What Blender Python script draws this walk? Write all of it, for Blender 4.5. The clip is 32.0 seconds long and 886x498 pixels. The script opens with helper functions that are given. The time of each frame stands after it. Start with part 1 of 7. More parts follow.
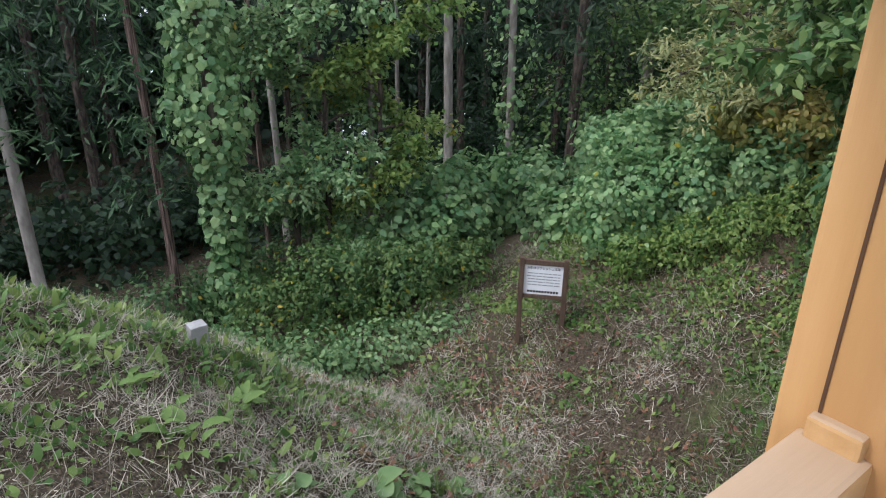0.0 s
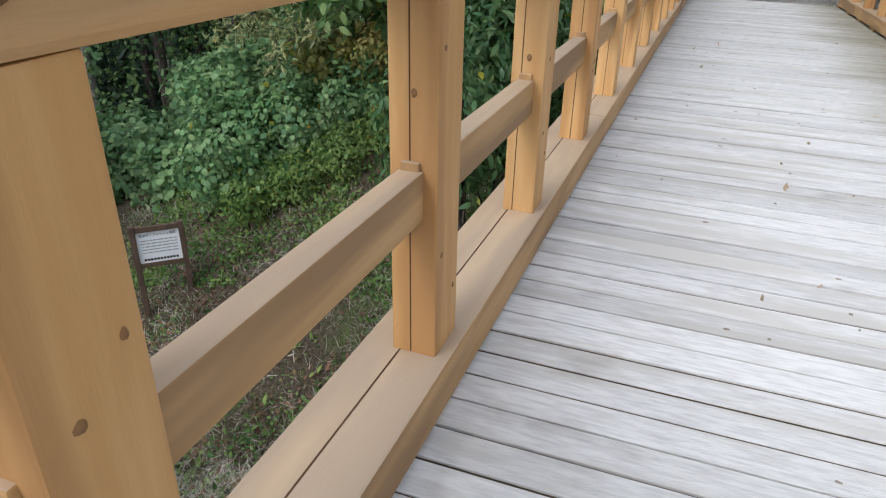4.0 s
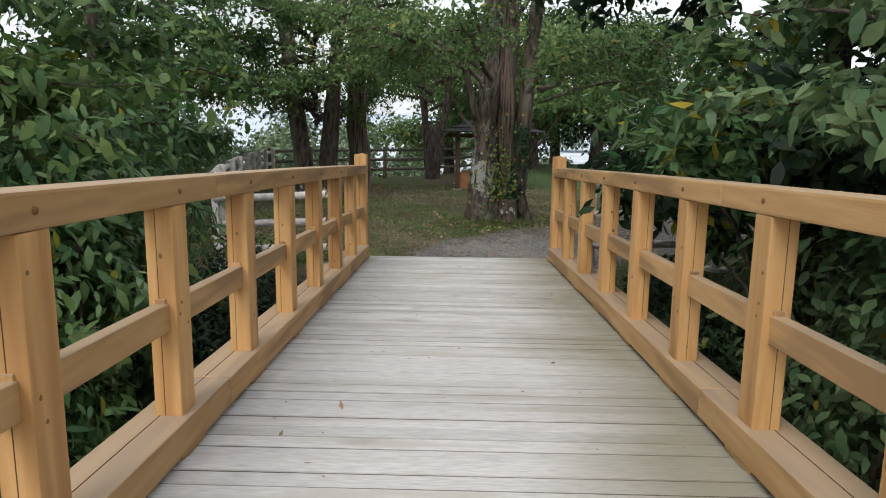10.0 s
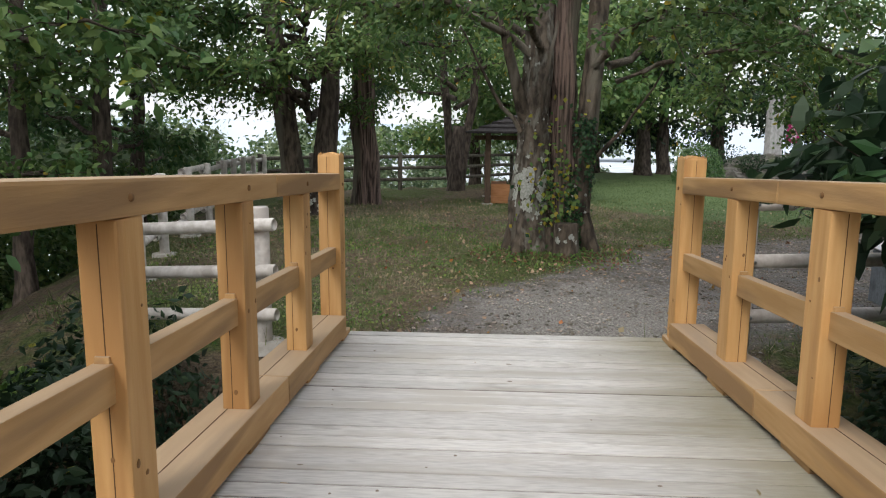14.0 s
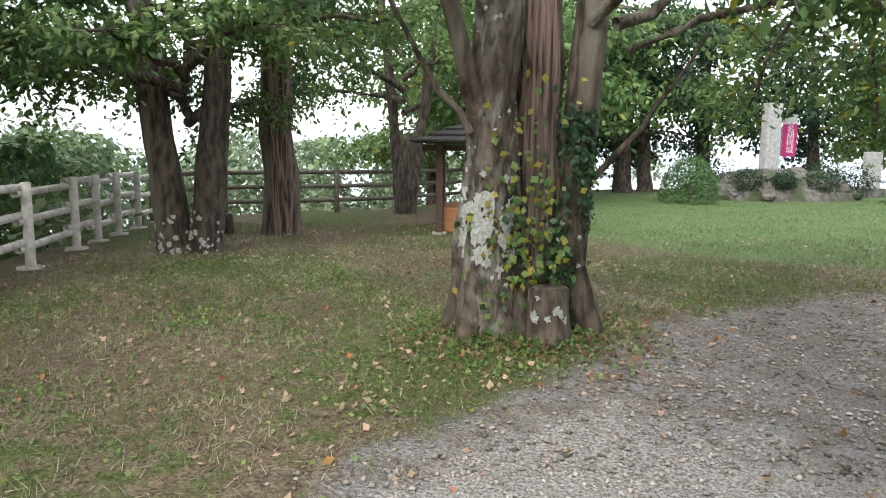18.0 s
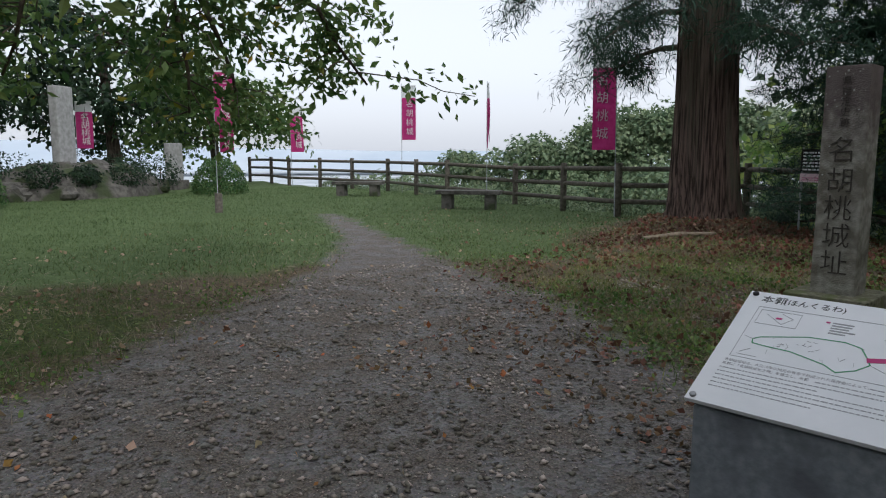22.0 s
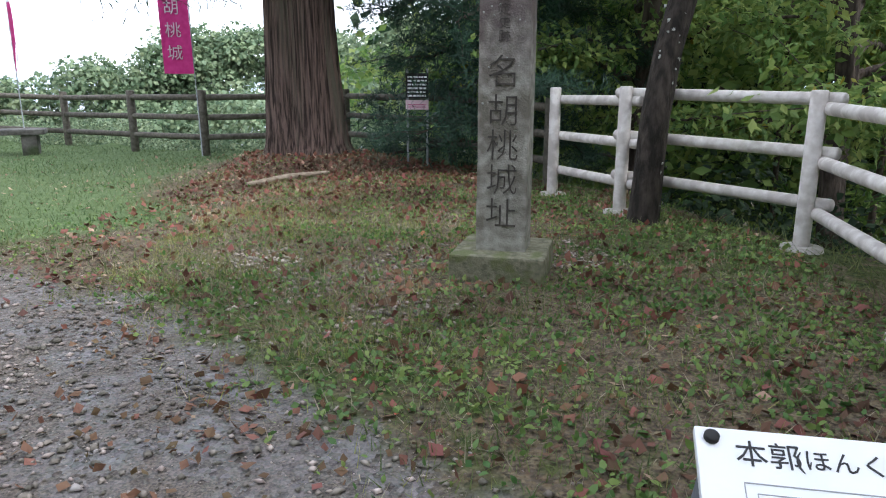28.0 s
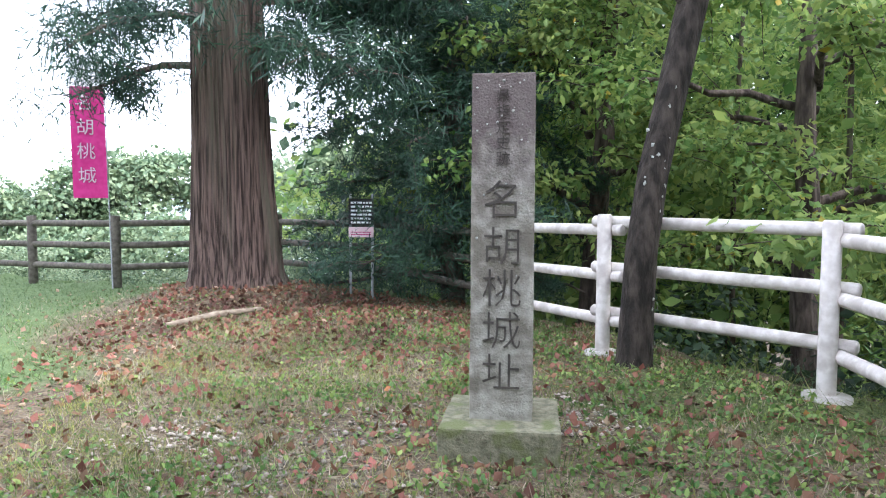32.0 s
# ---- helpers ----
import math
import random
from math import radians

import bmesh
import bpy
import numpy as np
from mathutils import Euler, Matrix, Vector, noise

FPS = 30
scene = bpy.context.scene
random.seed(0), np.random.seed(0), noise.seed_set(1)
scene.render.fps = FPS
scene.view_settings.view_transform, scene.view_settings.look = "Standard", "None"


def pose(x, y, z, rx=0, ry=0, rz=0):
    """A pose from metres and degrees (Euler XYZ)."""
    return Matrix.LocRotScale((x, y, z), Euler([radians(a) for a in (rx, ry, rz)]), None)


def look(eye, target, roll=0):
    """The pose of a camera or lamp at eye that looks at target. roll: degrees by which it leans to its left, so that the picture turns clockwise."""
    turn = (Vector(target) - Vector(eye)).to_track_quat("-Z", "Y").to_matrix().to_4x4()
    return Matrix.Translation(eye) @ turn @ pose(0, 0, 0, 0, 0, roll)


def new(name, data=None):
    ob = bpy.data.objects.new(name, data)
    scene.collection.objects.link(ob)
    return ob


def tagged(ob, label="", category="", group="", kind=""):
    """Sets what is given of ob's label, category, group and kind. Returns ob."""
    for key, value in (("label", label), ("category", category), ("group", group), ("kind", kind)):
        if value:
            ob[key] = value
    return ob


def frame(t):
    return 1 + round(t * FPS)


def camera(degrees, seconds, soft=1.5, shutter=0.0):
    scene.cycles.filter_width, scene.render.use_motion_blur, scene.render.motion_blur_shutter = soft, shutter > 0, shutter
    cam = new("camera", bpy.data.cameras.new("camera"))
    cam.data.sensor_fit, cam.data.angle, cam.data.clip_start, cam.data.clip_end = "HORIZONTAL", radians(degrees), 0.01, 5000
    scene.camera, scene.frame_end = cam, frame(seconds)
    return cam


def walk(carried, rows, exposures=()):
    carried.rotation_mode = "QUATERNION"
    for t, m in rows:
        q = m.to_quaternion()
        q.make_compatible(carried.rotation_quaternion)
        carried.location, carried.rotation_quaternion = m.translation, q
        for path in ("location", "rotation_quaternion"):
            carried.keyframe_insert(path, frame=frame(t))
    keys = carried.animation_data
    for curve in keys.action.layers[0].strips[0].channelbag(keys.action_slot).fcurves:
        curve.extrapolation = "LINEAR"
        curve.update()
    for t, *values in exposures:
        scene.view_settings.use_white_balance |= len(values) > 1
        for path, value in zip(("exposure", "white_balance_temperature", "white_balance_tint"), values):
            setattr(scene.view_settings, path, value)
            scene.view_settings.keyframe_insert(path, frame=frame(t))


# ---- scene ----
cam = camera(64.8, 32.0, soft=1.1)
ROWS = [
    (0.0, 0.55, -0.042, 1.647, -38.02, -23.13, -0.72),
    (0.5, 0.552, -0.012, 1.597, -35.88, -26.22, -0.48),
    (1.0, 0.554, 0.011, 1.59, -33.91, -27.76, -0.63),
    (1.5, 0.567, -0.003, 1.61, -33.21, -28.12, -0.65),
    (2.0, 0.591, -0.066, 1.668, -33.11, -28.37, -0.59),
    (2.5, 0.611, -0.138, 1.729, -36.64, -28.5, -1.05),
    (3.0, 0.649, -0.227, 1.77, -47.31, -28.46, -0.96),
    (3.5, 0.688, -0.296, 1.8, -61.65, -28.43, -1.43),
    (4.0, 0.77, -0.444, 1.822, -69.0, -27.86, -1.04),
    (4.5, 0.914, -0.56, 1.832, -76.44, -27.17, -0.94),
    (6.5, 2.114, -0.792, 1.949, -88.11, -16.53, -0.36),
    (7.0, 2.524, -0.83, 1.94, -88.2, -14.51, -0.51),
    (7.5, 2.972, -0.863, 1.928, -88.18, -13.13, -0.68),
    (8.0, 3.404, -0.919, 1.922, -88.24, -12.13, -0.68),
    (8.5, 3.871, -0.923, 1.907, -88.34, -10.82, -0.86),
    (9.0, 4.3, -0.996, 1.864, -88.41, -10.36, -0.92),
    (9.5, 4.762, -1.031, 1.844, -88.4, -10.0, -0.75),
    (10.0, 5.23, -1.075, 1.794, -88.39, -9.95, -0.78),
    (10.5, 5.711, -1.067, 1.779, -88.46, -9.87, -0.81),
    (11.0, 6.222, -1.126, 1.721, -88.46, -9.82, -0.82),
    (11.5, 6.715, -1.106, 1.692, -88.33, -9.75, -0.72),
    (12.0, 7.201, -1.113, 1.664, -87.89, -9.67, -0.71),
    (12.5, 7.686, -1.034, 1.646, -87.09, -9.56, -0.71),
    (13.0, 8.168, -0.988, 1.615, -87.03, -9.53, -0.61),
    (13.5, 8.64, -0.907, 1.61, -86.51, -9.32, -0.51),
    (14.0, 9.125, -0.888, 1.568, -86.51, -9.18, -0.47),
    (14.5, 9.591, -0.876, 1.549, -86.51, -9.08, -0.39),
    (16.5, 11.265, -1.142, 1.524, -86.0, -7.98, -0.45),
    (17.0, 11.809, -1.17, 1.502, -86.29, -7.99, -0.57),
    (17.5, 12.319, -1.204, 1.496, -86.65, -7.99, -0.5),
    (18.0, 12.857, -1.21, 1.488, -89.04, -7.99, -0.56),
    (18.5, 13.352, -1.243, 1.476, -90.07, -7.97, -0.48),
    (19.0, 13.863, -1.288, 1.462, -92.51, -7.88, -0.49),
    (19.5, 14.187, -1.369, 1.454, -94.62, -7.82, -0.35),
    (20.0, 14.547, -1.473, 1.424, -99.47, -7.77, -0.42),
    (20.5, 14.853, -1.69, 1.352, -108.31, -7.79, -0.27),
    (21.0, 15.171, -1.933, 1.336, -120.26, -7.86, -0.26),
    (21.5, 15.346, -2.233, 1.31, -133.79, -7.86, -0.04),
    (22.0, 15.493, -2.502, 1.318, -141.88, -7.94, -0.06),
    (22.5, 15.619, -2.78, 1.302, -151.21, -7.99, -0.03),
    (23.0, 15.667, -3.071, 1.282, -156.14, -8.05, 0.07),
    (23.5, 15.745, -3.309, 1.258, -164.67, -8.73, 0.04),
    (24.0, 15.746, -3.491, 1.244, -167.98, -10.39, 0.17),
    (24.5, 15.768, -3.618, 1.23, -170.26, -11.76, 0.17),
    (26.5, 15.937, -3.786, 1.226, -175.38, -16.83, 0.11),
    (27.0, 16.125, -3.914, 1.25, -175.33, -16.85, -0.06),
    (27.5, 16.26, -4.122, 1.274, -175.31, -16.15, -0.01),
    (28.0, 16.454, -4.282, 1.294, -175.3, -13.75, -0.1),
    (28.5, 16.57, -4.465, 1.284, -175.25, -11.85, -0.08),
    (29.0, 16.645, -4.727, 1.296, -175.38, -10.22, -0.01),
    (29.5, 16.727, -4.901, 1.314, -178.52, -8.15, -0.02),
    (30.0, 16.735, -5.035, 1.324, -181.09, -6.54, 0.04),
    (30.5, 16.686, -5.116, 1.336, -182.09, -5.2, 0.12),
    (31.0, 16.656, -5.135, 1.328, -182.3, -4.32, 0.08),
    (31.5, 16.715, -5.15, 1.326, -182.27, -4.06, -0.04),
    (32.0, 16.864, -5.203, 1.326, -181.82, -3.88, -0.25),
]
EXPOSURES = [(0.0, -0.65, 5900, 15.0), (0.8, 0.15, 5900, 15.0), (2.0, 0.2, 5900, 15.0), (3.0, -0.32, 5950, 10.0), (4.0, -1.04, 5950, 10.0), (5.0, -1.28, 5950, 10.0), (7.0, -1.53, 6000, 10.0), (9.0, -1.31, 6350, 10.0), (13.0, -1.08, 6490, 10.0), (15.0, -0.78, 6480, 10.0), (17.0, -0.23, 6460, 10.0), (19.0, -0.08, 6450, 10.0), (20.5, -0.03, 6340, 10.8), (21.5, -0.78, 6220, 11.0), (22.0, -1.53, 6150, 11.0), (23.0, -2.13, 5850, 12.0), (24.0, -1.28, 5780, 12.0), (24.5, -1.08, 5790, 11.8), (26.5, -0.93, 5850, 11.0), (27.0, -0.88, 5850, 11.0), (28.0, -0.15, 5900, 13.0), (29.0, 0.35, 5800, 15.0), (30.0, 0.6, 5800, 15.3), (32.0, 0.8, 5800, 16.0)]
walk(cam, [(t, pose(x, y, z, 90 + pitch, roll, yaw)) for t, x, y, z, yaw, pitch, roll in ROWS], EXPOSURES)

# ---- world and light: a bright overcast sky with a weak, wide sun ----
world = bpy.data.worlds.new("overcast_sky")
scene.world = world
world.use_nodes = True
wn, wl = world.node_tree.nodes, world.node_tree.links
sky = wn.new("ShaderNodeTexSky")
sky.sky_type, sky.sun_disc = "NISHITA", False
sky.sun_elevation, sky.sun_rotation = radians(45), radians(292)
sky.air_density, sky.dust_density, sky.ozone_density = 1.0, 3.0, 1.0
hsv = wn.new("ShaderNodeHueSaturation")
hsv.inputs["Saturation"].default_value = 0.3
hsv.inputs["Value"].default_value = 4.0
wl.new(sky.outputs[0], hsv.inputs["Color"])
cloud = wn.new("ShaderNodeMixRGB")
cloud.inputs[0].default_value = 0.65
cloud.inputs[2].default_value = (19.0, 19.6, 20.6, 1)
wl.new(hsv.outputs[0], cloud.inputs[1])
wl.new(cloud.outputs[0], wn["Background"].inputs[0])
wn["Background"].inputs[1].default_value = 0.15
sun_data = bpy.data.lights.new("sun", "SUN")
sun_data.energy, sun_data.angle, sun_data.color = 2.7, radians(20), (1.0, 0.95, 0.88)
sun = new("sun", sun_data)
sun.matrix_world = look((-22, 9, 24), (0, 0, 0))


# ---- materials ----
def material(name, base, second, scale=6.0, rough=0.8, bump=0.3, bump_scale=40.0, stretch=(1, 1, 1), third=None, third_scale=1.5,
             island=0.0, shift=0.0, translucent=0.0, metallic=0.0, low=0.35, high=0.65, relief=0.01):
    """Two noise-mixed colours, a third in larger stains, fine relief, and a value shift by piece."""
    m = bpy.data.materials.new(name)
    m.use_nodes = True
    n, l = m.node_tree.nodes, m.node_tree.links
    bsdf = n["Principled BSDF"]
    bsdf.inputs["Roughness"].default_value = rough
    bsdf.inputs["Metallic"].default_value = metallic
    bsdf.inputs["Specular IOR Level"].default_value = 0.3
    coord = n.new("ShaderNodeTexCoord")
    mapping = n.new("ShaderNodeMapping")
    mapping.inputs["Scale"].default_value = stretch
    l.new(coord.outputs["Object"], mapping.inputs[0])
    if shift:
        spread = n.new("ShaderNodeVectorMath")
        spread.operation = "SCALE"
        spread.inputs[0].default_value = (31.0, 17.0, 23.0)
        l.new(n.new("ShaderNodeObjectInfo").outputs["Random"], spread.inputs["Scale"])
        l.new(spread.outputs[0], mapping.inputs["Location"])
    a = n.new("ShaderNodeTexNoise")
    a.inputs["Scale"].default_value, a.inputs["Detail"].default_value = scale, 5
    l.new(mapping.outputs[0], a.inputs["Vector"])
    ramp = n.new("ShaderNodeValToRGB")
    ramp.color_ramp.elements[0].position, ramp.color_ramp.elements[1].position = low, high
    ramp.color_ramp.elements[0].color, ramp.color_ramp.elements[1].color = (*base, 1), (*second, 1)
    l.new(a.outputs["Fac"], ramp.inputs[0])
    colour = ramp.outputs[0]
    if third:
        b = n.new("ShaderNodeTexNoise")
        b.inputs["Scale"].default_value, b.inputs["Detail"].default_value = third_scale, 3
        l.new(mapping.outputs[0], b.inputs["Vector"])
        r2 = n.new("ShaderNodeValToRGB")
        r2.color_ramp.elements[0].position, r2.color_ramp.elements[1].position = 0.5, 0.62
        l.new(b.outputs["Fac"], r2.inputs[0])
        mix = n.new("ShaderNodeMixRGB")
        l.new(r2.outputs[0], mix.inputs[0]), l.new(colour, mix.inputs[1])
        mix.inputs[2].default_value = (*third, 1)
        colour = mix.outputs[0]
    if island or shift:
        if island:
            source = n.new("ShaderNodeNewGeometry").outputs["Random Per Island"]
        else:
            source = n.new("ShaderNodeObjectInfo").outputs["Random"]
        k = island or shift
        rng = n.new("ShaderNodeMapRange")
        rng.inputs["To Min"].default_value, rng.inputs["To Max"].default_value = 1 - k, 1 + k
        l.new(source, rng.inputs[0])
        hv = n.new("ShaderNodeHueSaturation")
        l.new(colour, hv.inputs["Color"]), l.new(rng.outputs[0], hv.inputs["Value"])
        hue = n.new("ShaderNodeMapRange")
        hue.inputs["From Max"].default_value = 1.0
        hue.inputs["To Min"].default_value, hue.inputs["To Max"].default_value = 0.5 + 0.035 * (island > 0), 0.5 - 0.03 * (island > 0)
        l.new(source, hue.inputs[0]), l.new(hue.outputs[0], hv.inputs["Hue"])
        colour = hv.outputs[0]
    l.new(colour, bsdf.inputs["Base Color"])
    if bump:
        c = n.new("ShaderNodeTexNoise")
        c.inputs["Scale"].default_value, c.inputs["Detail"].default_value = bump_scale, 4
        l.new(mapping.outputs[0], c.inputs["Vector"])
        bm_node = n.new("ShaderNodeBump")
        bm_node.inputs["Strength"].default_value, bm_node.inputs["Distance"].default_value = bump, relief
        l.new(c.outputs["Fac"], bm_node.inputs["Height"]), l.new(bm_node.outputs[0], bsdf.inputs["Normal"])
    if translucent:
        tr = n.new("ShaderNodeBsdfTranslucent")
        l.new(colour, tr.inputs[0])
        ms = n.new("ShaderNodeMixShader")
        ms.inputs[0].default_value = translucent
        l.new(bsdf.outputs[0], ms.inputs[1]), l.new(tr.outputs[0], ms.inputs[2])
        l.new(ms.outputs[0], n["Material Output"].inputs[0])
    return m


def pale_tops(mat, pale):
    """Mixes a pale colour into the timber's upward faces."""
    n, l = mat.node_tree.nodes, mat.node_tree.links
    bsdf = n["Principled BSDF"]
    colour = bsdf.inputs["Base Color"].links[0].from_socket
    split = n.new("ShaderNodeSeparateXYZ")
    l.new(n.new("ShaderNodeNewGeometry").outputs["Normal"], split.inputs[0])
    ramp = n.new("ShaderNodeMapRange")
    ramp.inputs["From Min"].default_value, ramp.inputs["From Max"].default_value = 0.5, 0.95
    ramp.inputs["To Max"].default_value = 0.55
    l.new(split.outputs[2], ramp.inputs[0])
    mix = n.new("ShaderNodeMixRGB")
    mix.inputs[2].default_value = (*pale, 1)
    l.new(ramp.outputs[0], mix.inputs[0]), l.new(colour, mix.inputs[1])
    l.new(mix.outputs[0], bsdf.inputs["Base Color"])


def leaf_material(name, base, second, rough=0.5, island=0.35, translucent=0.35):
    return material(name, base, second, scale=0.8, rough=rough, bump=0, island=island, translucent=translucent)


TIMBER = material("golden_timber", (0.40, 0.235, 0.095), (0.49, 0.305, 0.14), scale=2.2, rough=0.62, bump=0.14, bump_scale=14, stretch=(1, 10, 10), third=(0.285, 0.17, 0.08), third_scale=0.7, shift=0.12)
POST_TIMBER = material("golden_post_timber", (0.49, 0.272, 0.10), (0.57, 0.342, 0.145), scale=2.2, rough=0.62, bump=0.14, bump_scale=14, stretch=(10, 10, 1), third=(0.39, 0.205, 0.075), third_scale=0.7, shift=0.10)
pale_tops(TIMBER, (0.43, 0.35, 0.265))
KNOT = material("knot_wood", (0.16, 0.08, 0.03), (0.25, 0.13, 0.05), rough=0.7)
KERF = material("dark_kerf", (0.06, 0.03, 0.015), (0.09, 0.045, 0.02), rough=0.9)
DECK = material("weathered_deck_board", (0.46, 0.445, 0.43), (0.63, 0.615, 0.59), scale=7, rough=0.75, bump=0.4, bump_scale=36, stretch=(12, 1.6, 12), third=(0.49, 0.465, 0.425), third_scale=0.6, shift=0.12, low=0.25, high=0.6)


def stain_boards(mat):
    """Olive algae and brown dirt that creep in from the right-hand end of the boards, and dark resin streaks."""
    n, l = mat.node_tree.nodes, mat.node_tree.links
    bsdf = n["Principled BSDF"]
    colour = bsdf.inputs["Base Color"].links[0].from_socket
    place = n.new("ShaderNodeNewGeometry").outputs["Position"]
    split = n.new("ShaderNodeSeparateXYZ")
    l.new(place, split.inputs[0])
    for scale, amount, weight, tint, low, high in ((1.1, 1.0, 1.0, (0.215, 0.195, 0.115), 1.25, 1.75), (5.5, 0.0, 1.0, (0.17, 0.14, 0.11), 0.62, 0.74)):
        patch = n.new("ShaderNodeTexNoise")
        patch.inputs["Scale"].default_value, patch.inputs["Detail"].default_value = scale, 6
        stretch = n.new("ShaderNodeMapping")
        stretch.inputs["Scale"].default_value = (1.0, 0.45, 1.0)
        l.new(place, stretch.inputs[0]), l.new(stretch.outputs[0], patch.inputs["Vector"])
        edge = n.new("ShaderNodeMapRange")
        edge.inputs["From Min"].default_value, edge.inputs["From Max"].default_value = -0.9, -2.2
        edge.inputs["To Max"].default_value = amount
        l.new(split.outputs[1], edge.inputs[0])
        both = n.new("ShaderNodeMath")
        l.new(edge.outputs[0], both.inputs[0]), l.new(patch.outputs["Fac"], both.inputs[1])
        ramp = n.new("ShaderNodeMapRange")
        ramp.inputs["From Min"].default_value, ramp.inputs["From Max"].default_value = low - 0.35 * amount, high - 0.35 * amount
        ramp.inputs["To Max"].default_value = 0.75 if amount else 0.35
        l.new(both.outputs[0], ramp.inputs[0])
        mix = n.new("ShaderNodeMixRGB")
        mix.inputs[2].default_value = (*tint, 1)
        l.new(ramp.outputs[0], mix.inputs[0]), l.new(colour, mix.inputs[1])
        colour = mix.outputs[0]
    l.new(colour, bsdf.inputs["Base Color"])


stain_boards(DECK)
DECK_KNOT = material("dark_deck_knot", (0.20, 0.165, 0.13), (0.30, 0.255, 0.21), rough=0.8)
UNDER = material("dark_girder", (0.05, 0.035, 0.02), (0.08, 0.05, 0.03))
BARK = material("grey_brown_bark", (0.035, 0.027, 0.021), (0.12, 0.095, 0.072), scale=14, rough=0.95, bump=1.0, bump_scale=26, stretch=(1, 1, 0.3), third=(0.145, 0.13, 0.105), third_scale=2.6, low=0.38, high=0.62, relief=0.035)
DARK_BARK = material("dark_bark", (0.035, 0.027, 0.022), (0.115, 0.092, 0.075), scale=14, rough=0.95, bump=1.0, bump_scale=26, stretch=(1, 1, 0.3), low=0.38, high=0.64, relief=0.03)
BLACK_BARK = material("dark_lichened_bark", (0.018, 0.015, 0.012), (0.065, 0.053, 0.043), scale=16, rough=0.95, bump=1.0, bump_scale=28, stretch=(1, 1, 0.35), low=0.38, high=0.64, relief=0.03)
CEDAR_BARK = material("fibrous_red_brown_cedar_bark", (0.035, 0.024, 0.02), (0.20, 0.142, 0.118), scale=30, rough=0.95, bump=1.0, bump_scale=44, stretch=(1, 1, 0.045), third=(0.15, 0.135, 0.10), third_scale=3.5, low=0.40, high=0.60, relief=0.04)
PALE_BARK = material("pale_grey_bark", (0.17, 0.15, 0.13), (0.30, 0.28, 0.25), scale=9, rough=0.95, bump=0.7, bump_scale=20, stretch=(1, 1, 0.3))
LICHEN = material("pale_lichen", (0.30, 0.31, 0.28), (0.45, 0.46, 0.42), scale=40, rough=0.95, bump=0.8, relief=0.02)
DRY_BRANCH = material("dry_bare_branch", (0.20, 0.16, 0.115), (0.34, 0.285, 0.22), scale=9, rough=0.85, bump=0.5, bump_scale=40, stretch=(2, 2, 6))
WHITE_LOG = material("pale_grey_log", (0.53, 0.49, 0.45), (0.69, 0.655, 0.62), scale=5, rough=0.75, bump=0.3, bump_scale=20, stretch=(3, 3, 3), third=(0.46, 0.42, 0.385), third_scale=2, shift=0.08)
BROWN_LOG = material("weathered_brown_log", (0.07, 0.062, 0.05), (0.14, 0.125, 0.10), scale=6, rough=0.85, bump=0.4, bump_scale=20, stretch=(3, 3, 3), shift=0.15)
BOLT = material("steel_bolt", (0.30, 0.30, 0.30), (0.42, 0.42, 0.42), rough=0.4, metallic=0.9, bump=0)
CONCRETE = material("concrete_footing", (0.34, 0.32, 0.28), (0.46, 0.44, 0.40), scale=15, rough=0.95, bump=0.5)
STONE = material("weathered_pillar_stone", (0.215, 0.205, 0.17), (0.38, 0.365, 0.315), scale=16, rough=0.9, bump=0.9, bump_scale=90, third=(0.17, 0.155, 0.125), third_scale=5)


def weather_top(mat, colour, start, end):
    """A sooty crust of old lichen on the upper part of a stone, with a ragged lower edge."""
    n, l = mat.node_tree.nodes, mat.node_tree.links
    bsdf = n["Principled BSDF"]
    under = bsdf.inputs["Base Color"].links[0].from_socket
    coord = n.new("ShaderNodeTexCoord")
    split = n.new("ShaderNodeSeparateXYZ")
    l.new(coord.outputs["Generated"], split.inputs[0])
    ragged = n.new("ShaderNodeTexNoise")
    ragged.inputs["Scale"].default_value, ragged.inputs["Detail"].default_value = 14, 6
    l.new(coord.outputs["Object"], ragged.inputs["Vector"])
    add = n.new("ShaderNodeMath")
    add.operation = "MULTIPLY_ADD"
    add.inputs[1].default_value = 0.5
    l.new(ragged.outputs["Fac"], add.inputs[0]), l.new(split.outputs["Z"], add.inputs[2])
    band = n.new("ShaderNodeMapRange")
    band.inputs["From Min"].default_value, band.inputs["From Max"].default_value = start + 0.25, end + 0.25
    band.inputs["To Max"].default_value = 0.85
    l.new(add.outputs[0], band.inputs["Value"])
    mix = n.new("ShaderNodeMixRGB")
    l.new(band.outputs[0], mix.inputs[0]), l.new(under, mix.inputs[1])
    mix.inputs[2].default_value = (*colour, 1)
    l.new(mix.outputs[0], bsdf.inputs["Base Color"])


weather_top(STONE, (0.105, 0.08, 0.078), 0.58, 0.86)
MOSSY = material("mossy_plinth_stone", (0.12, 0.118, 0.075), (0.235, 0.225, 0.155), scale=22, rough=0.95, bump=0.9, bump_scale=80, third=(0.125, 0.14, 0.06), third_scale=7)
# near-black tone that stands for the shade inside cut characters
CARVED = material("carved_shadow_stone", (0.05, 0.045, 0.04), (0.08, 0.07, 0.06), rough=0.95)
ROCK = material("garden_rock", (0.06, 0.057, 0.05), (0.16, 0.15, 0.135), scale=6, rough=0.95, bump=0.8, bump_scale=14, third=(0.05, 0.065, 0.03), third_scale=1.5, relief=0.03)
STELE = material("grey_stele_stone", (0.26, 0.26, 0.25), (0.38, 0.38, 0.37), scale=8, rough=0.9, bump=0.4)
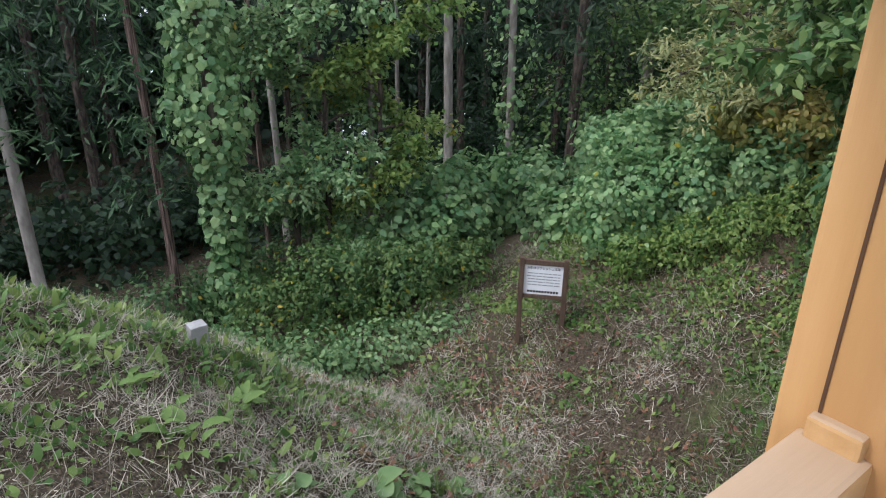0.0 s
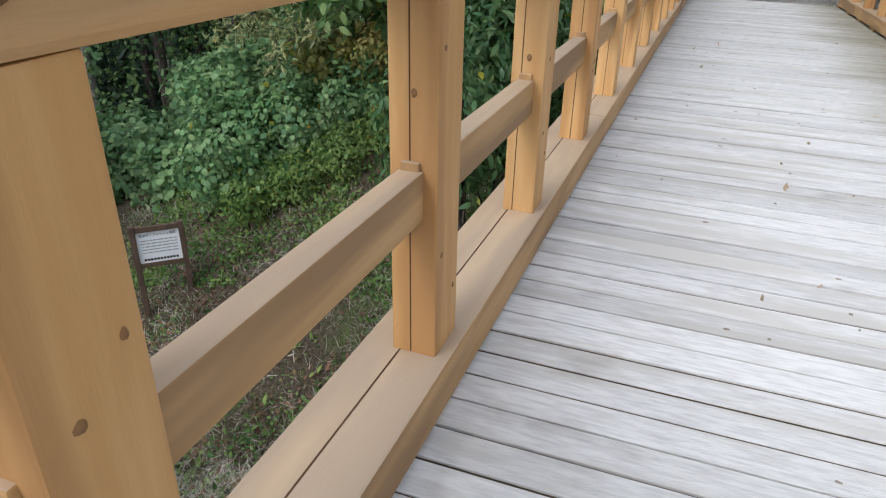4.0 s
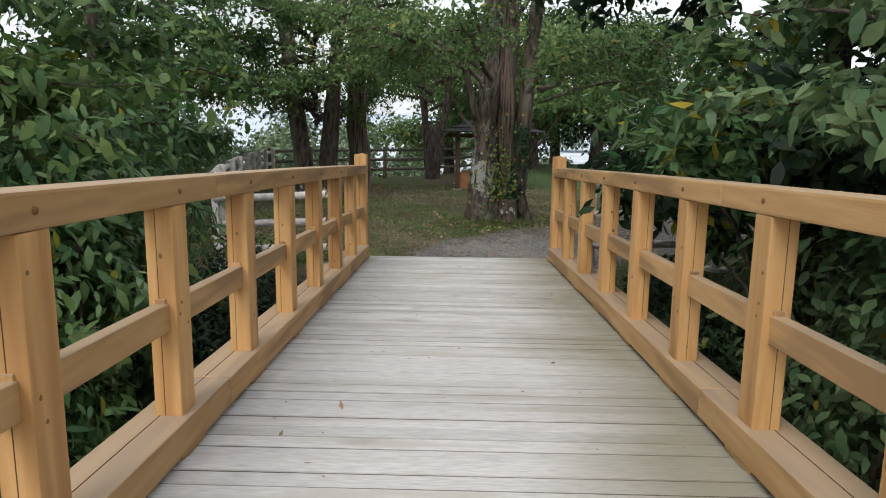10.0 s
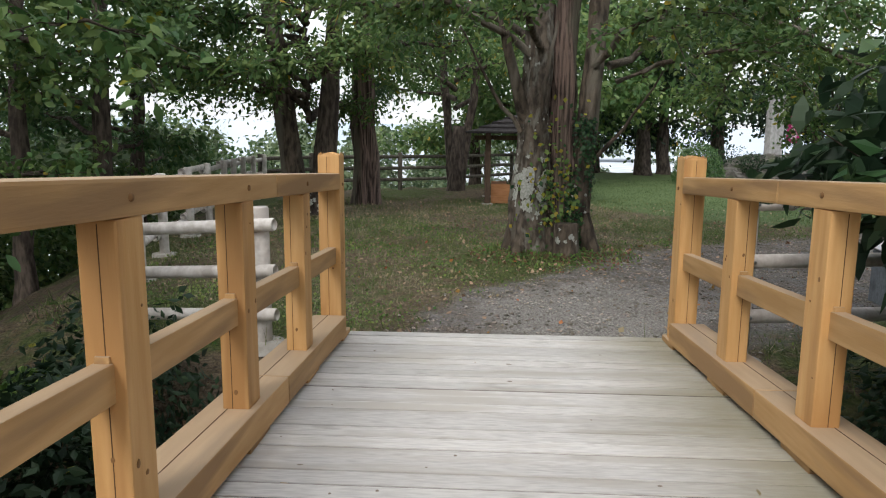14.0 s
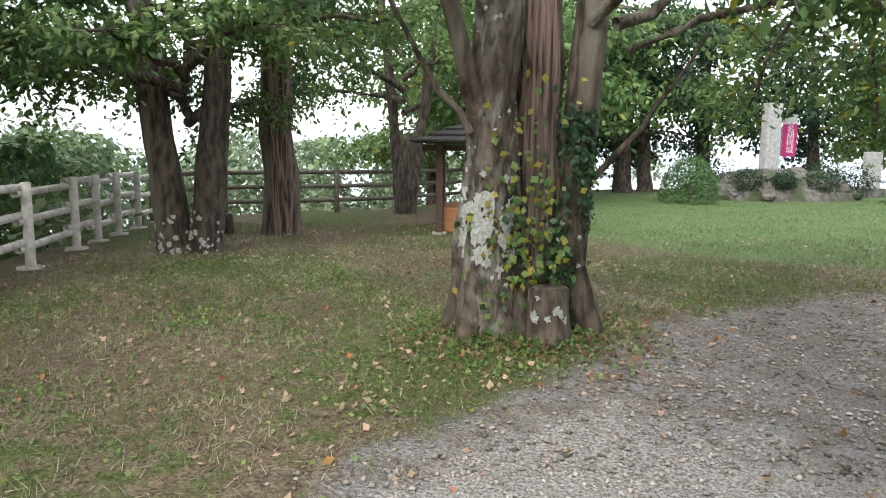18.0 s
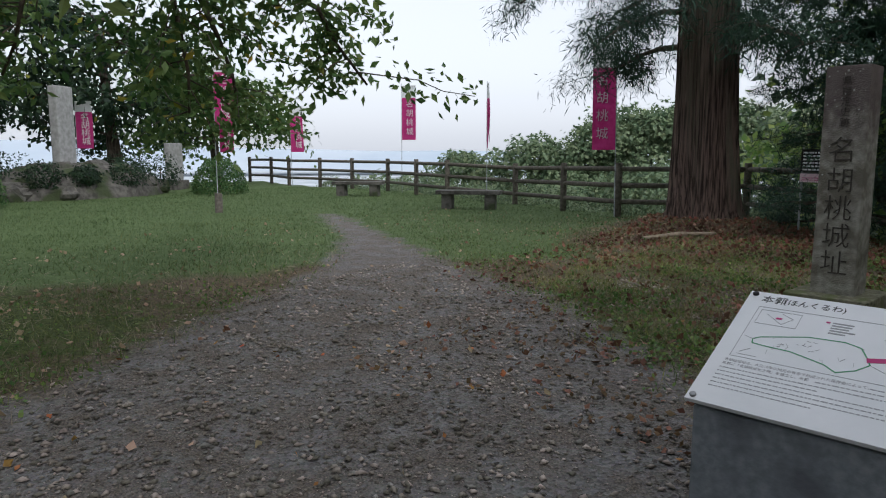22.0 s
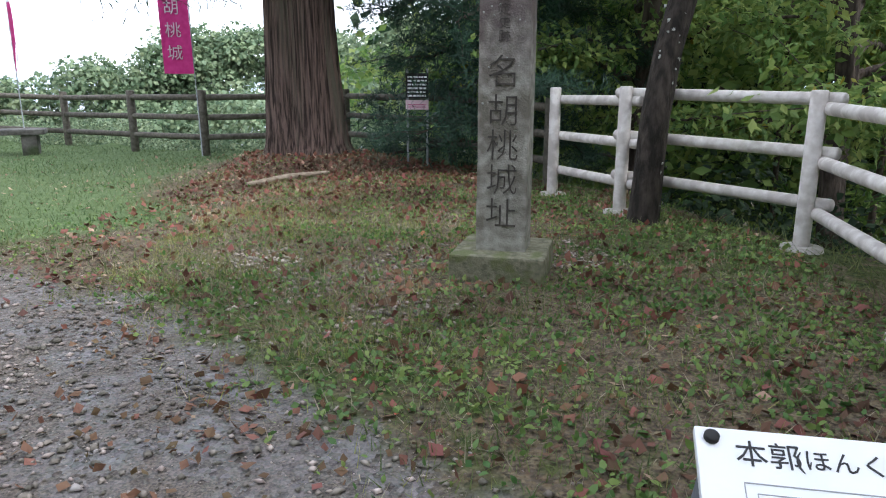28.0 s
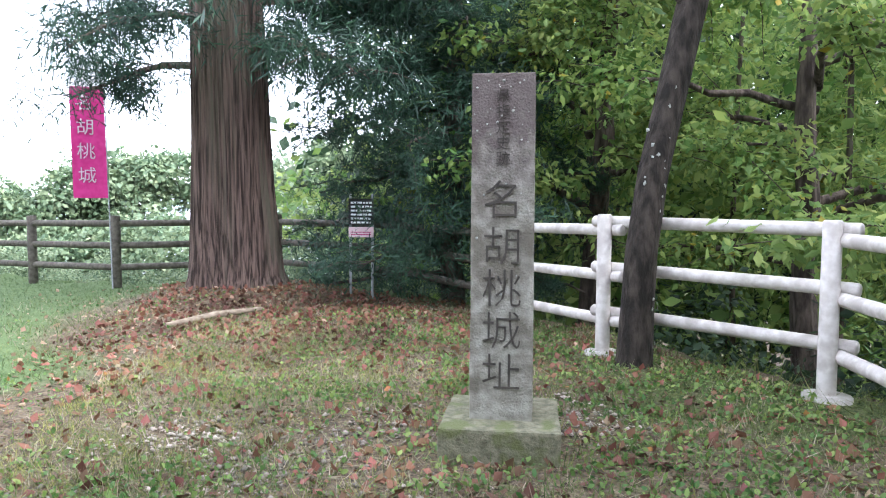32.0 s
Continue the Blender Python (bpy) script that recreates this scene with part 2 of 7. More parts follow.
BOARD = material("white_board", (0.74, 0.76, 0.78), (0.80, 0.81, 0.83), scale=4, rough=0.35, bump=0.03)
PLINTH = material("blue_grey_plinth", (0.17, 0.19, 0.21), (0.25, 0.27, 0.30), scale=30, rough=0.75, bump=0.3, third=(0.13, 0.14, 0.16), third_scale=4)
INK = material("black_ink", (0.02, 0.02, 0.022), (0.03, 0.03, 0.03), bump=0, rough=0.5)
GREY_INK = material("grey_ink", (0.30, 0.31, 0.32), (0.36, 0.36, 0.37), bump=0, rough=0.5)
GREEN_INK = material("green_ink", (0.06, 0.28, 0.13), (0.08, 0.32, 0.16), bump=0, rough=0.5)
PINK_INK = material("magenta_ink", (0.45, 0.03, 0.16), (0.52, 0.05, 0.2), bump=0, rough=0.5)
FLAG_PINK = material("magenta_flag_cloth", (0.46, 0.03, 0.17), (0.54, 0.05, 0.22), scale=12, rough=0.8, bump=0.1, translucent=0.35)
FLAG_WHITE = material("white_flag_cloth", (0.78, 0.80, 0.80), (0.84, 0.85, 0.85), scale=12, rough=0.8, bump=0.1, translucent=0.4)
POLE = material("white_flag_pole", (0.55, 0.55, 0.53), (0.70, 0.70, 0.68), rough=0.5, bump=0.1)
STEEL = material("galvanised_post", (0.22, 0.24, 0.24), (0.32, 0.34, 0.34), rough=0.5, metallic=0.6, bump=0.1)
SIGN_BLACK = material("black_sign_panel", (0.012, 0.012, 0.013), (0.02, 0.02, 0.02), rough=0.5, bump=0)
ROOF = material("dark_shingle", (0.02, 0.018, 0.018), (0.042, 0.037, 0.036), scale=10, rough=0.9, bump=0.8, bump_scale=30, stretch=(1, 1, 6))
BROWN_WOOD = material("brown_painted_wood", (0.075, 0.048, 0.034), (0.125, 0.083, 0.058), scale=5, rough=0.8, stretch=(6, 6, 1))
ORANGE_WOOD = material("orange_brown_panel", (0.34, 0.15, 0.06), (0.42, 0.20, 0.09), scale=5, rough=0.7, stretch=(1, 1, 6))
L_CHERRY = leaf_material("cherry_leaf", (0.075, 0.145, 0.042), (0.135, 0.21, 0.065))
L_SHRUB = leaf_material("glossy_shrub_leaf", (0.07, 0.14, 0.052), (0.125, 0.215, 0.082), rough=0.35)
L_BOUGH = leaf_material("pale_green_bough_leaf", (0.115, 0.195, 0.085), (0.20, 0.29, 0.14), rough=0.4, translucent=0.45)
L_KUDZU = leaf_material("kudzu_leaf", (0.14, 0.26, 0.10), (0.265, 0.39, 0.185), rough=0.45)
L_YELLOW = leaf_material("yellowing_leaf", (0.22, 0.24, 0.03), (0.36, 0.28, 0.03))
L_CHESTNUT = leaf_material("olive_chestnut_leaf", (0.2, 0.24, 0.09), (0.33, 0.34, 0.15), rough=0.45)
# green lowered to near black, so the base colour carries shade among leaves
L_DARK = leaf_material("shade_darkened_leaf", (0.02, 0.045, 0.022), (0.036, 0.072, 0.034))
L_FOREST = leaf_material("cedar_spray", (0.038, 0.09, 0.038), (0.07, 0.13, 0.055))
L_PINE = leaf_material("dark_pine_needle", (0.018, 0.05, 0.03), (0.036, 0.082, 0.048), rough=0.5, translucent=0.15)
DOCK = leaf_material("pale_dock_leaf", (0.115, 0.21, 0.075), (0.225, 0.32, 0.14), rough=0.45)
L_LIME = leaf_material("lime_bramble_leaf", (0.17, 0.28, 0.07), (0.28, 0.39, 0.13), translucent=0.5)
L_TAWNY = leaf_material("tawny_green_leaf", (0.25, 0.26, 0.07), (0.42, 0.36, 0.13), translucent=0.4)
L_BAMBOO = leaf_material("bright_bamboo_leaf", (0.15, 0.25, 0.06), (0.27, 0.36, 0.11), translucent=0.5)
L_BUSH = leaf_material("clipped_bush_leaf", (0.06, 0.13, 0.042), (0.1, 0.18, 0.06))
L_IVY = leaf_material("ivy_leaf", (0.03, 0.08, 0.032), (0.06, 0.125, 0.048), rough=0.4)
# leaf green lightened to carry the haze in front of far trees
L_HILL = leaf_material("haze_toned_leaf", (0.125, 0.19, 0.10), (0.21, 0.27, 0.15), translucent=0.3)
GRASS = leaf_material("grass_blade", (0.095, 0.135, 0.04), (0.175, 0.205, 0.078), rough=0.6)
DRY_GRASS = leaf_material("dry_grass_blade", (0.26, 0.225, 0.15), (0.4, 0.36, 0.26), rough=0.8, translucent=0.2)
OLIVE_GRASS = leaf_material("olive_grass_blade", (0.16, 0.19, 0.045), (0.34, 0.36, 0.12), rough=0.6)
WEED = leaf_material("bright_weed_leaf", (0.10, 0.185, 0.045), (0.20, 0.29, 0.085), rough=0.5)
LAWN = leaf_material("lawn_blade", (0.085, 0.135, 0.05), (0.135, 0.185, 0.08), rough=0.6)
DEAD_LEAF = leaf_material("fallen_leaf", (0.12, 0.068, 0.042), (0.24, 0.14, 0.08), rough=0.8, translucent=0.1)
STRAW = leaf_material("cut_straw", (0.36, 0.33, 0.26), (0.58, 0.54, 0.45), rough=0.8, translucent=0.15)
LITTER = leaf_material("red_brown_litter", (0.085, 0.042, 0.028), (0.26, 0.125, 0.075), rough=0.75, translucent=0.1)
TAN_LEAF = leaf_material("tan_fallen_leaf", (0.24, 0.17, 0.105), (0.42, 0.32, 0.21), rough=0.8, translucent=0.1)
LICHEN_BARK = material("lichened_bark", (0.05, 0.04, 0.032), (0.14, 0.115, 0.09), scale=14, rough=0.95, bump=1.0, bump_scale=26, stretch=(1, 1, 0.5), third=(0.19, 0.18, 0.155), third_scale=9, low=0.38, high=0.62, relief=0.035)
PALE_GRAVEL = material("pale_gravel_stone", (0.18, 0.17, 0.155), (0.38, 0.36, 0.33), scale=1.5, rough=0.9, bump=0.3, island=0.4)
GRAVEL = material("gravel_stone", (0.15, 0.128, 0.105), (0.40, 0.352, 0.30), scale=1.5, rough=0.9, bump=0.3, island=0.55)


# ---- mesh helpers ----
def part(name, bm, mat, parent=None, label=""):
    if isinstance(bm, bmesh.types.BMesh):
        me = bpy.data.meshes.new(name)
        bm.to_mesh(me)
        bm.free()
    else:
        me = bm
    if mat and not me.materials:
        me.materials.append(mat)
    ob = new(name, me)
    if parent:
        ob.parent = parent
    if label:
        ob["label"] = label
    return ob


def thing(name, label, category, at=(0, 0, 0), group="", kind="", rz=0.0):
    ob = new(name)
    ob.empty_display_size = 0.1
    ob.matrix_basis = pose(*at, 0, 0, rz)
    return tagged(ob, label, category, group, kind)


def box(bm, lo, hi, m=None, bevel=0.0):
    lo, hi = Vector(lo), Vector(hi)
    got = bmesh.ops.create_cube(bm, size=1.0, matrix=Matrix.Translation((lo + hi) / 2) @ Matrix.Diagonal((*(hi - lo), 1)))
    vs = got["verts"]
    if bevel:
        es = list({e for v in vs for e in v.link_edges})
        out = bmesh.ops.bevel(bm, geom=es, offset=bevel, segments=2, affect="EDGES", profile=0.6)
        vs = list({v for v in vs if v.is_valid} | set(out["verts"]))
    if m is not None:
        bmesh.ops.transform(bm, matrix=m, verts=vs)
    return vs


def box_mesh(lo, hi, m=None, bevel=0.0):
    bm = bmesh.new()
    box(bm, lo, hi, m, bevel)
    return bm


def fast_mesh(name, verts, faces, smooth=False):
    """A mesh from arrays; faces of one size."""
    verts, faces = np.asarray(verts, dtype=np.float32), np.asarray(faces, dtype=np.int32)
    me = bpy.data.meshes.new(name)
    k = faces.shape[1]
    me.vertices.add(len(verts)), me.loops.add(faces.size), me.polygons.add(len(faces))
    me.vertices.foreach_set("co", verts.ravel())
    me.loops.foreach_set("vertex_index", faces.ravel())
    me.polygons.foreach_set("loop_start", np.arange(0, faces.size, k, dtype=np.int32))
    me.polygons.foreach_set("use_smooth", np.full(len(faces), smooth))
    me.update(calc_edges=True)
    return me


def tube_arrays(path, radii, segs=10, wobble=0.0, ridge=0, rng=None, cap=True):
    path = [Vector(p) for p in path]
    rng = rng or np.random.default_rng(1)
    vs, fs = [], []
    phase = rng.uniform(0, 6.28)
    for i, p in enumerate(path):
        d = (path[min(i + 1, len(path) - 1)] - path[max(i - 1, 0)]).normalized()
        side = d.cross(Vector((0.13, 1, 0.07))).normalized() if abs(d.y) < 0.9 else d.cross(Vector((1, 0.1, 0))).normalized()
        up = side.cross(d)
        for s in range(segs):
            a = 2 * math.pi * s / segs
            r = radii[i] * (1 + wobble * (noise.noise((math.cos(a) * 1.7 + phase, math.sin(a) * 1.7, i * 0.35)))
                            + (0.05 * math.sin(a * ridge + phase + 0.12 * i) if ridge else 0))
            vs.append(p + side * (math.cos(a) * r) + up * (math.sin(a) * r))
    for i in range(len(path) - 1):
        for s in range(segs):
            a, b = i * segs + s, i * segs + (s + 1) % segs
            fs.append((a, b, b + segs, a + segs))
    if cap:
        for i in (0, len(path) - 1):
            vs.append(path[i])
            c = len(vs) - 1
            for s in range(segs):
                a, b = i * segs + s, i * segs + (s + 1) % segs
                fs.append((a, b, c, c))
    return vs, fs


def tube(path, radii, segs=10, wobble=0.0, ridge=0, rng=None, name="tube", smooth=True):
    vs, fs = tube_arrays(path, radii, segs, wobble, ridge, rng)
    me = bpy.data.meshes.new(name)
    me.from_pydata([tuple(v) for v in vs], [], [f if f[2] != f[3] else f[:3] for f in fs])
    me.polygons.foreach_set("use_smooth", np.full(len(me.polygons), smooth))
    return me


def log_mesh(a, b, r, segs=12):
    """A round log with chamfered ends."""
    a, b = Vector(a), Vector(b)
    d = (b - a).normalized() * min(0.012, r * 0.25)
    return tube([a, a + d, b - d, b], [r * 0.85, r, r, r * 0.85], segs)


def leaf_cloud(name, centres, out, sizes, rng, aspect=0.5, droop=0.5, kind="leaf"):
    """Many single leaves as folded blades. centres, out: arrays n x 3; out is the way a leaf faces."""
    n = len(centres)
    out = out / (np.linalg.norm(out, axis=1, keepdims=True) + 1e-6)
    normal = out + rng.normal(0, 0.55, (n, 3))
    normal /= np.linalg.norm(normal, axis=1, keepdims=True) + 1e-6
    tip = rng.normal(0, 0.6, (n, 3)) + out * 0.4 + np.array([0, 0, -droop])
    tip -= normal * np.sum(tip * normal, axis=1, keepdims=True)
    tip /= np.linalg.norm(tip, axis=1, keepdims=True) + 1e-6
    side = np.cross(normal, tip)
    s = np.asarray(sizes)[:, None]
    c = np.asarray(centres)
    if kind == "leaf":
        pts = [c, c + tip * s * 0.42 + side * s * aspect * 0.52 - normal * s * 0.09, c + tip * s - normal * s * 0.08, c + tip * s * 0.42 - side * s * aspect * 0.52 - normal * s * 0.09]
        v = np.stack(pts, axis=1).reshape(-1, 3)
        f = np.array([(0, 1, 2), (0, 2, 3)])
        faces = (f[None] + (np.arange(n) * 4)[:, None, None]).reshape(-1, 3)
    elif kind == "broad":
        pts = [c, c + tip * s * 0.34 + side * s * aspect * 0.46 - normal * s * 0.02, c + tip * s * 0.34 - side * s * aspect * 0.46 - normal * s * 0.02,
               c + tip * s * 0.70 + side * s * aspect * 0.36 - normal * s * 0.11, c + tip * s * 0.70 - side * s * aspect * 0.36 - normal * s * 0.11, c + tip * s * 0.97 - normal * s * 0.24]
        v = np.stack(pts, axis=1).reshape(-1, 3)
        f = np.array([(0, 2, 1), (1, 2, 4), (1, 4, 3), (3, 4, 5)])
        faces = (f[None] + (np.arange(n) * 6)[:, None, None]).reshape(-1, 3)
    elif kind == "card":
        pts = [c, c + tip * s * 0.5 + side * s * aspect * 0.5, c + tip * s, c + tip * s * 0.5 - side * s * aspect * 0.5]
        v = np.stack(pts, axis=1).reshape(-1, 3)
        faces = (np.array([(0, 1, 2, 3)])[None] + (np.arange(n) * 4)[:, None, None]).reshape(-1, 4)
    else:
        pts = [c - side * s * aspect * 0.5, c + side * s * aspect * 0.5, c + tip * s]
        v = np.stack(pts, axis=1).reshape(-1, 3)
        faces = (np.array([(0, 1, 2)])[None] + (np.arange(n) * 3)[:, None, None]).reshape(-1, 3)
    return fast_mesh(name, v, faces)


def clump_points(rng, clumps, count):
    """Points on and in ragged ellipsoids (x, y, z, rx, ry, rz); returns centres and outward ways."""
    w = np.array([c[3] * c[4] + c[4] * c[5] + c[3] * c[5] for c in clumps])
    pick = rng.choice(len(clumps), count, p=w / w.sum())
    c = np.array([k[:6] for k in clumps])[pick]
    d = rng.normal(0, 1, (count, 3))
    d /= np.linalg.norm(d, axis=1, keepdims=True)
    r = rng.uniform(0.35, 1.0, (count, 1)) ** 0.45
    lump = 1 + 0.22 * np.sin(d[:, :1] * 6 + c[:, :1] * 3) * np.sin(d[:, 1:2] * 7 + c[:, 1:2]) + 0.15 * np.sin(d[:, 2:3] * 9 + c[:, 2:3])
    return c[:, :3] + d * c[:, 3:6] * r * lump, d + np.array([0, 0, 0.35])


# ---- ground ----
EDGE = [(14.45, 0.4), (15.2, 2.9), (18.0, 3.45), (23.2, 4.6), (27.0, 5.0), (28.8, 4.2), (30.5, 1.0), (34.0, -1.5), (41.0, -4.5), (44.0, -13.0), (42.0, -22.6),
        (37.4, -20.8), (31.6, -20.5), (27.5, -18.5), (23.1, -17.1), (21.45, -16.3), (19.2, -17.3), (17.4, -15.8), (15.6, -12.7), (14.9, -11.3), (13.75, -9.9), (13.9, -7.8), (13.7, -5.0), (14.0, -2.6)]
PATH = [(13.6, -1.2, 1.2), (15.2, -1.7, 1.25), (16.3, -3.0, 1.55), (17.6, -4.6, 2.0), (19.3, -6.8, 1.5), (21.0, -8.5, 0.75), (23.0, -10.2, 0.35), (26.5, -12.6, 0.2)]


def edge_distance(x, y):
    """Distance to the plateau's edge, below 0 inside."""
    d = np.full(x.shape, 1e9)
    inside = np.zeros(x.shape, dtype=bool)
    for (ax, ay), (bx, by) in zip(EDGE, EDGE[1:] + EDGE[:1]):
        t = np.clip(((x - ax) * (bx - ax) + (y - ay) * (by - ay)) / ((bx - ax) ** 2 + (by - ay) ** 2), 0, 1)
        d = np.minimum(d, np.hypot(x - ax - t * (bx - ax), y - ay - t * (by - ay)))
        inside ^= ((ay > y) != (by > y)) & (x < (bx - ax) * (y - ay) / (by - ay + 1e-12) + ax)
    return np.where(inside, -d, d)


def path_depth(x, y):
    """How far inside the gravel path a place lies: its half width less the distance to the middle line."""
    best = np.full(x.shape, -1e9)
    for (ax, ay, aw), (bx, by, bw) in zip(PATH, PATH[1:]):
        t = np.clip(((x - ax) * (bx - ax) + (y - ay) * (by - ay)) / ((bx - ax) ** 2 + (by - ay) ** 2), 0, 1)
        best = np.maximum(best, aw + (bw - aw) * t - np.hypot(x - ax - t * (bx - ax), y - ay - t * (by - ay)))
    return best


def soft(v, k=0.6):
    return k * np.logaddexp(0, v / k)


def step(a, b, v):
    t = np.clip((v - a) / (b - a), 0, 1)
    return t * t * (3 - 2 * t)


def height(x, y):
    x, y = np.asarray(x, dtype=float), np.asarray(y, dtype=float)
    d = edge_distance(x, y)
    east = -0.5 * soft(d - 0.35, 0.25) + 0.28 * np.exp(-((x - 19.2) ** 2 + (y + 14.3) ** 2) / 2.2) + 0.12 * np.exp(-((x - 18.4) ** 2 + (y + 1.75) ** 2) / 0.7)
    west = -0.75 + 0.36 * np.exp(-((x - 1.3) ** 2 / 5 + (y - 6.1) ** 2 / 4)) - 0.72 * soft(x - 0.5) - 0.9 * soft(y - 7.0) - 0.5 * soft(-y - 9) + 1.43 * step(-2.3, -4.2, x) * np.exp(-((y + 1.1) / 5) ** 4)
    floor_z = -4.1 - 0.09 * np.clip(y, 0, 25) - step(14, 30, x) * 22 - 30 * step(40, 200, np.hypot(x - 10, y + 5))
    k = 0.35
    z = k * np.logaddexp(np.logaddexp(east / k, west / k), floor_z / k)
    bumps = 0.035 * np.sin(x * 2.1 + 1.3 * np.sin(y * 1.7)) * np.sin(y * 2.4 + x) + 0.02 * np.sin(x * 5.3) * np.sin(y * 6.1 + 1.1 * x)
    return np.where(d < 0, east + bumps * 0.4 - 0.0, z + bumps * 2.0)


def ground_z(x, y):
    return float(height(np.array([x]), np.array([y]))[0])


def ground_material():
    m = bpy.data.materials.new("ground_cover")
    m.use_nodes = True
    n, l = m.node_tree.nodes, m.node_tree.links
    bsdf = n["Principled BSDF"]
    bsdf.inputs["Roughness"].default_value = 0.95
    bsdf.inputs["Specular IOR Level"].default_value = 0.15
    coord = n.new("ShaderNodeTexCoord").outputs["Object"]

    def noise_of(scale, detail=5):
        t = n.new("ShaderNodeTexNoise")
        t.inputs["Scale"].default_value, t.inputs["Detail"].default_value = scale, detail
        l.new(coord, t.inputs["Vector"])
        return t.outputs["Fac"]

    def ramp(src, c0, c1, p0=0.35, p1=0.65):
        r = n.new("ShaderNodeValToRGB")
        r.color_ramp.elements[0].position, r.color_ramp.elements[1].position = p0, p1
        r.color_ramp.elements[0].color, r.color_ramp.elements[1].color = (*c0, 1), (*c1, 1)
        l.new(src, r.inputs[0])
        return r.outputs[0]

    def mix(f, a, b):
        x = n.new("ShaderNodeMixRGB")
        l.new(f, x.inputs[0]), l.new(a, x.inputs[1]), l.new(b, x.inputs[2])
        return x.outputs[0]

    def mask(attr, spread=0.9, scale=5.0):
        a = n.new("ShaderNodeAttribute")
        a.attribute_name = attr
        s = n.new("ShaderNodeMath")
        s.operation = "MULTIPLY_ADD"
        l.new(noise_of(scale, 6), s.inputs[0])
        s.inputs[1].default_value = spread
        l.new(a.outputs["Fac"], s.inputs[2])
        return ramp(s.outputs[0], (0, 0, 0), (1, 1, 1), 0.5 * spread + 0.38, 0.5 * spread + 0.62)

    soil = ramp(noise_of(16), (0.05, 0.04, 0.03), (0.14, 0.112, 0.082))
    litter = mix(ramp(noise_of(45), (0, 0, 0), (1, 1, 1), 0.42, 0.6), soil, ramp(noise_of(9), (0.13, 0.088, 0.054), (0.225, 0.185, 0.115)))
    grass = ramp(noise_of(22), (0.04, 0.06, 0.02), (0.115, 0.135, 0.05))
    lawn = ramp(noise_of(7), (0.085, 0.13, 0.05), (0.13, 0.18, 0.075))
    v = n.new("ShaderNodeTexVoronoi")
    v.inputs["Scale"].default_value = 42
    l.new(coord, v.inputs["Vector"])
    pebble = n.new("ShaderNodeHueSaturation")
    pebble.inputs["Saturation"].default_value = 0.08
    pebble.inputs["Value"].default_value = 0.28
    l.new(v.outputs["Color"], pebble.inputs["Color"])
    gravel = mix(ramp(noise_of(3.5), (0.25, 0.25, 0.25), (0.8, 0.8, 0.8)), pebble.outputs[0], ramp(noise_of(95), (0.05, 0.04, 0.031), (0.235, 0.19, 0.15)))
    c = mix(mask("grass"), litter, grass)
    c = mix(mask("humus", 0.7, 2.2), c, ramp(noise_of(30), (0.035, 0.027, 0.019), (0.115, 0.09, 0.062)))
    c = mix(mask("lawn", 0.5, 1.2), c, lawn)
    c = mix(mask("gravel", 0.8, 3.0), c, gravel)
    c = mix(mask("pale", 0.9, 4.0), c, ramp(noise_of(60), (0.13, 0.12, 0.11), (0.36, 0.345, 0.32)))
    # distance haze is put into the far ground's base colour
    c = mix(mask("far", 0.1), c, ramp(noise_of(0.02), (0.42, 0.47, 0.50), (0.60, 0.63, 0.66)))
    l.new(c, bsdf.inputs["Base Color"])
    b = n.new("ShaderNodeBump")
    b.inputs["Strength"].default_value, b.inputs["Distance"].default_value = 0.9, 0.02
    add = n.new("ShaderNodeMath")
    add.operation = "ADD"
    l.new(noise_of(35, 8), add.inputs[0]), l.new(v.outputs["Distance"], add.inputs[1])
    l.new(add.outputs[0], b.inputs["Height"]), l.new(b.outputs[0], bsdf.inputs["Normal"])
    return m


def lawn_amount(x, y):
    return step(0.8, 3.5, (x - 19.5) * 0.75 - (y + 6.5) * 0.62 + 0.5 * np.sin(y * 0.9)) * step(-0.5, -5.0, y) * (1 - np.exp(-(((x - 18.7) / 2.2) ** 2 + ((y + 12.9) / 2.4) ** 2) ** 2))


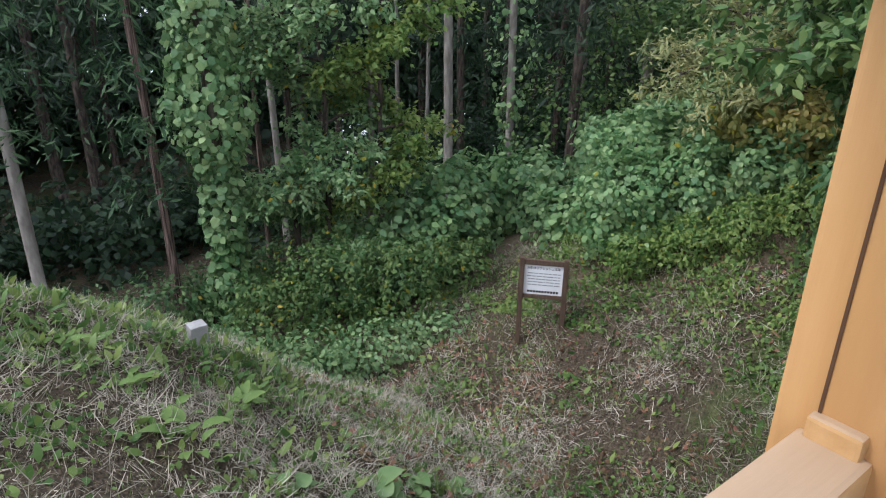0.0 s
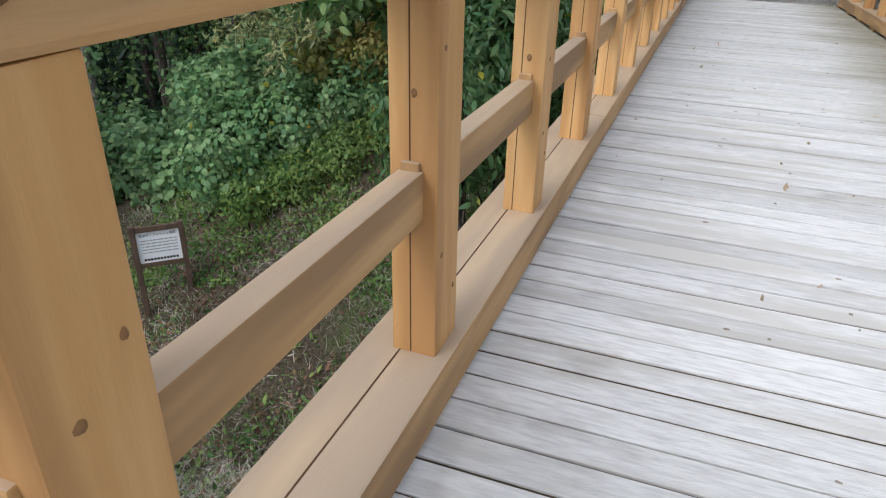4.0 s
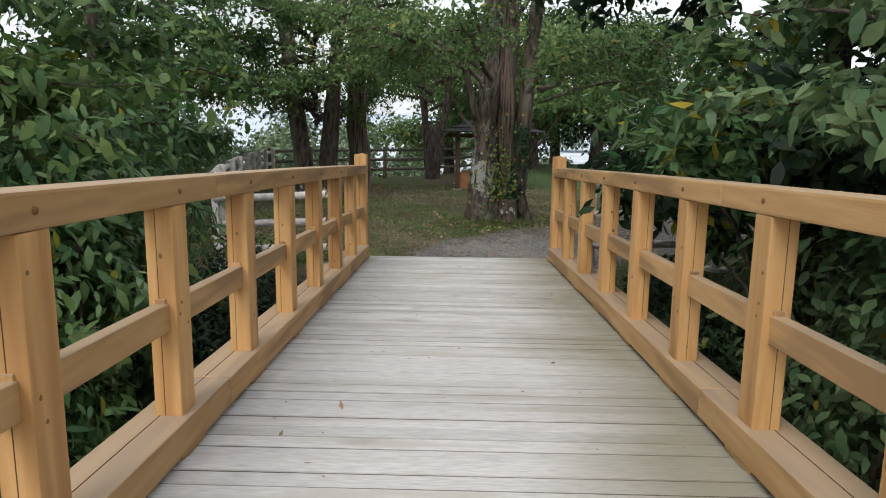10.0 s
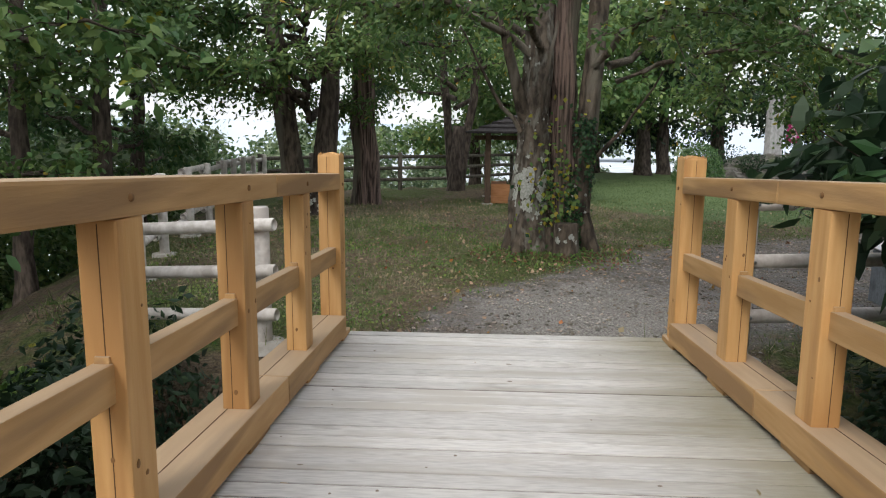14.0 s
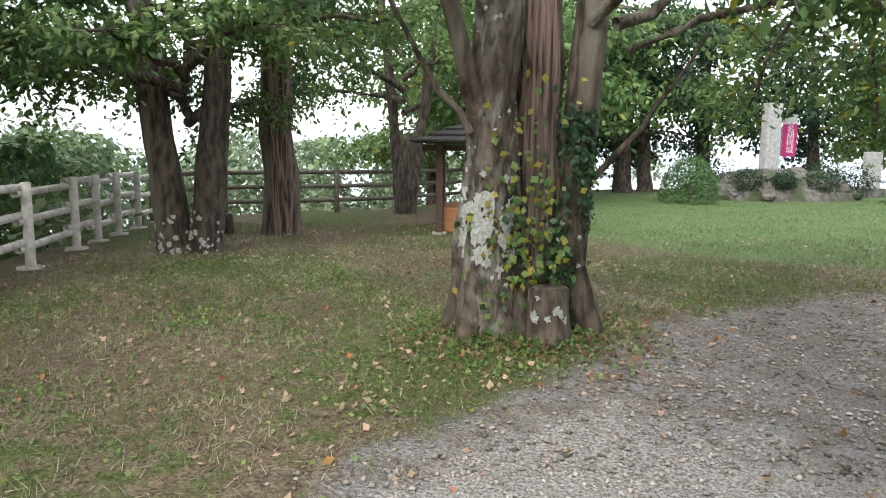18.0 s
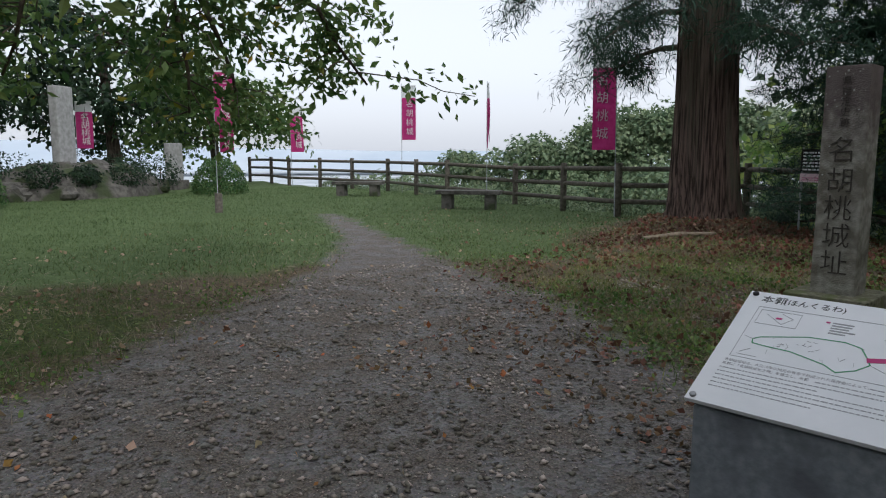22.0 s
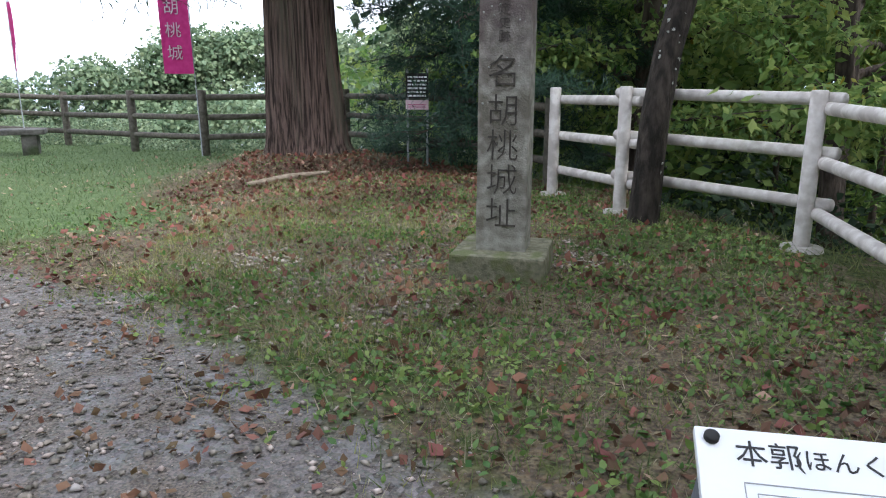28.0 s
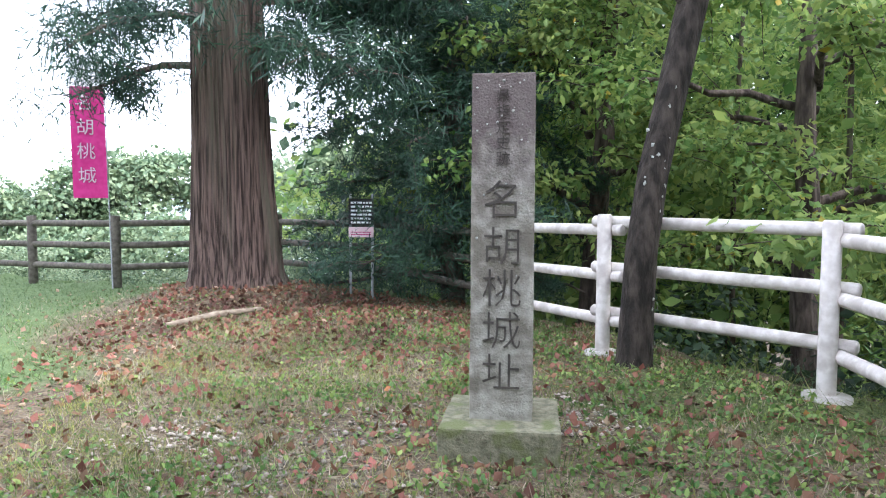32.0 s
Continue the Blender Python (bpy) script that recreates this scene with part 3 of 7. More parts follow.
def build_ground():
    fx = np.concatenate([-np.geomspace(2500, 8, 26), np.arange(-7, 34, 0.2), np.arange(34, 50, 1.0), np.geomspace(52, 2500, 24)])
    fy = np.concatenate([-np.geomspace(2500, 24, 24), np.arange(-23, 13, 0.2), np.arange(13, 40, 1.0), np.geomspace(42, 2500, 24)])
    gx, gy = np.meshgrid(fx, fy, indexing="ij")
    gz = height(gx, gy)
    nx, ny = gx.shape
    i = np.arange(nx * ny).reshape(nx, ny)
    faces = np.stack([i[:-1, :-1], i[1:, :-1], i[1:, 1:], i[:-1, 1:]], axis=-1).reshape(-1, 4)
    me = fast_mesh("ground", np.stack([gx, gy, gz], axis=-1).reshape(-1, 3), faces, True)
    d = edge_distance(gx, gy)
    inside = d < 0.3
    gravel = np.clip(0.5 + path_depth(gx, gy) * 0.9, 0, 1) * (gx > 13.0)
    lawn = lawn_amount(gx, gy) * inside
    grass = np.where(inside, 0.41 + 0.25 * np.sin(gx * 0.9 + 1) * np.sin(gy * 1.1), 0.5 + 0.25 * np.sin(gx * 1.3) * np.sin(gy * 1.1 + 0.7))
    grass -= 0.45 * np.exp(-((gx - 18.6) ** 2 + (gy + 13.0) ** 2) / 3.5)
    grass -= 0.16 * np.exp(-((gx - 17.4) ** 2 / 5 + (gy + 9.6) ** 2 / 7))
    humus = (d > 0.4) * (0.62 + 0.3 * np.sin(gx * 1.1 + 0.5 * gy) * np.sin(gy * 0.8))
    # weight of the painted haze, rising with distance
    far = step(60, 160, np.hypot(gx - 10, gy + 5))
    pale = gravel * np.exp(-((gx - 15.6) ** 2 / 2.2 + (gy + 1.9) ** 2 / 2.0)) * 0.9
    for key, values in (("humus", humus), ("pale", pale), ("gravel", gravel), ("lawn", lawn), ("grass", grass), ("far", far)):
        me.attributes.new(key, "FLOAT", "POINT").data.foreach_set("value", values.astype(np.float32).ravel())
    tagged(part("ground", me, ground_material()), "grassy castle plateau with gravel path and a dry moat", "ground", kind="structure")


build_ground()

# ---- bridge ----
POST_X = [1.88 + 0.983 * k - (0.02 if k == -1 else 0.0) for k in range(-4, 13)]
LEFT_Y, RIGHT_Y, DECK_END = 0.10, -2.27, 13.84
LEFT_SWING = Matrix.Translation((10.2, -0.005, 0)) @ pose(0, 0, 0, 0, 0, 0.25) @ Matrix.Translation((-10, 0, 0))
RIGHT_SWING = Matrix.Translation((10.2, -2.258, 0)) @ pose(0, 0, 0, 0, 0, 0.85) @ Matrix.Translation((-10, 2.27, 0))
SWING = Matrix.Translation((10.2, 0, 0)) @ pose(0, 0, 0, 0, 0, 0.4) @ Matrix.Translation((-10, 0, 0))


def deck_z(x):
    return 0.815 - 0.00094 * (x + 13.2) ** 2


def bend_box(x0, x1, y0, y1, low, high, bevel=0.008, cuts=12):
    """A beam along x that follows the deck's camber; low and high above the deck."""
    bm = box_mesh((x0, y0, low), (x1, y1, high), None, bevel)
    return bend(bm, x0, x1, cuts)


def bend(bm, x0, x1, cuts):
    for c in range(1, cuts):
        bmesh.ops.bisect_plane(bm, geom=bm.verts[:] + bm.edges[:] + bm.faces[:], plane_co=(x0 + (x1 - x0) * c / cuts, 0, 0), plane_no=(1, 0, 0))
    for v in bm.verts:
        v.co.z += deck_z(v.co.x)
    return bm


def build_bridge():
    rng = random.Random(4)
    bridge = thing("footbridge", "cambered wooden footbridge with grey deck boards and golden railings", "bridge")
    bridge.matrix_basis = SWING
    x = -3.0
    meshes = []
    for k in range(6):
        bm = box_mesh((0, -1.36, -0.04), (0.1105, 1.36, 0), None, 0.0025)
        for v in bm.verts:
            v.co.z += 0.002 * math.sin(v.co.y * 2 + k)
        me = bpy.data.meshes.new("deck_board")
        bm.to_mesh(me)
        bm.free()
        me.materials.append(DECK)
        meshes.append(me)
    while x < DECK_END:
        ob = new("deck_board", rng.choice(meshes))
        ob.parent = bridge
        ob.matrix_basis = pose(x, -1.085 + rng.uniform(-0.006, 0.006), deck_z(x) + rng.uniform(-0.0025, 0.0025), rng.uniform(-0.05, 0.05), math.degrees(0.00188 * (x + 13.2)), 0)
        x += 0.121
    for k in range(110):
        row = rng.randrange(27, 138)
        kx, ky = -3.0 + 0.121 * row + rng.uniform(0.025, 0.085), rng.uniform(-2.1, 0.0)
        rad = rng.uniform(0.0035, 0.008)
        me = tube([(0, 0, 0), (0, 0, 0.003)], [rad, rad * 0.8], 9, 0.3)
        for v in me.vertices:
            v.co.y *= 1.0 + 0.5 * (k % 4)
        part("knot", me, DECK_KNOT, bridge).matrix_basis = pose(kx, ky, deck_z(kx) + 0.0012, 0, math.degrees(0.00188 * (kx + 13.2)), rng.uniform(-12, 12))
    for y in (-0.25, -1.9):
        part("girder", bend_box(-3.0, 13.8, y - 0.1, y + 0.1, -0.5, -0.06, 0), UNDER, bridge)
    # one continuous dark sheet below the board tops, visible through every joint
    part("joint_backing", bend_box(-3.0, 13.88, -2.40, 0.24, -0.045, -0.0055, 0, 60), UNDER, bridge, "dark sheet just under the boards that shows in the joints")
    part("abutment", box_mesh((-3.25, -2.4, -1.2), (-2.95, 0.35, deck_z(-3) - 0.045), None, 0.02), CONCRETE, bridge)
    part("abutment", box_mesh((13.5, -2.4, -1.5), (13.86, 0.35, deck_z(14) - 0.06), None, 0.02), CONCRETE, bridge)
    for side, yi in ((1, LEFT_Y), (-1, RIGHT_Y)):
        yo = yi + side * 0.15
        lo, hi = min(yi, yo), max(yi, yo)
        railing = thing("railing", "golden stained timber railing with square posts along the bridge", "railing", group="bridge railings")
        railing.matrix_basis = LEFT_SWING if side > 0 else RIGHT_SWING
        # sill in lengths, on spacer blocks
        cuts = [POST_X[0] - 0.4, 0.4, 4.35, 8.3, 12.2, POST_X[-1]]
        for a, b in zip(cuts, cuts[1:]):
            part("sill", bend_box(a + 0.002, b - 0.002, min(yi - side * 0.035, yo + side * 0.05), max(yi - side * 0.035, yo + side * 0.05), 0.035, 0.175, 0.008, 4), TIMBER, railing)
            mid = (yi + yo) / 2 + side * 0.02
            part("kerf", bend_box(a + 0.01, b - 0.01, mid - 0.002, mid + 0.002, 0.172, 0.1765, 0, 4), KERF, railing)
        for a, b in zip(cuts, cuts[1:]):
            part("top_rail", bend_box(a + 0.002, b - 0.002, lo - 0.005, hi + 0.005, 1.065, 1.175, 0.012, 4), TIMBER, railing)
        for k, px in enumerate(POST_X):
            last = k == len(POST_X) - 1
            z0 = deck_z(px + 0.075)
            tall = 1.30 if last else 1.065
            w = 0.165 if last else 0.15
            far = yi + side * 0.115
            plo, phi = (lo, hi) if last else (min(yi, far), max(yi, far))
            bm = box_mesh((0, plo, 0.0 if last else 0.172), (w, phi, tall), None, 0.007)
            if last:
                top = [f for f in bm.faces if f.normal.z > 0.9 and f.calc_center_median().z > tall - 0.002]
                got = bmesh.ops.poke(bm, faces=top)
                for v in got["verts"]:
                    v.co.z += 0.022
            post = part("post", bm, POST_TIMBER, railing)
            post.matrix_basis = pose(px, 0, z0)
            kx = (plo + phi) / 2 + side * rng.uniform(-0.005, 0.025)
            part("kerf", box_mesh((-0.0012, kx - 0.0014, 0.18), (0.004, kx + 0.0014, tall - 0.01)), KERF, post)
            inner = yi - side * 0.0015
            for zk in (1.12,) if not last else (1.1, 0.12):
                part("bolt", tube([(0.075, inner - side * 0.001 * 4, zk), (0.075, inner - side * 0.010, zk)], [0.013, 0.011], 8), KNOT, post)
            part("spacer_block", box_mesh((-0.06, min(yi - side * 0.02, yo), 0.0), (0.21, max(yi - side * 0.02, yo), 0.037), None, 0.004), TIMBER, post)
            for j in range(4):
                zk, kk = rng.uniform(0.25, 1.0), rng.uniform(0.02, 0.13)
                r = rng.uniform(0.005, 0.011)
                if j < 3:
                    me = tube([(0, 0, 0), (0, -side * 0.0016, 0)], [r, r * 0.85], 9, 0.3)
                    at = pose(kk, yi - side * 0.0002, zk)
                else:
                    me = tube([(0, 0, 0), (-0.0016, 0, 0)], [r, r * 0.85], 9, 0.3)
                    at = pose(-0.0002, yi + side * 0.055, zk)
                for v in me.vertices:
                    v.co.z *= 1.0 + 0.5 * (j % 2)
                part("knot", me, KNOT, post).matrix_basis = at
            if not last:
                q = POST_X[k + 1]
                m0 = yi + side * 0.062
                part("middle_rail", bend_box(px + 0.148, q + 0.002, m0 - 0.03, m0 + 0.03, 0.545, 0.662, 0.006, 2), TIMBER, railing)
                part("tenon", bend_box(px - 0.012, px + 0.004, m0 - 0.022, m0 + 0.022, 0.555, 0.682, 0.004, 2), TIMBER, railing)


build_bridge()


# ---- fences ----
def white_fence(points, over=0.16, heights=(1.12, 0.72, 0.33), tall=1.22, group="pale log fences"):
    fence = thing("log_fence", "pale weathered log fence with three rails at the plateau edge", "fence", group=group)
    for i, (x, y) in enumerate(points):
        z = ground_z(x, y)
        p = part("post", log_mesh((x, y, z - 0.25), (x, y, z + tall), 0.062, 16), WHITE_LOG, fence)
        part("footing", tube([(x, y, z - 0.05), (x, y, z + 0.03), (x, y, z + 0.035)], [0.17, 0.16, 0.1], 14, 0.1), CONCRETE, p)
    for i, ((ax, ay), (bx, by)) in enumerate(zip(points, points[1:])):
        a, b = Vector((ax, ay, ground_z(ax, ay))), Vector((bx, by, ground_z(bx, by)))
        d = (b - a).normalized()
        nrm = Vector((-d.y, d.x, 0)) * 0.075
        for h in heights:
            lift = Vector((0, 0, h + (0.035 if i % 2 else -0.035)))
            r = part("rail", log_mesh(a - d * over + nrm + lift, b + d * over + nrm + lift, 0.05, 14), WHITE_LOG, fence)
            for q in (a, b):
                c = q + nrm * 1.55 + lift
                part("bolt", tube([c, c + nrm.normalized() * 0.012], [0.016, 0.014], 8), BOLT, r)
    return fence


def brown_fence(points, heights=(0.97, 0.64, 0.31), tall=1.09):
    fence = thing("brown_log_fence", "weathered brown log fence with three rails round the lawn", "fence", group="brown log fences")
    for x, y in points:
        z = ground_z(x, y)
        part("post", log_mesh((x, y, z - 0.2), (x, y, z + tall), 0.07), BROWN_LOG, fence)
    for (ax, ay), (bx, by) in zip(points, points[1:]):
        a, b = Vector((ax, ay, ground_z(ax, ay))), Vector((bx, by, ground_z(bx, by)))
        for h in heights:
            part("rail", log_mesh(a + Vector((0, 0, h)), b + Vector((0, 0, h)), 0.05, 10), BROWN_LOG, fence)


white_fence([(15.85, -12.38), (15.28, -11.17), (14.1, -9.8), (14.31, -7.81), (14.35, -6.1), (14.25, -4.4), (14.06, -2.72)])
white_fence([(14.3, 0.81), (14.6, 2.08)], heights=(0.98, 0.63, 0.29), tall=1.08)
white_fence([(14.72, 2.22), (16.4, 2.85), (18.0, 3.33), (19.7, 3.7), (21.4, 4.08), (23.1, 4.42), (24.0, 4.55), (24.9, 4.65), (25.9, 4.75), (26.9, 4.8)], heights=(0.98, 0.63, 0.29), tall=1.08)
brown_fence([(26.9, 4.9), (28.45, 3.95), (29.5, 1.6), (30.6, 0.2), (32.2, -0.9), (33.9, -1.8), (35.6, -2.5), (37.3, -3.2), (39.0, -3.9), (40.7, -4.8)])
brown_fence([(41.3, -21.6), (39.3, -21.2), (37.2, -20.4), (35.3, -20.3), (33.4, -20.1), (31.5, -19.9), (29.4, -18.9), (27.5, -18.0), (25.2, -17.9), (23.1, -16.6), (21.45, -15.85), (19.2, -16.7), (17.2, -15.2), (15.85, -13.1)])


# ---- trees ----
def curve_path(a, b, n=8, sag=0.0, jitter=0.06, rng=None):
    a, b = Vector(a), Vector(b)
    rng = rng or np.random.default_rng(2)
    L = (b - a).length
    out = []
    for i in range(n + 1):
        t = i / n
        p = a.lerp(b, t) + Vector((0, 0, sag * 4 * t * (1 - t)))
        if 0 < i < n:
            p += Vector(rng.normal(0, jitter * L * 0.25, 3))
        out.append(p)
    return out


def limb_on(tree, a, b, r0, r1, mat, rng, sag=0.2, twigs=10, spread=0.9, name="limb"):
    """A limb with side twigs. Returns the points from which leaves hang."""
    path = curve_path(a, b, 7, sag, 0.06, rng)
    radii = np.linspace(r0, r1, 8)
    limb = part(name, tube(path, radii, 8, 0.15, 0, rng), mat, tree)
    tips, vs, fs = [], [], []
    for i in range(twigs):
        t = rng.uniform(0.3, 1.0)
        p = path[min(int(t * 7), 6)].lerp(path[min(int(t * 7) + 1, 7)], (t * 7) % 1)
        w = Vector(rng.normal(0, 1, 3))
        w.z = w.z * 0.35 - 0.1
        q = p + w.normalized() * spread * rng.uniform(0.5, 1.1) + (Vector(b) - Vector(a)).normalized() * spread * 0.35
        tp = curve_path(p, q, 4, 0.05, 0.08, rng)
        tv, tf = tube_arrays(tp, np.linspace(max(r1 * 0.6, 0.008), 0.004, 5), 5, cap=False)
        fs += [tuple(k + len(vs) for k in f) for f in tf]
        vs += [tuple(v) for v in tv]
        tips += [tp[j].lerp(tp[j + 1], s) for j in range(1, 4) for s in (0, 0.25, 0.5, 0.75)] + [q]
    if vs:
        part("branchwork", fast_mesh("branchwork", vs, fs, True), mat, limb)["kind"] = "stuff"
    return tips


def leaves_at(tree, tips, per, size, mat, rng, spread=0.16, aspect=0.5, droop=0.6, kind="leaf", name="crown", label=""):
    c = np.repeat(np.array([tuple(p) for p in tips]), per, axis=0)
    off = rng.normal(0, spread, c.shape)
    mean = c.mean(axis=0)
    out = off * 2 + np.array([0, 0, 0.45]) + 0.06 * (c - mean)
    return part(name, leaf_cloud(name, c + off, out, size * rng.uniform(0.6, 1.25, len(c)), rng, aspect, droop, kind), mat, tree, label)


def broadleaf(label, base, trunks, limbs, per, leaf, mat, bark, seed, spread=0.2, twigs=10, twig_len=0.9, name="tree", yellow=0.0, kind="leaf", aspect=0.5, group="", barks=()):
    """trunks: (offset, top, r0, r1); limbs: (from, to, r0, r1) as places relative to the base."""
    rng = np.random.default_rng(seed)
    x, y = base
    z = ground_z(x, y)
    tree = thing(name, label, "tree", (x, y, z - 0.05), group=group)
    for k, (off, top, r0, r1) in enumerate(trunks):
        path = curve_path((*off, -0.15), top, 14, 0, 0.012, rng)
        radii = [r0 * (1 + 0.45 * math.exp(-i * 0.9)) * (1 - i / 14) + r1 * i / 14 for i in range(15)]
        part("trunk", tube(path, radii, 24, 0.3, 7, rng), barks[k] if barks else bark, tree)
    tips = []
    for a, b, r0, r1 in limbs:
        tips += limb_on(tree, a, b, r0, r1, bark, rng, 0.15, twigs, twig_len)
    if tips:
        ny = int(len(tips) * yellow)
        rng.shuffle(tips)
        leaves_at(tree, tips[ny:], per, leaf, mat, rng, spread, aspect, 0.6, kind)
        if ny:
            leaves_at(tree, tips[:ny], max(per // 2, 1), leaf, L_YELLOW, rng, spread, aspect, 0.6, kind, "yellow_leaves", "yellowing autumn leaves")
    return tree


def radial_limbs(rng, n, z0, z1, reach, rise, r0=0.05, centre=(0, 0), twist=0.0):
    out = []
    for i in range(n):
        a = 2 * math.pi * (i + rng.uniform(-0.3, 0.3)) / n * 2.4 + twist
        z = z0 + (z1 - z0) * i / max(n - 1, 1)
        k = reach * rng.uniform(0.7, 1.15)
        out.append(((centre[0], centre[1], z), (centre[0] + math.cos(a) * k, centre[1] + math.sin(a) * k, z + rise * rng.uniform(0.3, 1.2)), r0, 0.012))
    return out


def build_trees():
    rng = np.random.default_rng(11)
    # the old multi-stemmed tree beside the path
    limbs = [((-0.1, 0.3, 2.5), (-1.7, 2.4, 3.3), 0.05, 0.015), ((0, 0.3, 2.7), (1.6, 2.3, 3.6), 0.05, 0.015), ((-0.2, 0.2, 2.6), (-2.6, 0.7, 3.1), 0.05, 0.015), ((0, -0.5, 2.4), (-2.2, -1.4, 2.9), 0.05, 0.015),
             ((0.1, -0.7, 2.4), (0.8, -3.0, 3.3), 0.055, 0.015), ((0.2, -0.8, 2.8), (2.6, -4.0, 3.5), 0.06, 0.02), ((2.2, -3.4, 3.4), (4.0, -3.3, 1.9), 0.04, 0.012), ((2.4, -3.8, 3.45), (3.4, -5.3, 1.7), 0.05, 0.012), ((1.8, -3.0, 3.35), (2.1, -5.9, 1.9), 0.05, 0.012), ((2.6, -4.0, 3.5), (3.2, -4.6, 1.6), 0.04, 0.012),
             ((2.6, -4.0, 3.5), (3.6, -6.0, 3.3), 0.04, 0.012), ((0.6, -2.2, 3.2), (-0.6, -3.2, 3.0), 0.04, 0.012), ((0, 0.3, 3.2), (-1.6, 1.2, 4.4), 0.05, 0.015), ((0.1, -0.2, 3.6), (-1.8, -1.2, 4.6), 0.05, 0.015), ((0.1, 0, 3.8), (1.5, -1.6, 4.8), 0.05, 0.015),
             ((0, 0.4, 3.0), (-0.6, 2.9, 3.0), 0.06, 0.015), ((0.1, -0.8, 2.2), (-0.5, -2.6, 2.5), 0.04, 0.01)]
    broadleaf("old multi-stemmed cherry tree with lichen, ivy and yellowing leaves", (18.4, -1.75),
              [((-0.02, 0.30), (0.05, 0.12, 5.5), 0.235, 0.14), ((0.12, -0.10), (0.15, -0.12, 6.0), 0.21, 0.15), ((0.05, -0.27), (0.2, -0.75, 5.0), 0.165, 0.10)],
              limbs, 5, 0.11, L_CHERRY, BARK, 5, 0.09, 18, 0.95, "cherry_tree", 0.06, barks=(LICHEN_BARK, CEDAR_BARK, BARK))
    broadleaf("double-stemmed dark cherry tree with spreading leafy limbs", (22.9, 2.6), [((0, 0.2), (0.2, 0.85, 5), 0.23, 0.15), ((0.0, -0.2), (0.1, -0.65, 5), 0.22, 0.14)],
              radial_limbs(rng, 20, 1.9, 4.8, 3.3, 0.5, 0.08), 6, 0.12, L_CHERRY, DARK_BARK, 6, 0.12, 16, 1.1, "cherry_tree", 0.03, barks=(BARK, DARK_BARK))
    broadleaf("dark forked tree beside the far fence", (29.4, 0.0), [((0, 0), (0.1, -0.1, 1.9), 0.21, 0.17), ((0.1, 0.0), (0.4, 0.6, 5.5), 0.13, 0.09), ((0.1, -0.1), (0.5, -0.85, 5.5), 0.13, 0.09)],
              radial_limbs(rng, 11, 2.4, 5.0, 2.8, 0.6, 0.08), 5, 0.14, L_CHERRY, DARK_BARK, 7, 0.14, 13, 1.1, "cherry_tree", 0.02)
    broadleaf("slender straight cedar with fibrous bark", (25.25, 1.9), [((0, 0), (0.05, 0, 9), 0.27, 0.19)], radial_limbs(rng, 9, 2.6, 6, 1.3, 0.0, 0.04), 8, 0.14, L_FOREST, CEDAR_BARK, 8, 0.15, 8, 0.6, "cedar_tree", 0, "card", 0.3)
    z = ground_z(25.2, 2.9)
    tagged(part("tree_stump", tube([(25.2, 2.9, z - 0.1), (25.2, 2.9, z + 0.02), (25.2, 2.9, z + 0.3), (25.2, 2.9, z + 0.34)], [0.24, 0.2, 0.16, 0.13], 14, 0.2), BARK), "weathered grey stump in the grass", "stump")
    # trees at the back of the lawn
    for k, (x, y, r, hgt) in enumerate(((36.5, -4.2, 0.24, 8), (39.5, -7.6, 0.3, 9), (40.2, -8.6, 0.25, 9), (42.0, -11.5, 0.3, 9), (33.2, -2.6, 0.2, 7), (41.0, -15.5, 0.25, 8), (39.8, -19.0, 0.2, 5.5), (42.5, -6.0, 0.25, 9), (38.0, -0.5, 0.25, 9))):
        broadleaf("dark leafy tree at the back of the lawn", (x, y), [((0, 0), (0.3, 0.2, hgt * 0.7), r, r * 0.5)], radial_limbs(rng, 12, 1.5, hgt * 0.75, 3.0, 0.5, 0.07), 4, 0.24, L_DARK if k % 2 else L_CHERRY, DARK_BARK, 20 + k, 0.3, 11, 1.4, "tree", 0.02, "card", 0.6, "trees behind the lawn")
    # great cedar by the pillar
    rng2 = np.random.default_rng(31)
    tree = thing("great_cedar", "huge old cedar with furrowed red-brown bark on a leafy mound", "tree", (19.25, -14.35, ground_z(19.2, -14.35) - 0.1))
    zs = [-0.1, 0.05, 0.2, 0.45, 0.8, 1.3, 2.0, 2.8, 3.6, 5, 7, 10]
    rs = [0.76, 0.66, 0.60, 0.55, 0.51, 0.48, 0.455, 0.44, 0.42, 0.39, 0.34, 0.28]
    part("trunk", tube([(0.02 * z, 0.01 * z, z) for z in zs], rs, 168, 0.12, 43, rng2), CEDAR_BARK, tree)
    tips = []
    for i in range(20):
        a = i * 2.4
        z = 2.75 + 0.22 * i
        k = rng2.uniform(2.0, 3.2)
        tips += limb_on(tree, (0, 0, z), (math.cos(a) * k, math.sin(a) * k, z - 0.35 + rng2.uniform(-0.5, 0.3)), 0.07, 0.012, CEDAR_BARK, rng2, 0.2, 14, 0.8)
    leaves_at(tree, tips, 17, 0.18, L_PINE, rng2, 0.14, 0.085, 0.9, "card")
    # leaning tree beside the fence
    rng3 = np.random.default_rng(32)
    lean = thing("leaning_tree", "slender dark tree with lichen spots leaning over the log fence", "tree", (15.12, -10.78, ground_z(15.12, -10.78) - 0.05))
    pts = [(0.02, 0, -0.1), (0.0, 0, 0.1), (-0.02, 0, 0.5), (-0.04, 0.02, 1.0), (-0.12, 0.0, 1.6), (-0.26, -0.05, 2.2), (-0.4, -0.1, 2.8), (-0.58, -0.1, 3.6), (-0.8, -0.1, 4.6)]
    part("trunk", tube(pts, [0.18, 0.15, 0.135, 0.13, 0.125, 0.12, 0.118, 0.11, 0.09], 18, 0.16, 0, rng3), BLACK_BARK, lean)
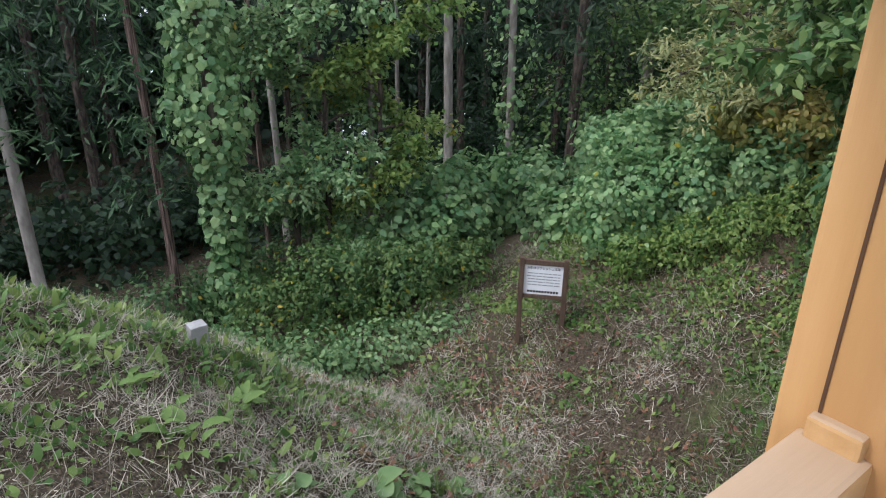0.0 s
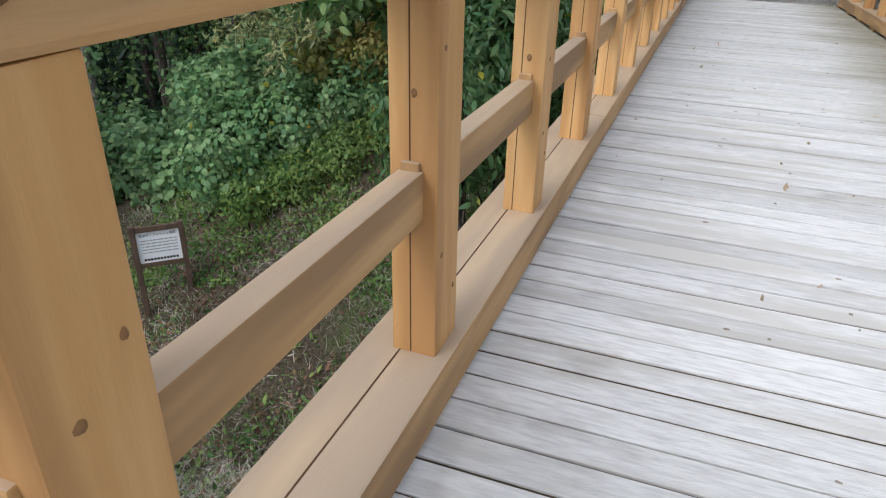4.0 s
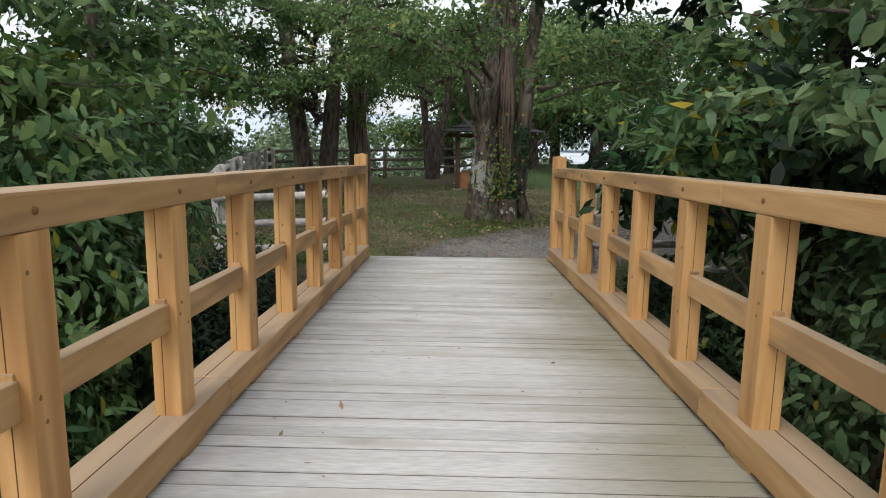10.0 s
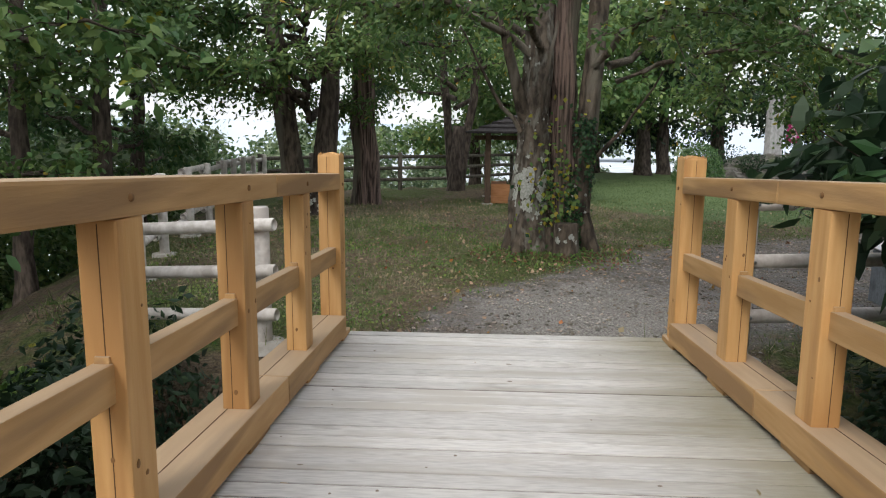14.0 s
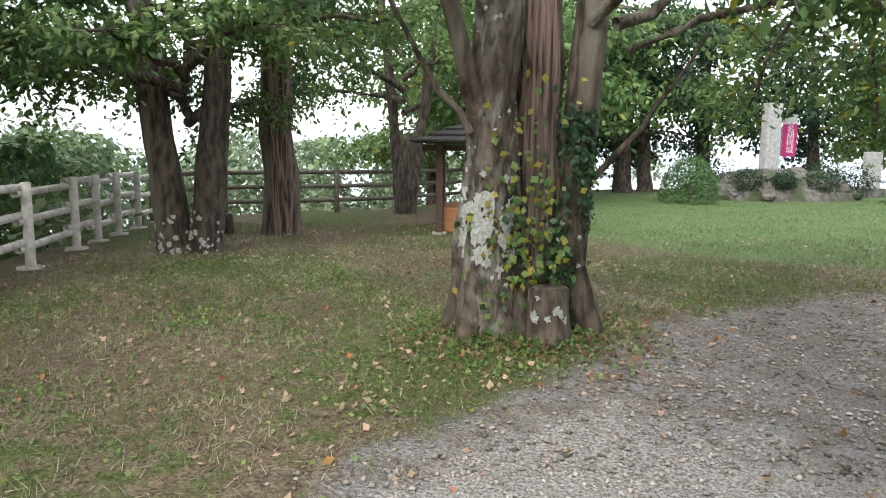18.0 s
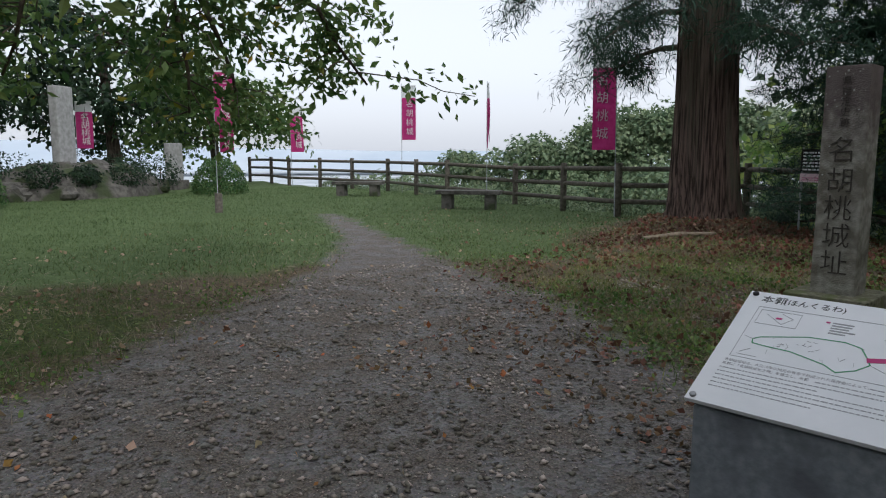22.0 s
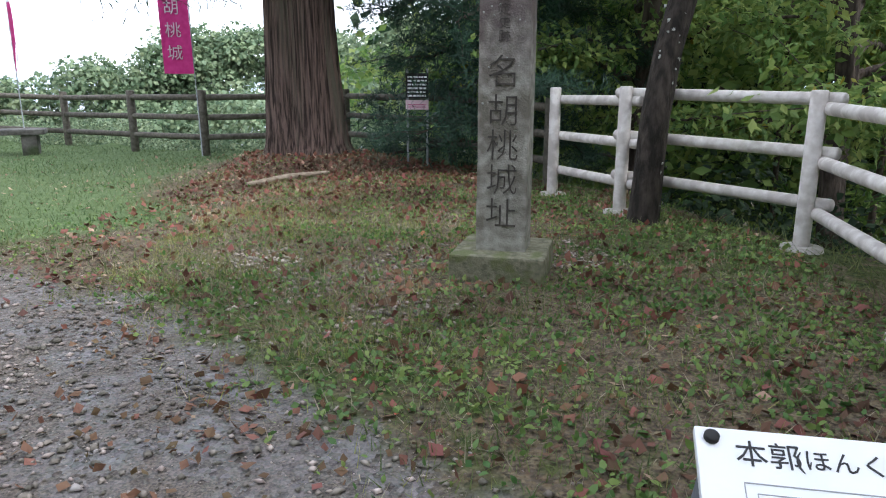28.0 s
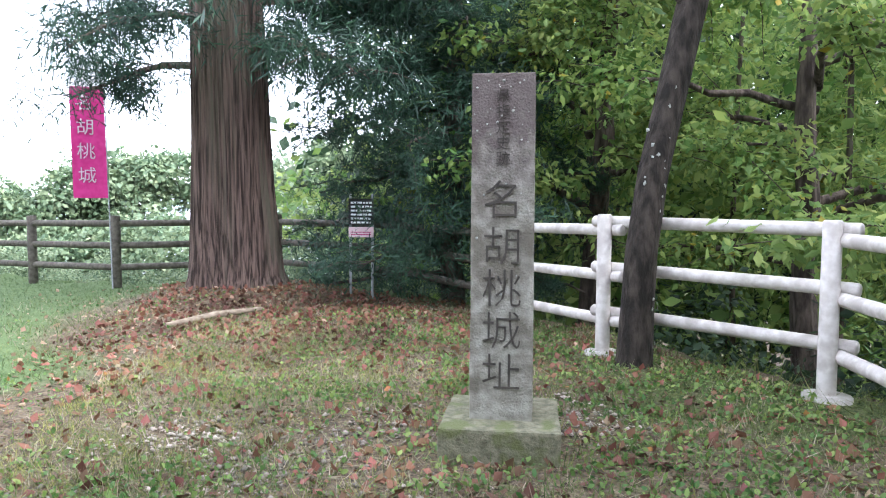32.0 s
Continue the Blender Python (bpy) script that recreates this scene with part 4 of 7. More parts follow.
    tips = []
    for a, b in (((-0.3, -0.1, 3.0), (-1.8, 0.6, 3.7)), ((-0.4, -0.1, 3.4), (0.6, 1.5, 4.0)), ((-0.5, -0.1, 3.9), (-1.5, -1.6, 4.2))):
        tips += limb_on(lean, a, b, 0.05, 0.01, DARK_BARK, rng3, 0.1, 10, 0.8)
    leaves_at(lean, tips, 5, 0.11, L_CHERRY, rng3, 0.12)
    # dark soft pine by the small sign
    rng4 = np.random.default_rng(33)
    pine = thing("pine_tree", "dense dark pine sweeping low behind the stone pillar", "tree", (16.4, -14.9, ground_z(16.4, -14.9) - 0.1))
    part("trunk", tube([(0, 0, 0), (0.05, 0, 1.5), (0, 0.05, 3), (0, 0, 6)], [0.18, 0.16, 0.13, 0.06], 12, 0.1, 0, rng4), DARK_BARK, pine)
    tips = []
    for i in range(34):
        a, z = i * 2.399, 0.3 + 0.17 * i
        k = 2.15 - 0.12 * max(z - 2, 0) + rng4.uniform(-0.3, 0.3)
        tips += limb_on(pine, (0, 0, z + 0.3), (math.cos(a) * k, math.sin(a) * k, z), 0.04, 0.01, DARK_BARK, rng4, 0.1, 9, 0.6)
    hulls = [(0.5 * math.cos(i * 2.4), 0.5 * math.sin(i * 2.4), 0.9 + 0.55 * i, 1.75 - 0.06 * i, 1.6 - 0.05 * i, 0.75) for i in range(12)]
    hulls += [(1.2, 0.2, 2.9, 1.1, 1.0, 0.7), (1.3, 0.0, 3.7, 1.3, 1.1, 0.8), (1.1, 0.1, 4.6, 1.3, 1.1, 0.8), (1.9, -0.3, 4.4, 1.0, 0.9, 0.6)]
    c, out = clump_points(rng4, hulls, 46000)
    k = c[:, 2] > 0.25
    part("needle_mass", leaf_cloud("needle_mass", c[k], out[k], 0.17 * rng4.uniform(0.6, 1.3, k.sum()), rng4, 0.1, 0.1, "blade"), L_PINE, pine)
    leaves_at(pine, tips, 20, 0.15, L_PINE, rng4, 0.05, 0.07, 0.0, "blade")


build_trees()


# ---- woods and undergrowth ----
def undergrowth(name, label, category, clumps, count, size, mat, seed, aspect=0.7, droop=0.3, kind="leaf", stems=6, yellow=0):
    """A mass of leaves over ragged hulls, with a few stems that reach the ground."""
    rng = np.random.default_rng(seed)
    x, y = clumps[0][0], clumps[0][1]
    bush = thing(name, label, category, (x, y, ground_z(x, y)))
    inv = np.array([x, y, ground_z(x, y)])
    c, out = clump_points(rng, clumps, count)
    k = c[:, 2] > height(c[:, 0], c[:, 1]) + 0.02
    c, out = c[k] - inv, out[k]
    part("foliage", leaf_cloud("foliage", c, out, size * rng.uniform(0.6, 1.3, len(c)), rng, aspect, droop, kind), mat, bush)
    if yellow:
        c2, out2 = clump_points(rng, clumps, yellow)
        part("yellow_leaves", leaf_cloud("yellow_leaves", c2 - inv, out2, size * rng.uniform(0.6, 1.2, len(c2)), rng, aspect, droop, kind), L_YELLOW, bush)
    vs, fs = [], []
    for i in range(stems):
        q = clumps[i % len(clumps)]
        gx, gy = q[0] + rng.uniform(-0.4, 0.4) * q[3], q[1] + rng.uniform(-0.4, 0.4) * q[4]
        p = curve_path((gx - inv[0], gy - inv[1], ground_z(gx, gy) - inv[2] - 0.1), (q[0] - inv[0] + rng.uniform(-0.5, 0.5) * q[3], q[1] - inv[1] + rng.uniform(-0.5, 0.5) * q[4], q[2] - inv[2] + 0.4 * q[5]), 6, 0, 0.05, rng)
        tv, tf = tube_arrays(p, np.linspace(0.035, 0.01, 7), 6, cap=False)
        fs += [tuple(j + len(vs) for j in f) for f in tf]
        vs += [tuple(v) for v in tv]
    if vs:
        part("branchwork", fast_mesh("branchwork", vs, fs, True), DARK_BARK, bush)["kind"] = "stuff"
    return bush


def forest_tree(x, y, tall, r, seed, mat, bark, crown0=0.35, count=1400, width=1.5, label="tall straight cedar that fills or shades the dark wood", vine=0, lean=0.0, leaf=0.24, blade=0.2):
    rng = np.random.default_rng(seed)
    z = ground_z(x, y)
    tree = thing("forest_tree", label, "tree", (x, y, z - 0.2), group="cedars in the wood")
    path = [(lean * tall * t + 0.08 * math.sin(t * 5 + seed), 0.08 * math.cos(t * 4 + seed), tall * t) for t in np.linspace(0, 1, 8)]
    part("trunk", tube(path, np.linspace(r, r * 0.45, 8), 9, 0.1, 0, rng), bark, tree)
    count = int(count * 1.15)
    if count:
        h = rng.uniform(crown0, 1.0, count)
        a = rng.uniform(0, 6.283, count)
        layer = np.round(h * 14) / 14
        rad = width * (1.1 - layer * 0.6) * rng.uniform(0.05, 1, count) ** 0.6 * (0.65 + 0.35 * np.sin(a * 3 + layer * 40))
        c = np.stack([lean * tall * h + np.cos(a) * rad, np.sin(a) * rad, (layer + rng.normal(0, 0.012, count)) * tall - rad * 0.25], axis=1)
        out = np.stack([np.cos(a), np.sin(a), 0.5 + 0 * a], axis=1)
        part("crown", leaf_cloud("crown", c, out, leaf * rng.uniform(0.5, 1.3, count), rng, blade, 0.5, "card"), mat, tree)
    if vine:
        h = rng.uniform(0.0, 1.0, vine)
        a = rng.uniform(0, 6.283, vine)
        rad = (0.52 + 0.22 * np.sin(h * 17 + seed) + 0.1 * np.sin(h * 41)) * rng.uniform(0.6, 1.1, vine)
        c = np.stack([lean * tall * h + np.cos(a) * rad, np.sin(a) * rad, h * tall * 0.98], axis=1)
        out = np.stack([np.cos(a), np.sin(a), 0.4 + 0 * a], axis=1)
        part("vine", leaf_cloud("vine", c, out, 0.16 * rng.uniform(0.5, 1.3, vine), rng, 0.9, 0.9, "broad"), L_KUDZU, tree, "kudzu vine wrapped round the trunk")
    return tree


def build_woods():
    rng = np.random.default_rng(77)

    def spot(bearing, far):
        return 0.3 + far * math.sin(radians(bearing)), 0.1 + far * math.cos(radians(bearing))

    # tall trees at the edge of the dark wood, by bearing and range from the bridge
    for k, (b, d, r, tall, mat, bark, cr, cnt, vine, lean) in enumerate((
            (6.8, 14.0, 0.17, 15, L_FOREST, PALE_BARK, 0.28, 2600, 0, -0.02), (16.5, 13.2, 0.13, 15, L_FOREST, CEDAR_BARK, 0.2, 2200, 0, -0.03), (21.3, 13.0, 0.14, 13, L_FOREST, BARK, 0.8, 300, 7000, -0.02),
            (25.5, 17, 0.13, 17, L_FOREST, PALE_BARK, 0.6, 900, 0, -0.01), (24.3, 15, 0.09, 14, L_FOREST, CEDAR_BARK, 0.7, 300, 0, 0.01), (28.2, 14.4, 0.12, 15, L_KUDZU, PALE_BARK, 0.75, 300, 500, 0), (33.4, 14.2, 0.11, 12, L_KUDZU, PALE_BARK, 0.8, 200, 300, 0), (37.6, 21, 0.09, 18, L_FOREST, PALE_BARK, 0.7, 400, 0, 0),
            (35.0, 22, 0.1, 20, L_FOREST, PALE_BARK, 0.7, 500, 0, 0), (39.3, 19, 0.19, 20, L_FOREST, PALE_BARK, 0.6, 700, 0, 0), (44.5, 19, 0.16, 20, L_FOREST, PALE_BARK, 0.6, 900, 1500, 0), (55, 22, 0.25, 18, L_FOREST, PALE_BARK, 0.4, 1200, 0, 0), (50, 23, 0.2, 18, L_FOREST, PALE_BARK, 0.4, 1200, 0, 0))):
        x, y = spot(b, d)
        r *= 0.74
        forest_tree(x, y, tall, r, 100 + k, mat, bark, cr, cnt, 1.5, "tall slender tree at the edge of the dark wood" if not vine else "forest tree wrapped in kudzu vine", vine, lean)
    for k in range(46):
        x, y = spot(rng.uniform(-12, 62), rng.uniform(18, 40))
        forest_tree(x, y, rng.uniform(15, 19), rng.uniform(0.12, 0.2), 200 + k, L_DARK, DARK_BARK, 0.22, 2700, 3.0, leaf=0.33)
    # added trees, never in view, that shade the left part of the wood
    for k in range(14):
        x, y = rng.uniform(-24, -5), rng.uniform(14, 34)
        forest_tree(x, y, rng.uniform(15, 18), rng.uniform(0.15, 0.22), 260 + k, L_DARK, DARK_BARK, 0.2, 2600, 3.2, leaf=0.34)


build_woods()

K = [
    ("kudzu_thicket", "broad-leaved kudzu smothering the shrubs beside the moat", [(8.9, 10.9, -4.3, 1.5, 1.2, 1.5), (7.4, 11.0, -4.6, 1.3, 1.1, 1.3), (10.2, 11.6, -3.9, 1.4, 1.2, 1.5), (11.6, 10.6, -3.6, 1.3, 1.2, 1.3)], 11000, 0.17, L_KUDZU, 41, 0.9, 0),
    ("kudzu_thicket", "kudzu-covered bushes on the far bank of the moat", [(11.2, 8.7, -3.5, 1.2, 1.1, 1.0), (12.4, 7.6, -2.7, 1.3, 1.1, 1.1), (13.0, 9.2, -2.6, 1.5, 1.3, 1.2), (14.4, 7.8, -1.7, 1.5, 1.3, 1.2)], 11000, 0.16, L_KUDZU, 42, 0.9, 0),
    ("moat_shrub", "leafy tangle of dark shrubs and vine in the moat", [(7.3, 9.6, -4.2, 1.1, 0.9, 1.1), (6.2, 10.4, -4.3, 1.1, 0.9, 1.3), (8.4, 9.4, -4.2, 0.9, 0.8, 0.9), (5.2, 10.6, -4.6, 1.0, 0.9, 1.0)], 9000, 0.11, L_CHERRY, 43, 0.55, 350),
    ("moat_shrub", "low weedy shrubs along the moat floor", [(4.6, 8.7, -4.55, 1.2, 0.9, 0.6), (6.0, 8.6, -4.65, 1.1, 0.8, 0.55), (3.3, 9.2, -4.3, 1.1, 0.9, 0.7), (7.2, 8.4, -4.6, 0.7, 0.6, 0.5), (3.0, 7.9, -3.7, 0.6, 0.6, 0.5)], 8000, 0.10, L_KUDZU, 44, 0.7, 0),
    ("bank_shrub", "tall tangled shrubs and kudzu high on the far bank", [(9.9, 6.8, -2.3, 1.0, 0.9, 1.0), (10.7, 6.0, -2.0, 1.0, 0.9, 1.0), (11.4, 5.2, -1.7, 0.9, 0.8, 0.95), (10.9, 7.2, -1.6, 1.1, 0.9, 0.9)], 14000, 0.115, L_KUDZU, 46, 0.85, 150),
    ("bank_shrub", "lime-green bramble along the foot of the shrubs", [(9.4, 6.15, -2.75, 0.6, 0.5, 0.45), (9.95, 5.55, -2.5, 0.65, 0.5, 0.5), (10.5, 5.0, -2.2, 0.65, 0.5, 0.5), (11.1, 4.5, -1.9, 0.6, 0.5, 0.5)], 8000, 0.085, L_LIME, 47, 0.55, 120),
    ("bank_shrub", "yellowing leafy bush high on the far bank", [(12.0, 5.0, -0.9, 0.8, 0.7, 0.55), (11.5, 5.7, -0.85, 0.6, 0.6, 0.45)], 3600, 0.13, L_TAWNY, 48, 0.7, 200),
    ("bank_shrub", "bright green shrubs on the far bank", [(10.4, 7.0, -3.7, 1.0, 0.9, 0.6), (11.2, 6.1, -2.9, 1.0, 0.9, 0.6), (12.2, 5.3, -2.2, 1.0, 0.9, 0.6), (9.4, 7.9, -4.1, 0.9, 0.8, 0.6), (13.2, 5.9, -1.7, 1.1, 0.9, 0.8)], 9000, 0.10, L_BAMBOO, 45, 0.55, 250),
    ("moat_shrub", "leafy undergrowth at the foot of the wood", [(5.2, 12.9, -4.9, 1.2, 0.8, 0.8), (6.8, 13.4, -5.0, 1.2, 0.8, 0.8), (8.4, 13.3, -4.8, 1.2, 0.8, 0.9), (3.6, 12.4, -4.8, 1.2, 0.8, 0.8), (2.2, 12.6, -4.8, 1.0, 0.8, 0.7)], 9000, 0.11, L_SHRUB, 46, 0.6, 120),
]
for nm, lb, cl, cnt, sz, mt, sd, asp, yl in K:
    undergrowth(nm, lb, "shrub", cl, cnt, sz, mt, sd, asp, 0.5, "broad" if asp >= 0.7 else "leaf", 8, yl)
rngb = np.random.default_rng(61)
broadleaf("low chestnut with drooping olive leaves on the far bank", (13.0, 5.6), [((0, 0), (-0.2, 0, 2.4), 0.13, 0.09)],
          [((0, 0, 0.9), (-2.6, 0.2, 1.1), 0.05, 0.012), ((0, 0, 1.2), (-2.2, 1.4, 1.7), 0.05, 0.012), ((0, 0, 1.4), (-1.8, -0.5, 2.1), 0.05, 0.012), ((0, 0, 1.6), (-0.6, 1.8, 2.4), 0.05, 0.012), ((0, 0, 1.9), (0.9, 0.8, 2.9), 0.05, 0.012), ((0, 0, 1.5), (-2.7, 0.9, 1.4), 0.05, 0.012)],
          6, 0.16, L_CHESTNUT, DARK_BARK, 91, 0.09, 13, 0.9, "chestnut_tree", 0.05, "leaf", 0.26)

for (ex, ey), tall, sd in (((7.0, 11.9), 7.2, 92), ((8.1, 11.6), 6.4, 93), ((6.6, 12.6), 8.0, 94)):
    broadleaf("leafy young tree with layered boughs at the edge of the wood", (ex, ey), [((0, 0), (0.1, 0.1, tall), 0.07, 0.03)], radial_limbs(rngb, 17, 0.9, tall, 1.15, -0.1, 0.025), 5, 0.14, L_KUDZU if sd != 93 else L_BAMBOO, DARK_BARK, sd, 0.1, 8, 0.6, "young_tree", 0.05, "leaf", 0.55, "young trees at the wood's edge")

# shrubs and boughs that crowd the bridge
undergrowth("bridge_shrub", "glossy broad-leaved shrubs crowding the bridge railing", "shrub",
            [(8.4, 1.7, -0.1, 1.0, 0.8, 1.2), (10.0, 1.9, 0.5, 1.2, 0.9, 1.3), (11.6, 2.2, 0.8, 1.0, 0.9, 1.2), (9.4, 2.7, 0.9, 1.2, 0.9, 1.5), (7.3, 2.0, -0.4, 0.7, 0.7, 1.0)], 17000, 0.14, L_SHRUB, 51, 0.36, 1.0, "broad", 12, 200)
undergrowth("bridge_shrub", "glossy broad-leaved shrubs beside the bridge railing", "shrub",
            [(7.5, -4.0, -0.4, 1.2, 0.9, 1.1), (9.6, -4.1, -0.1, 1.2, 0.9, 1.1), (11.4, -4.2, -0.1, 1.0, 0.9, 0.9), (5.4, -4.2, -0.7, 1.2, 0.9, 1.1)], 9000, 0.135, L_BOUGH, 52, 0.46, 1.0, "broad", 12, 200)
for (x, y), hgt, r, lab, sd, low in (((9.8, 2.9), 4.6, 0.12, "leafy tree leaning over the bridge from the moat bank", 62, 2.2), ((11.4, 3.9), 5.0, 0.12, "leafy tree rising from the moat beside the bridge", 63, 2.2), ((13.3, 4.5), 5.5, 0.14, "leafy tree above the pale fence", 64, 1.8), ((16.2, 4.8), 6.5, 0.15, "leafy tree behind the pale log fence", 68, 1.6), ((19.6, 6.4), 7.0, 0.15, "leafy tree on the slope behind the pale log fence", 70, 1.6),
                                     ((10.0, -5.2), 6.5, 0.16, "leafy cherry overhanging the bridge", 65, 2.2), ((7.2, -5.5), 6.5, 0.16, "leafy tree rising beside the bridge", 66, 2.2), ((11.8, -6.4), 6.5, 0.16, "leafy tree behind the pale fence", 67, 2.0), ((12.4, -4.7), 6.5, 0.15, "dark leafy tree crowding the end of the bridge", 81, 1.1), ((10.8, -9.0), 6.5, 0.16, "leafy tree on the slope behind the pale fence", 75, 2.0), ((20.6, 5.6), 7.5, 0.16, "tall leafy tree on the slope behind the pale fence", 77, 1.8), ((24.5, 7.0), 7.5, 0.16, "tall leafy tree on the slope below the pale fence", 79, 1.8)):
    wide = 1.9 if sd in (62, 63) else 3.0 if sd == 81 else 2.6
    boughs = []
    for p, q, r0, r1 in radial_limbs(rngb, {64: 6, 68: 8, 63: 9, 70: 11, 66: 11, 65: 11, 81: 22}.get(sd, 15), low, hgt, wide, 0.4, 0.05):
        # low boughs keep clear of the deck and its railings
        if ground_z(x, y) + q[2] < 3.6:
            q = (q[0], max(q[1], 1.9 - y) if y > 0 else min(q[1], (-3.3 if sd == 81 else -4.2) - y), q[2])
        if y < 0:
            q = (min(q[0], (13.4 if sd == 81 else 12.7) - x), q[1], q[2])
        boughs.append((p, q, r0, r1))
    # trees 75 and 81 take the shade-darkened leaf for their shadowed look
    leaf_kind = {63: (L_SHRUB, 0.15, 0.28), 67: (L_SHRUB, 0.15, 0.46), 81: (L_DARK, 0.16, 0.44), 66: (L_BOUGH, 0.145, 0.42), 65: (L_BOUGH, 0.15, 0.46), 75: (L_DARK, 0.125, 0.48)}.get(sd, (L_SHRUB if sd % 2 else L_CHERRY, 0.125, 0.48))
    broadleaf(lab, (x, y), [((0, 0), (0.2, -0.2, hgt), r, r * 0.5)], boughs, 9 if sd == 81 else 4, leaf_kind[1] * 1.3, leaf_kind[0], DARK_BARK, sd, 0.085, 13, 1.0, "tree", 0.02, "broad", leaf_kind[2], "trees beside the bridge")

z = ground_z(8.6, -4.9)
broadleaf("broad-leaved cherry whose pale boughs hang beside the railing", (8.6, -4.9), [((0, 0), (-0.1, 0.5, 3.0 - z), 0.10, 0.05)],
          [((-0.05, 0.2, 1.2 - z), (-1.4, 1.8, 2.25 - z), 0.035, 0.01), ((0, 0.2, 0.9 - z), (-0.8, 2.0, 1.85 - z), 0.03, 0.01), ((0, 0.3, 1.5 - z), (0.0, 2.0, 2.5 - z), 0.035, 0.01), ((0, 0.2, 1.1 - z), (0.9, 1.9, 2.0 - z), 0.03, 0.01),
           ((0, 0.1, 1.0 - z), (-1.6, 1.3, 1.6 - z), 0.03, 0.01), ((0, 0.4, 1.8 - z), (1.3, 1.7, 2.6 - z), 0.03, 0.01), ((0, 0.3, 1.7 - z), (-2.0, 1.5, 2.7 - z), 0.035, 0.01), ((0, 0.3, 1.4 - z), (-2.3, 1.2, 2.1 - z), 0.03, 0.01), ((0, 0.4, 2.2 - z), (-0.8, 1.6, 3.1 - z), 0.03, 0.01)],
          5, 0.145, L_BOUGH, DARK_BARK, 97, 0.07, 11, 0.5, "tree", 0.03, "broad", 0.44, "trees beside the bridge")

undergrowth("bank_shrub", "dark shrubs between the railing and the pale fence", "shrub", [(12.2, 1.35, -0.5, 0.9, 0.6, 0.8), (13.3, 1.5, -0.25, 0.8, 0.6, 0.7), (11.0, 1.3, -0.7, 0.8, 0.6, 0.9)], 9000, 0.085, L_DARK, 53, 0.5, 0.5, "leaf", 8, 60)
undergrowth("bank_shrub", "dark shrubs under the railing at the end of the bridge", "shrub", [(12.6, -3.4, -0.4, 0.9, 0.6, 0.7), (11.4, -3.3, -0.6, 0.9, 0.6, 0.8), (13.4, -3.4, -0.35, 0.5, 0.5, 0.6)], 8000, 0.085, L_DARK, 54, 0.5, 0.5, "leaf", 8, 60)

broadleaf("slender shrub with yellow-tipped leaves reaching over the railing", (10.9, -3.7), [((0, 0), (0.05, 0.2, 2.6), 0.04, 0.02)],
          [((0, 0.1, 1.9), (-0.2, 1.05, 3.0), 0.02, 0.006), ((0, 0.1, 2.1), (0.7, 0.9, 3.2), 0.02, 0.006), ((0, 0.1, 2.3), (-0.9, 0.7, 3.3), 0.02, 0.006), ((0, 0.1, 2.4), (0.2, 0.4, 3.7), 0.02, 0.006), ((0, 0.1, 1.6), (1.4, 0.8, 2.7), 0.02, 0.006)],
          4, 0.16, L_SHRUB, DARK_BARK, 95, 0.08, 9, 0.5, "young_tree", 0.1, "leaf", 0.45)

# wood and bamboo south of the pillar
for k in range(26):
    x, y = 4 + (k % 9) * 1.55 + rngb.uniform(-0.5, 0.5), -13.5 - 2.6 * (k // 9) + rngb.uniform(-0.8, 0.8)
    if x > 13.2 and y > -17.5:
        continue
    forest_tree(x, y, rngb.uniform(8, 10), 0.05, 300 + k, L_BAMBOO, BARK, 0.05, 2400, 1.25, "slender leafy bamboo on the slope below the fence", leaf=0.17, blade=0.2)
broadleaf("spreading tree with yellow-green leaves behind the log fence", (12.3, -13.2), [((0, 0), (0.3, 0.2, 6), 0.16, 0.08)], radial_limbs(rngb, 16, 2.0, 6.0, 2.6, 0.4, 0.06), 7, 0.12, L_BAMBOO, DARK_BARK, 72, 0.1, 14, 1.0, "tree", 0.06, "leaf", 0.5)
broadleaf("dark leafy tree behind the leaning tree", (14.6, -14.6), [((0, 0), (-0.3, 0.2, 6), 0.15, 0.08)], radial_limbs(rngb, 14, 1.6, 6.0, 2.2, 0.4, 0.06), 7, 0.12, L_BAMBOO, DARK_BARK, 73, 0.1, 13, 1.0, "tree", 0.03, "leaf", 0.5)
undergrowth("slope_thicket", "dark thicket on the slope below the log fence", "shrub", [(12.4, -11.6, -1.2, 1.4, 1.4, 1.4), (11.6, -9.0, -1.5, 1.4, 1.4, 1.3), (13.6, -13.6, -1.0, 1.3, 1.3, 1.4), (11.6, -6.6, -1.3, 1.2, 1.2, 1.2)], 7000, 0.13, L_DARK, 71, 0.6, 0.5)


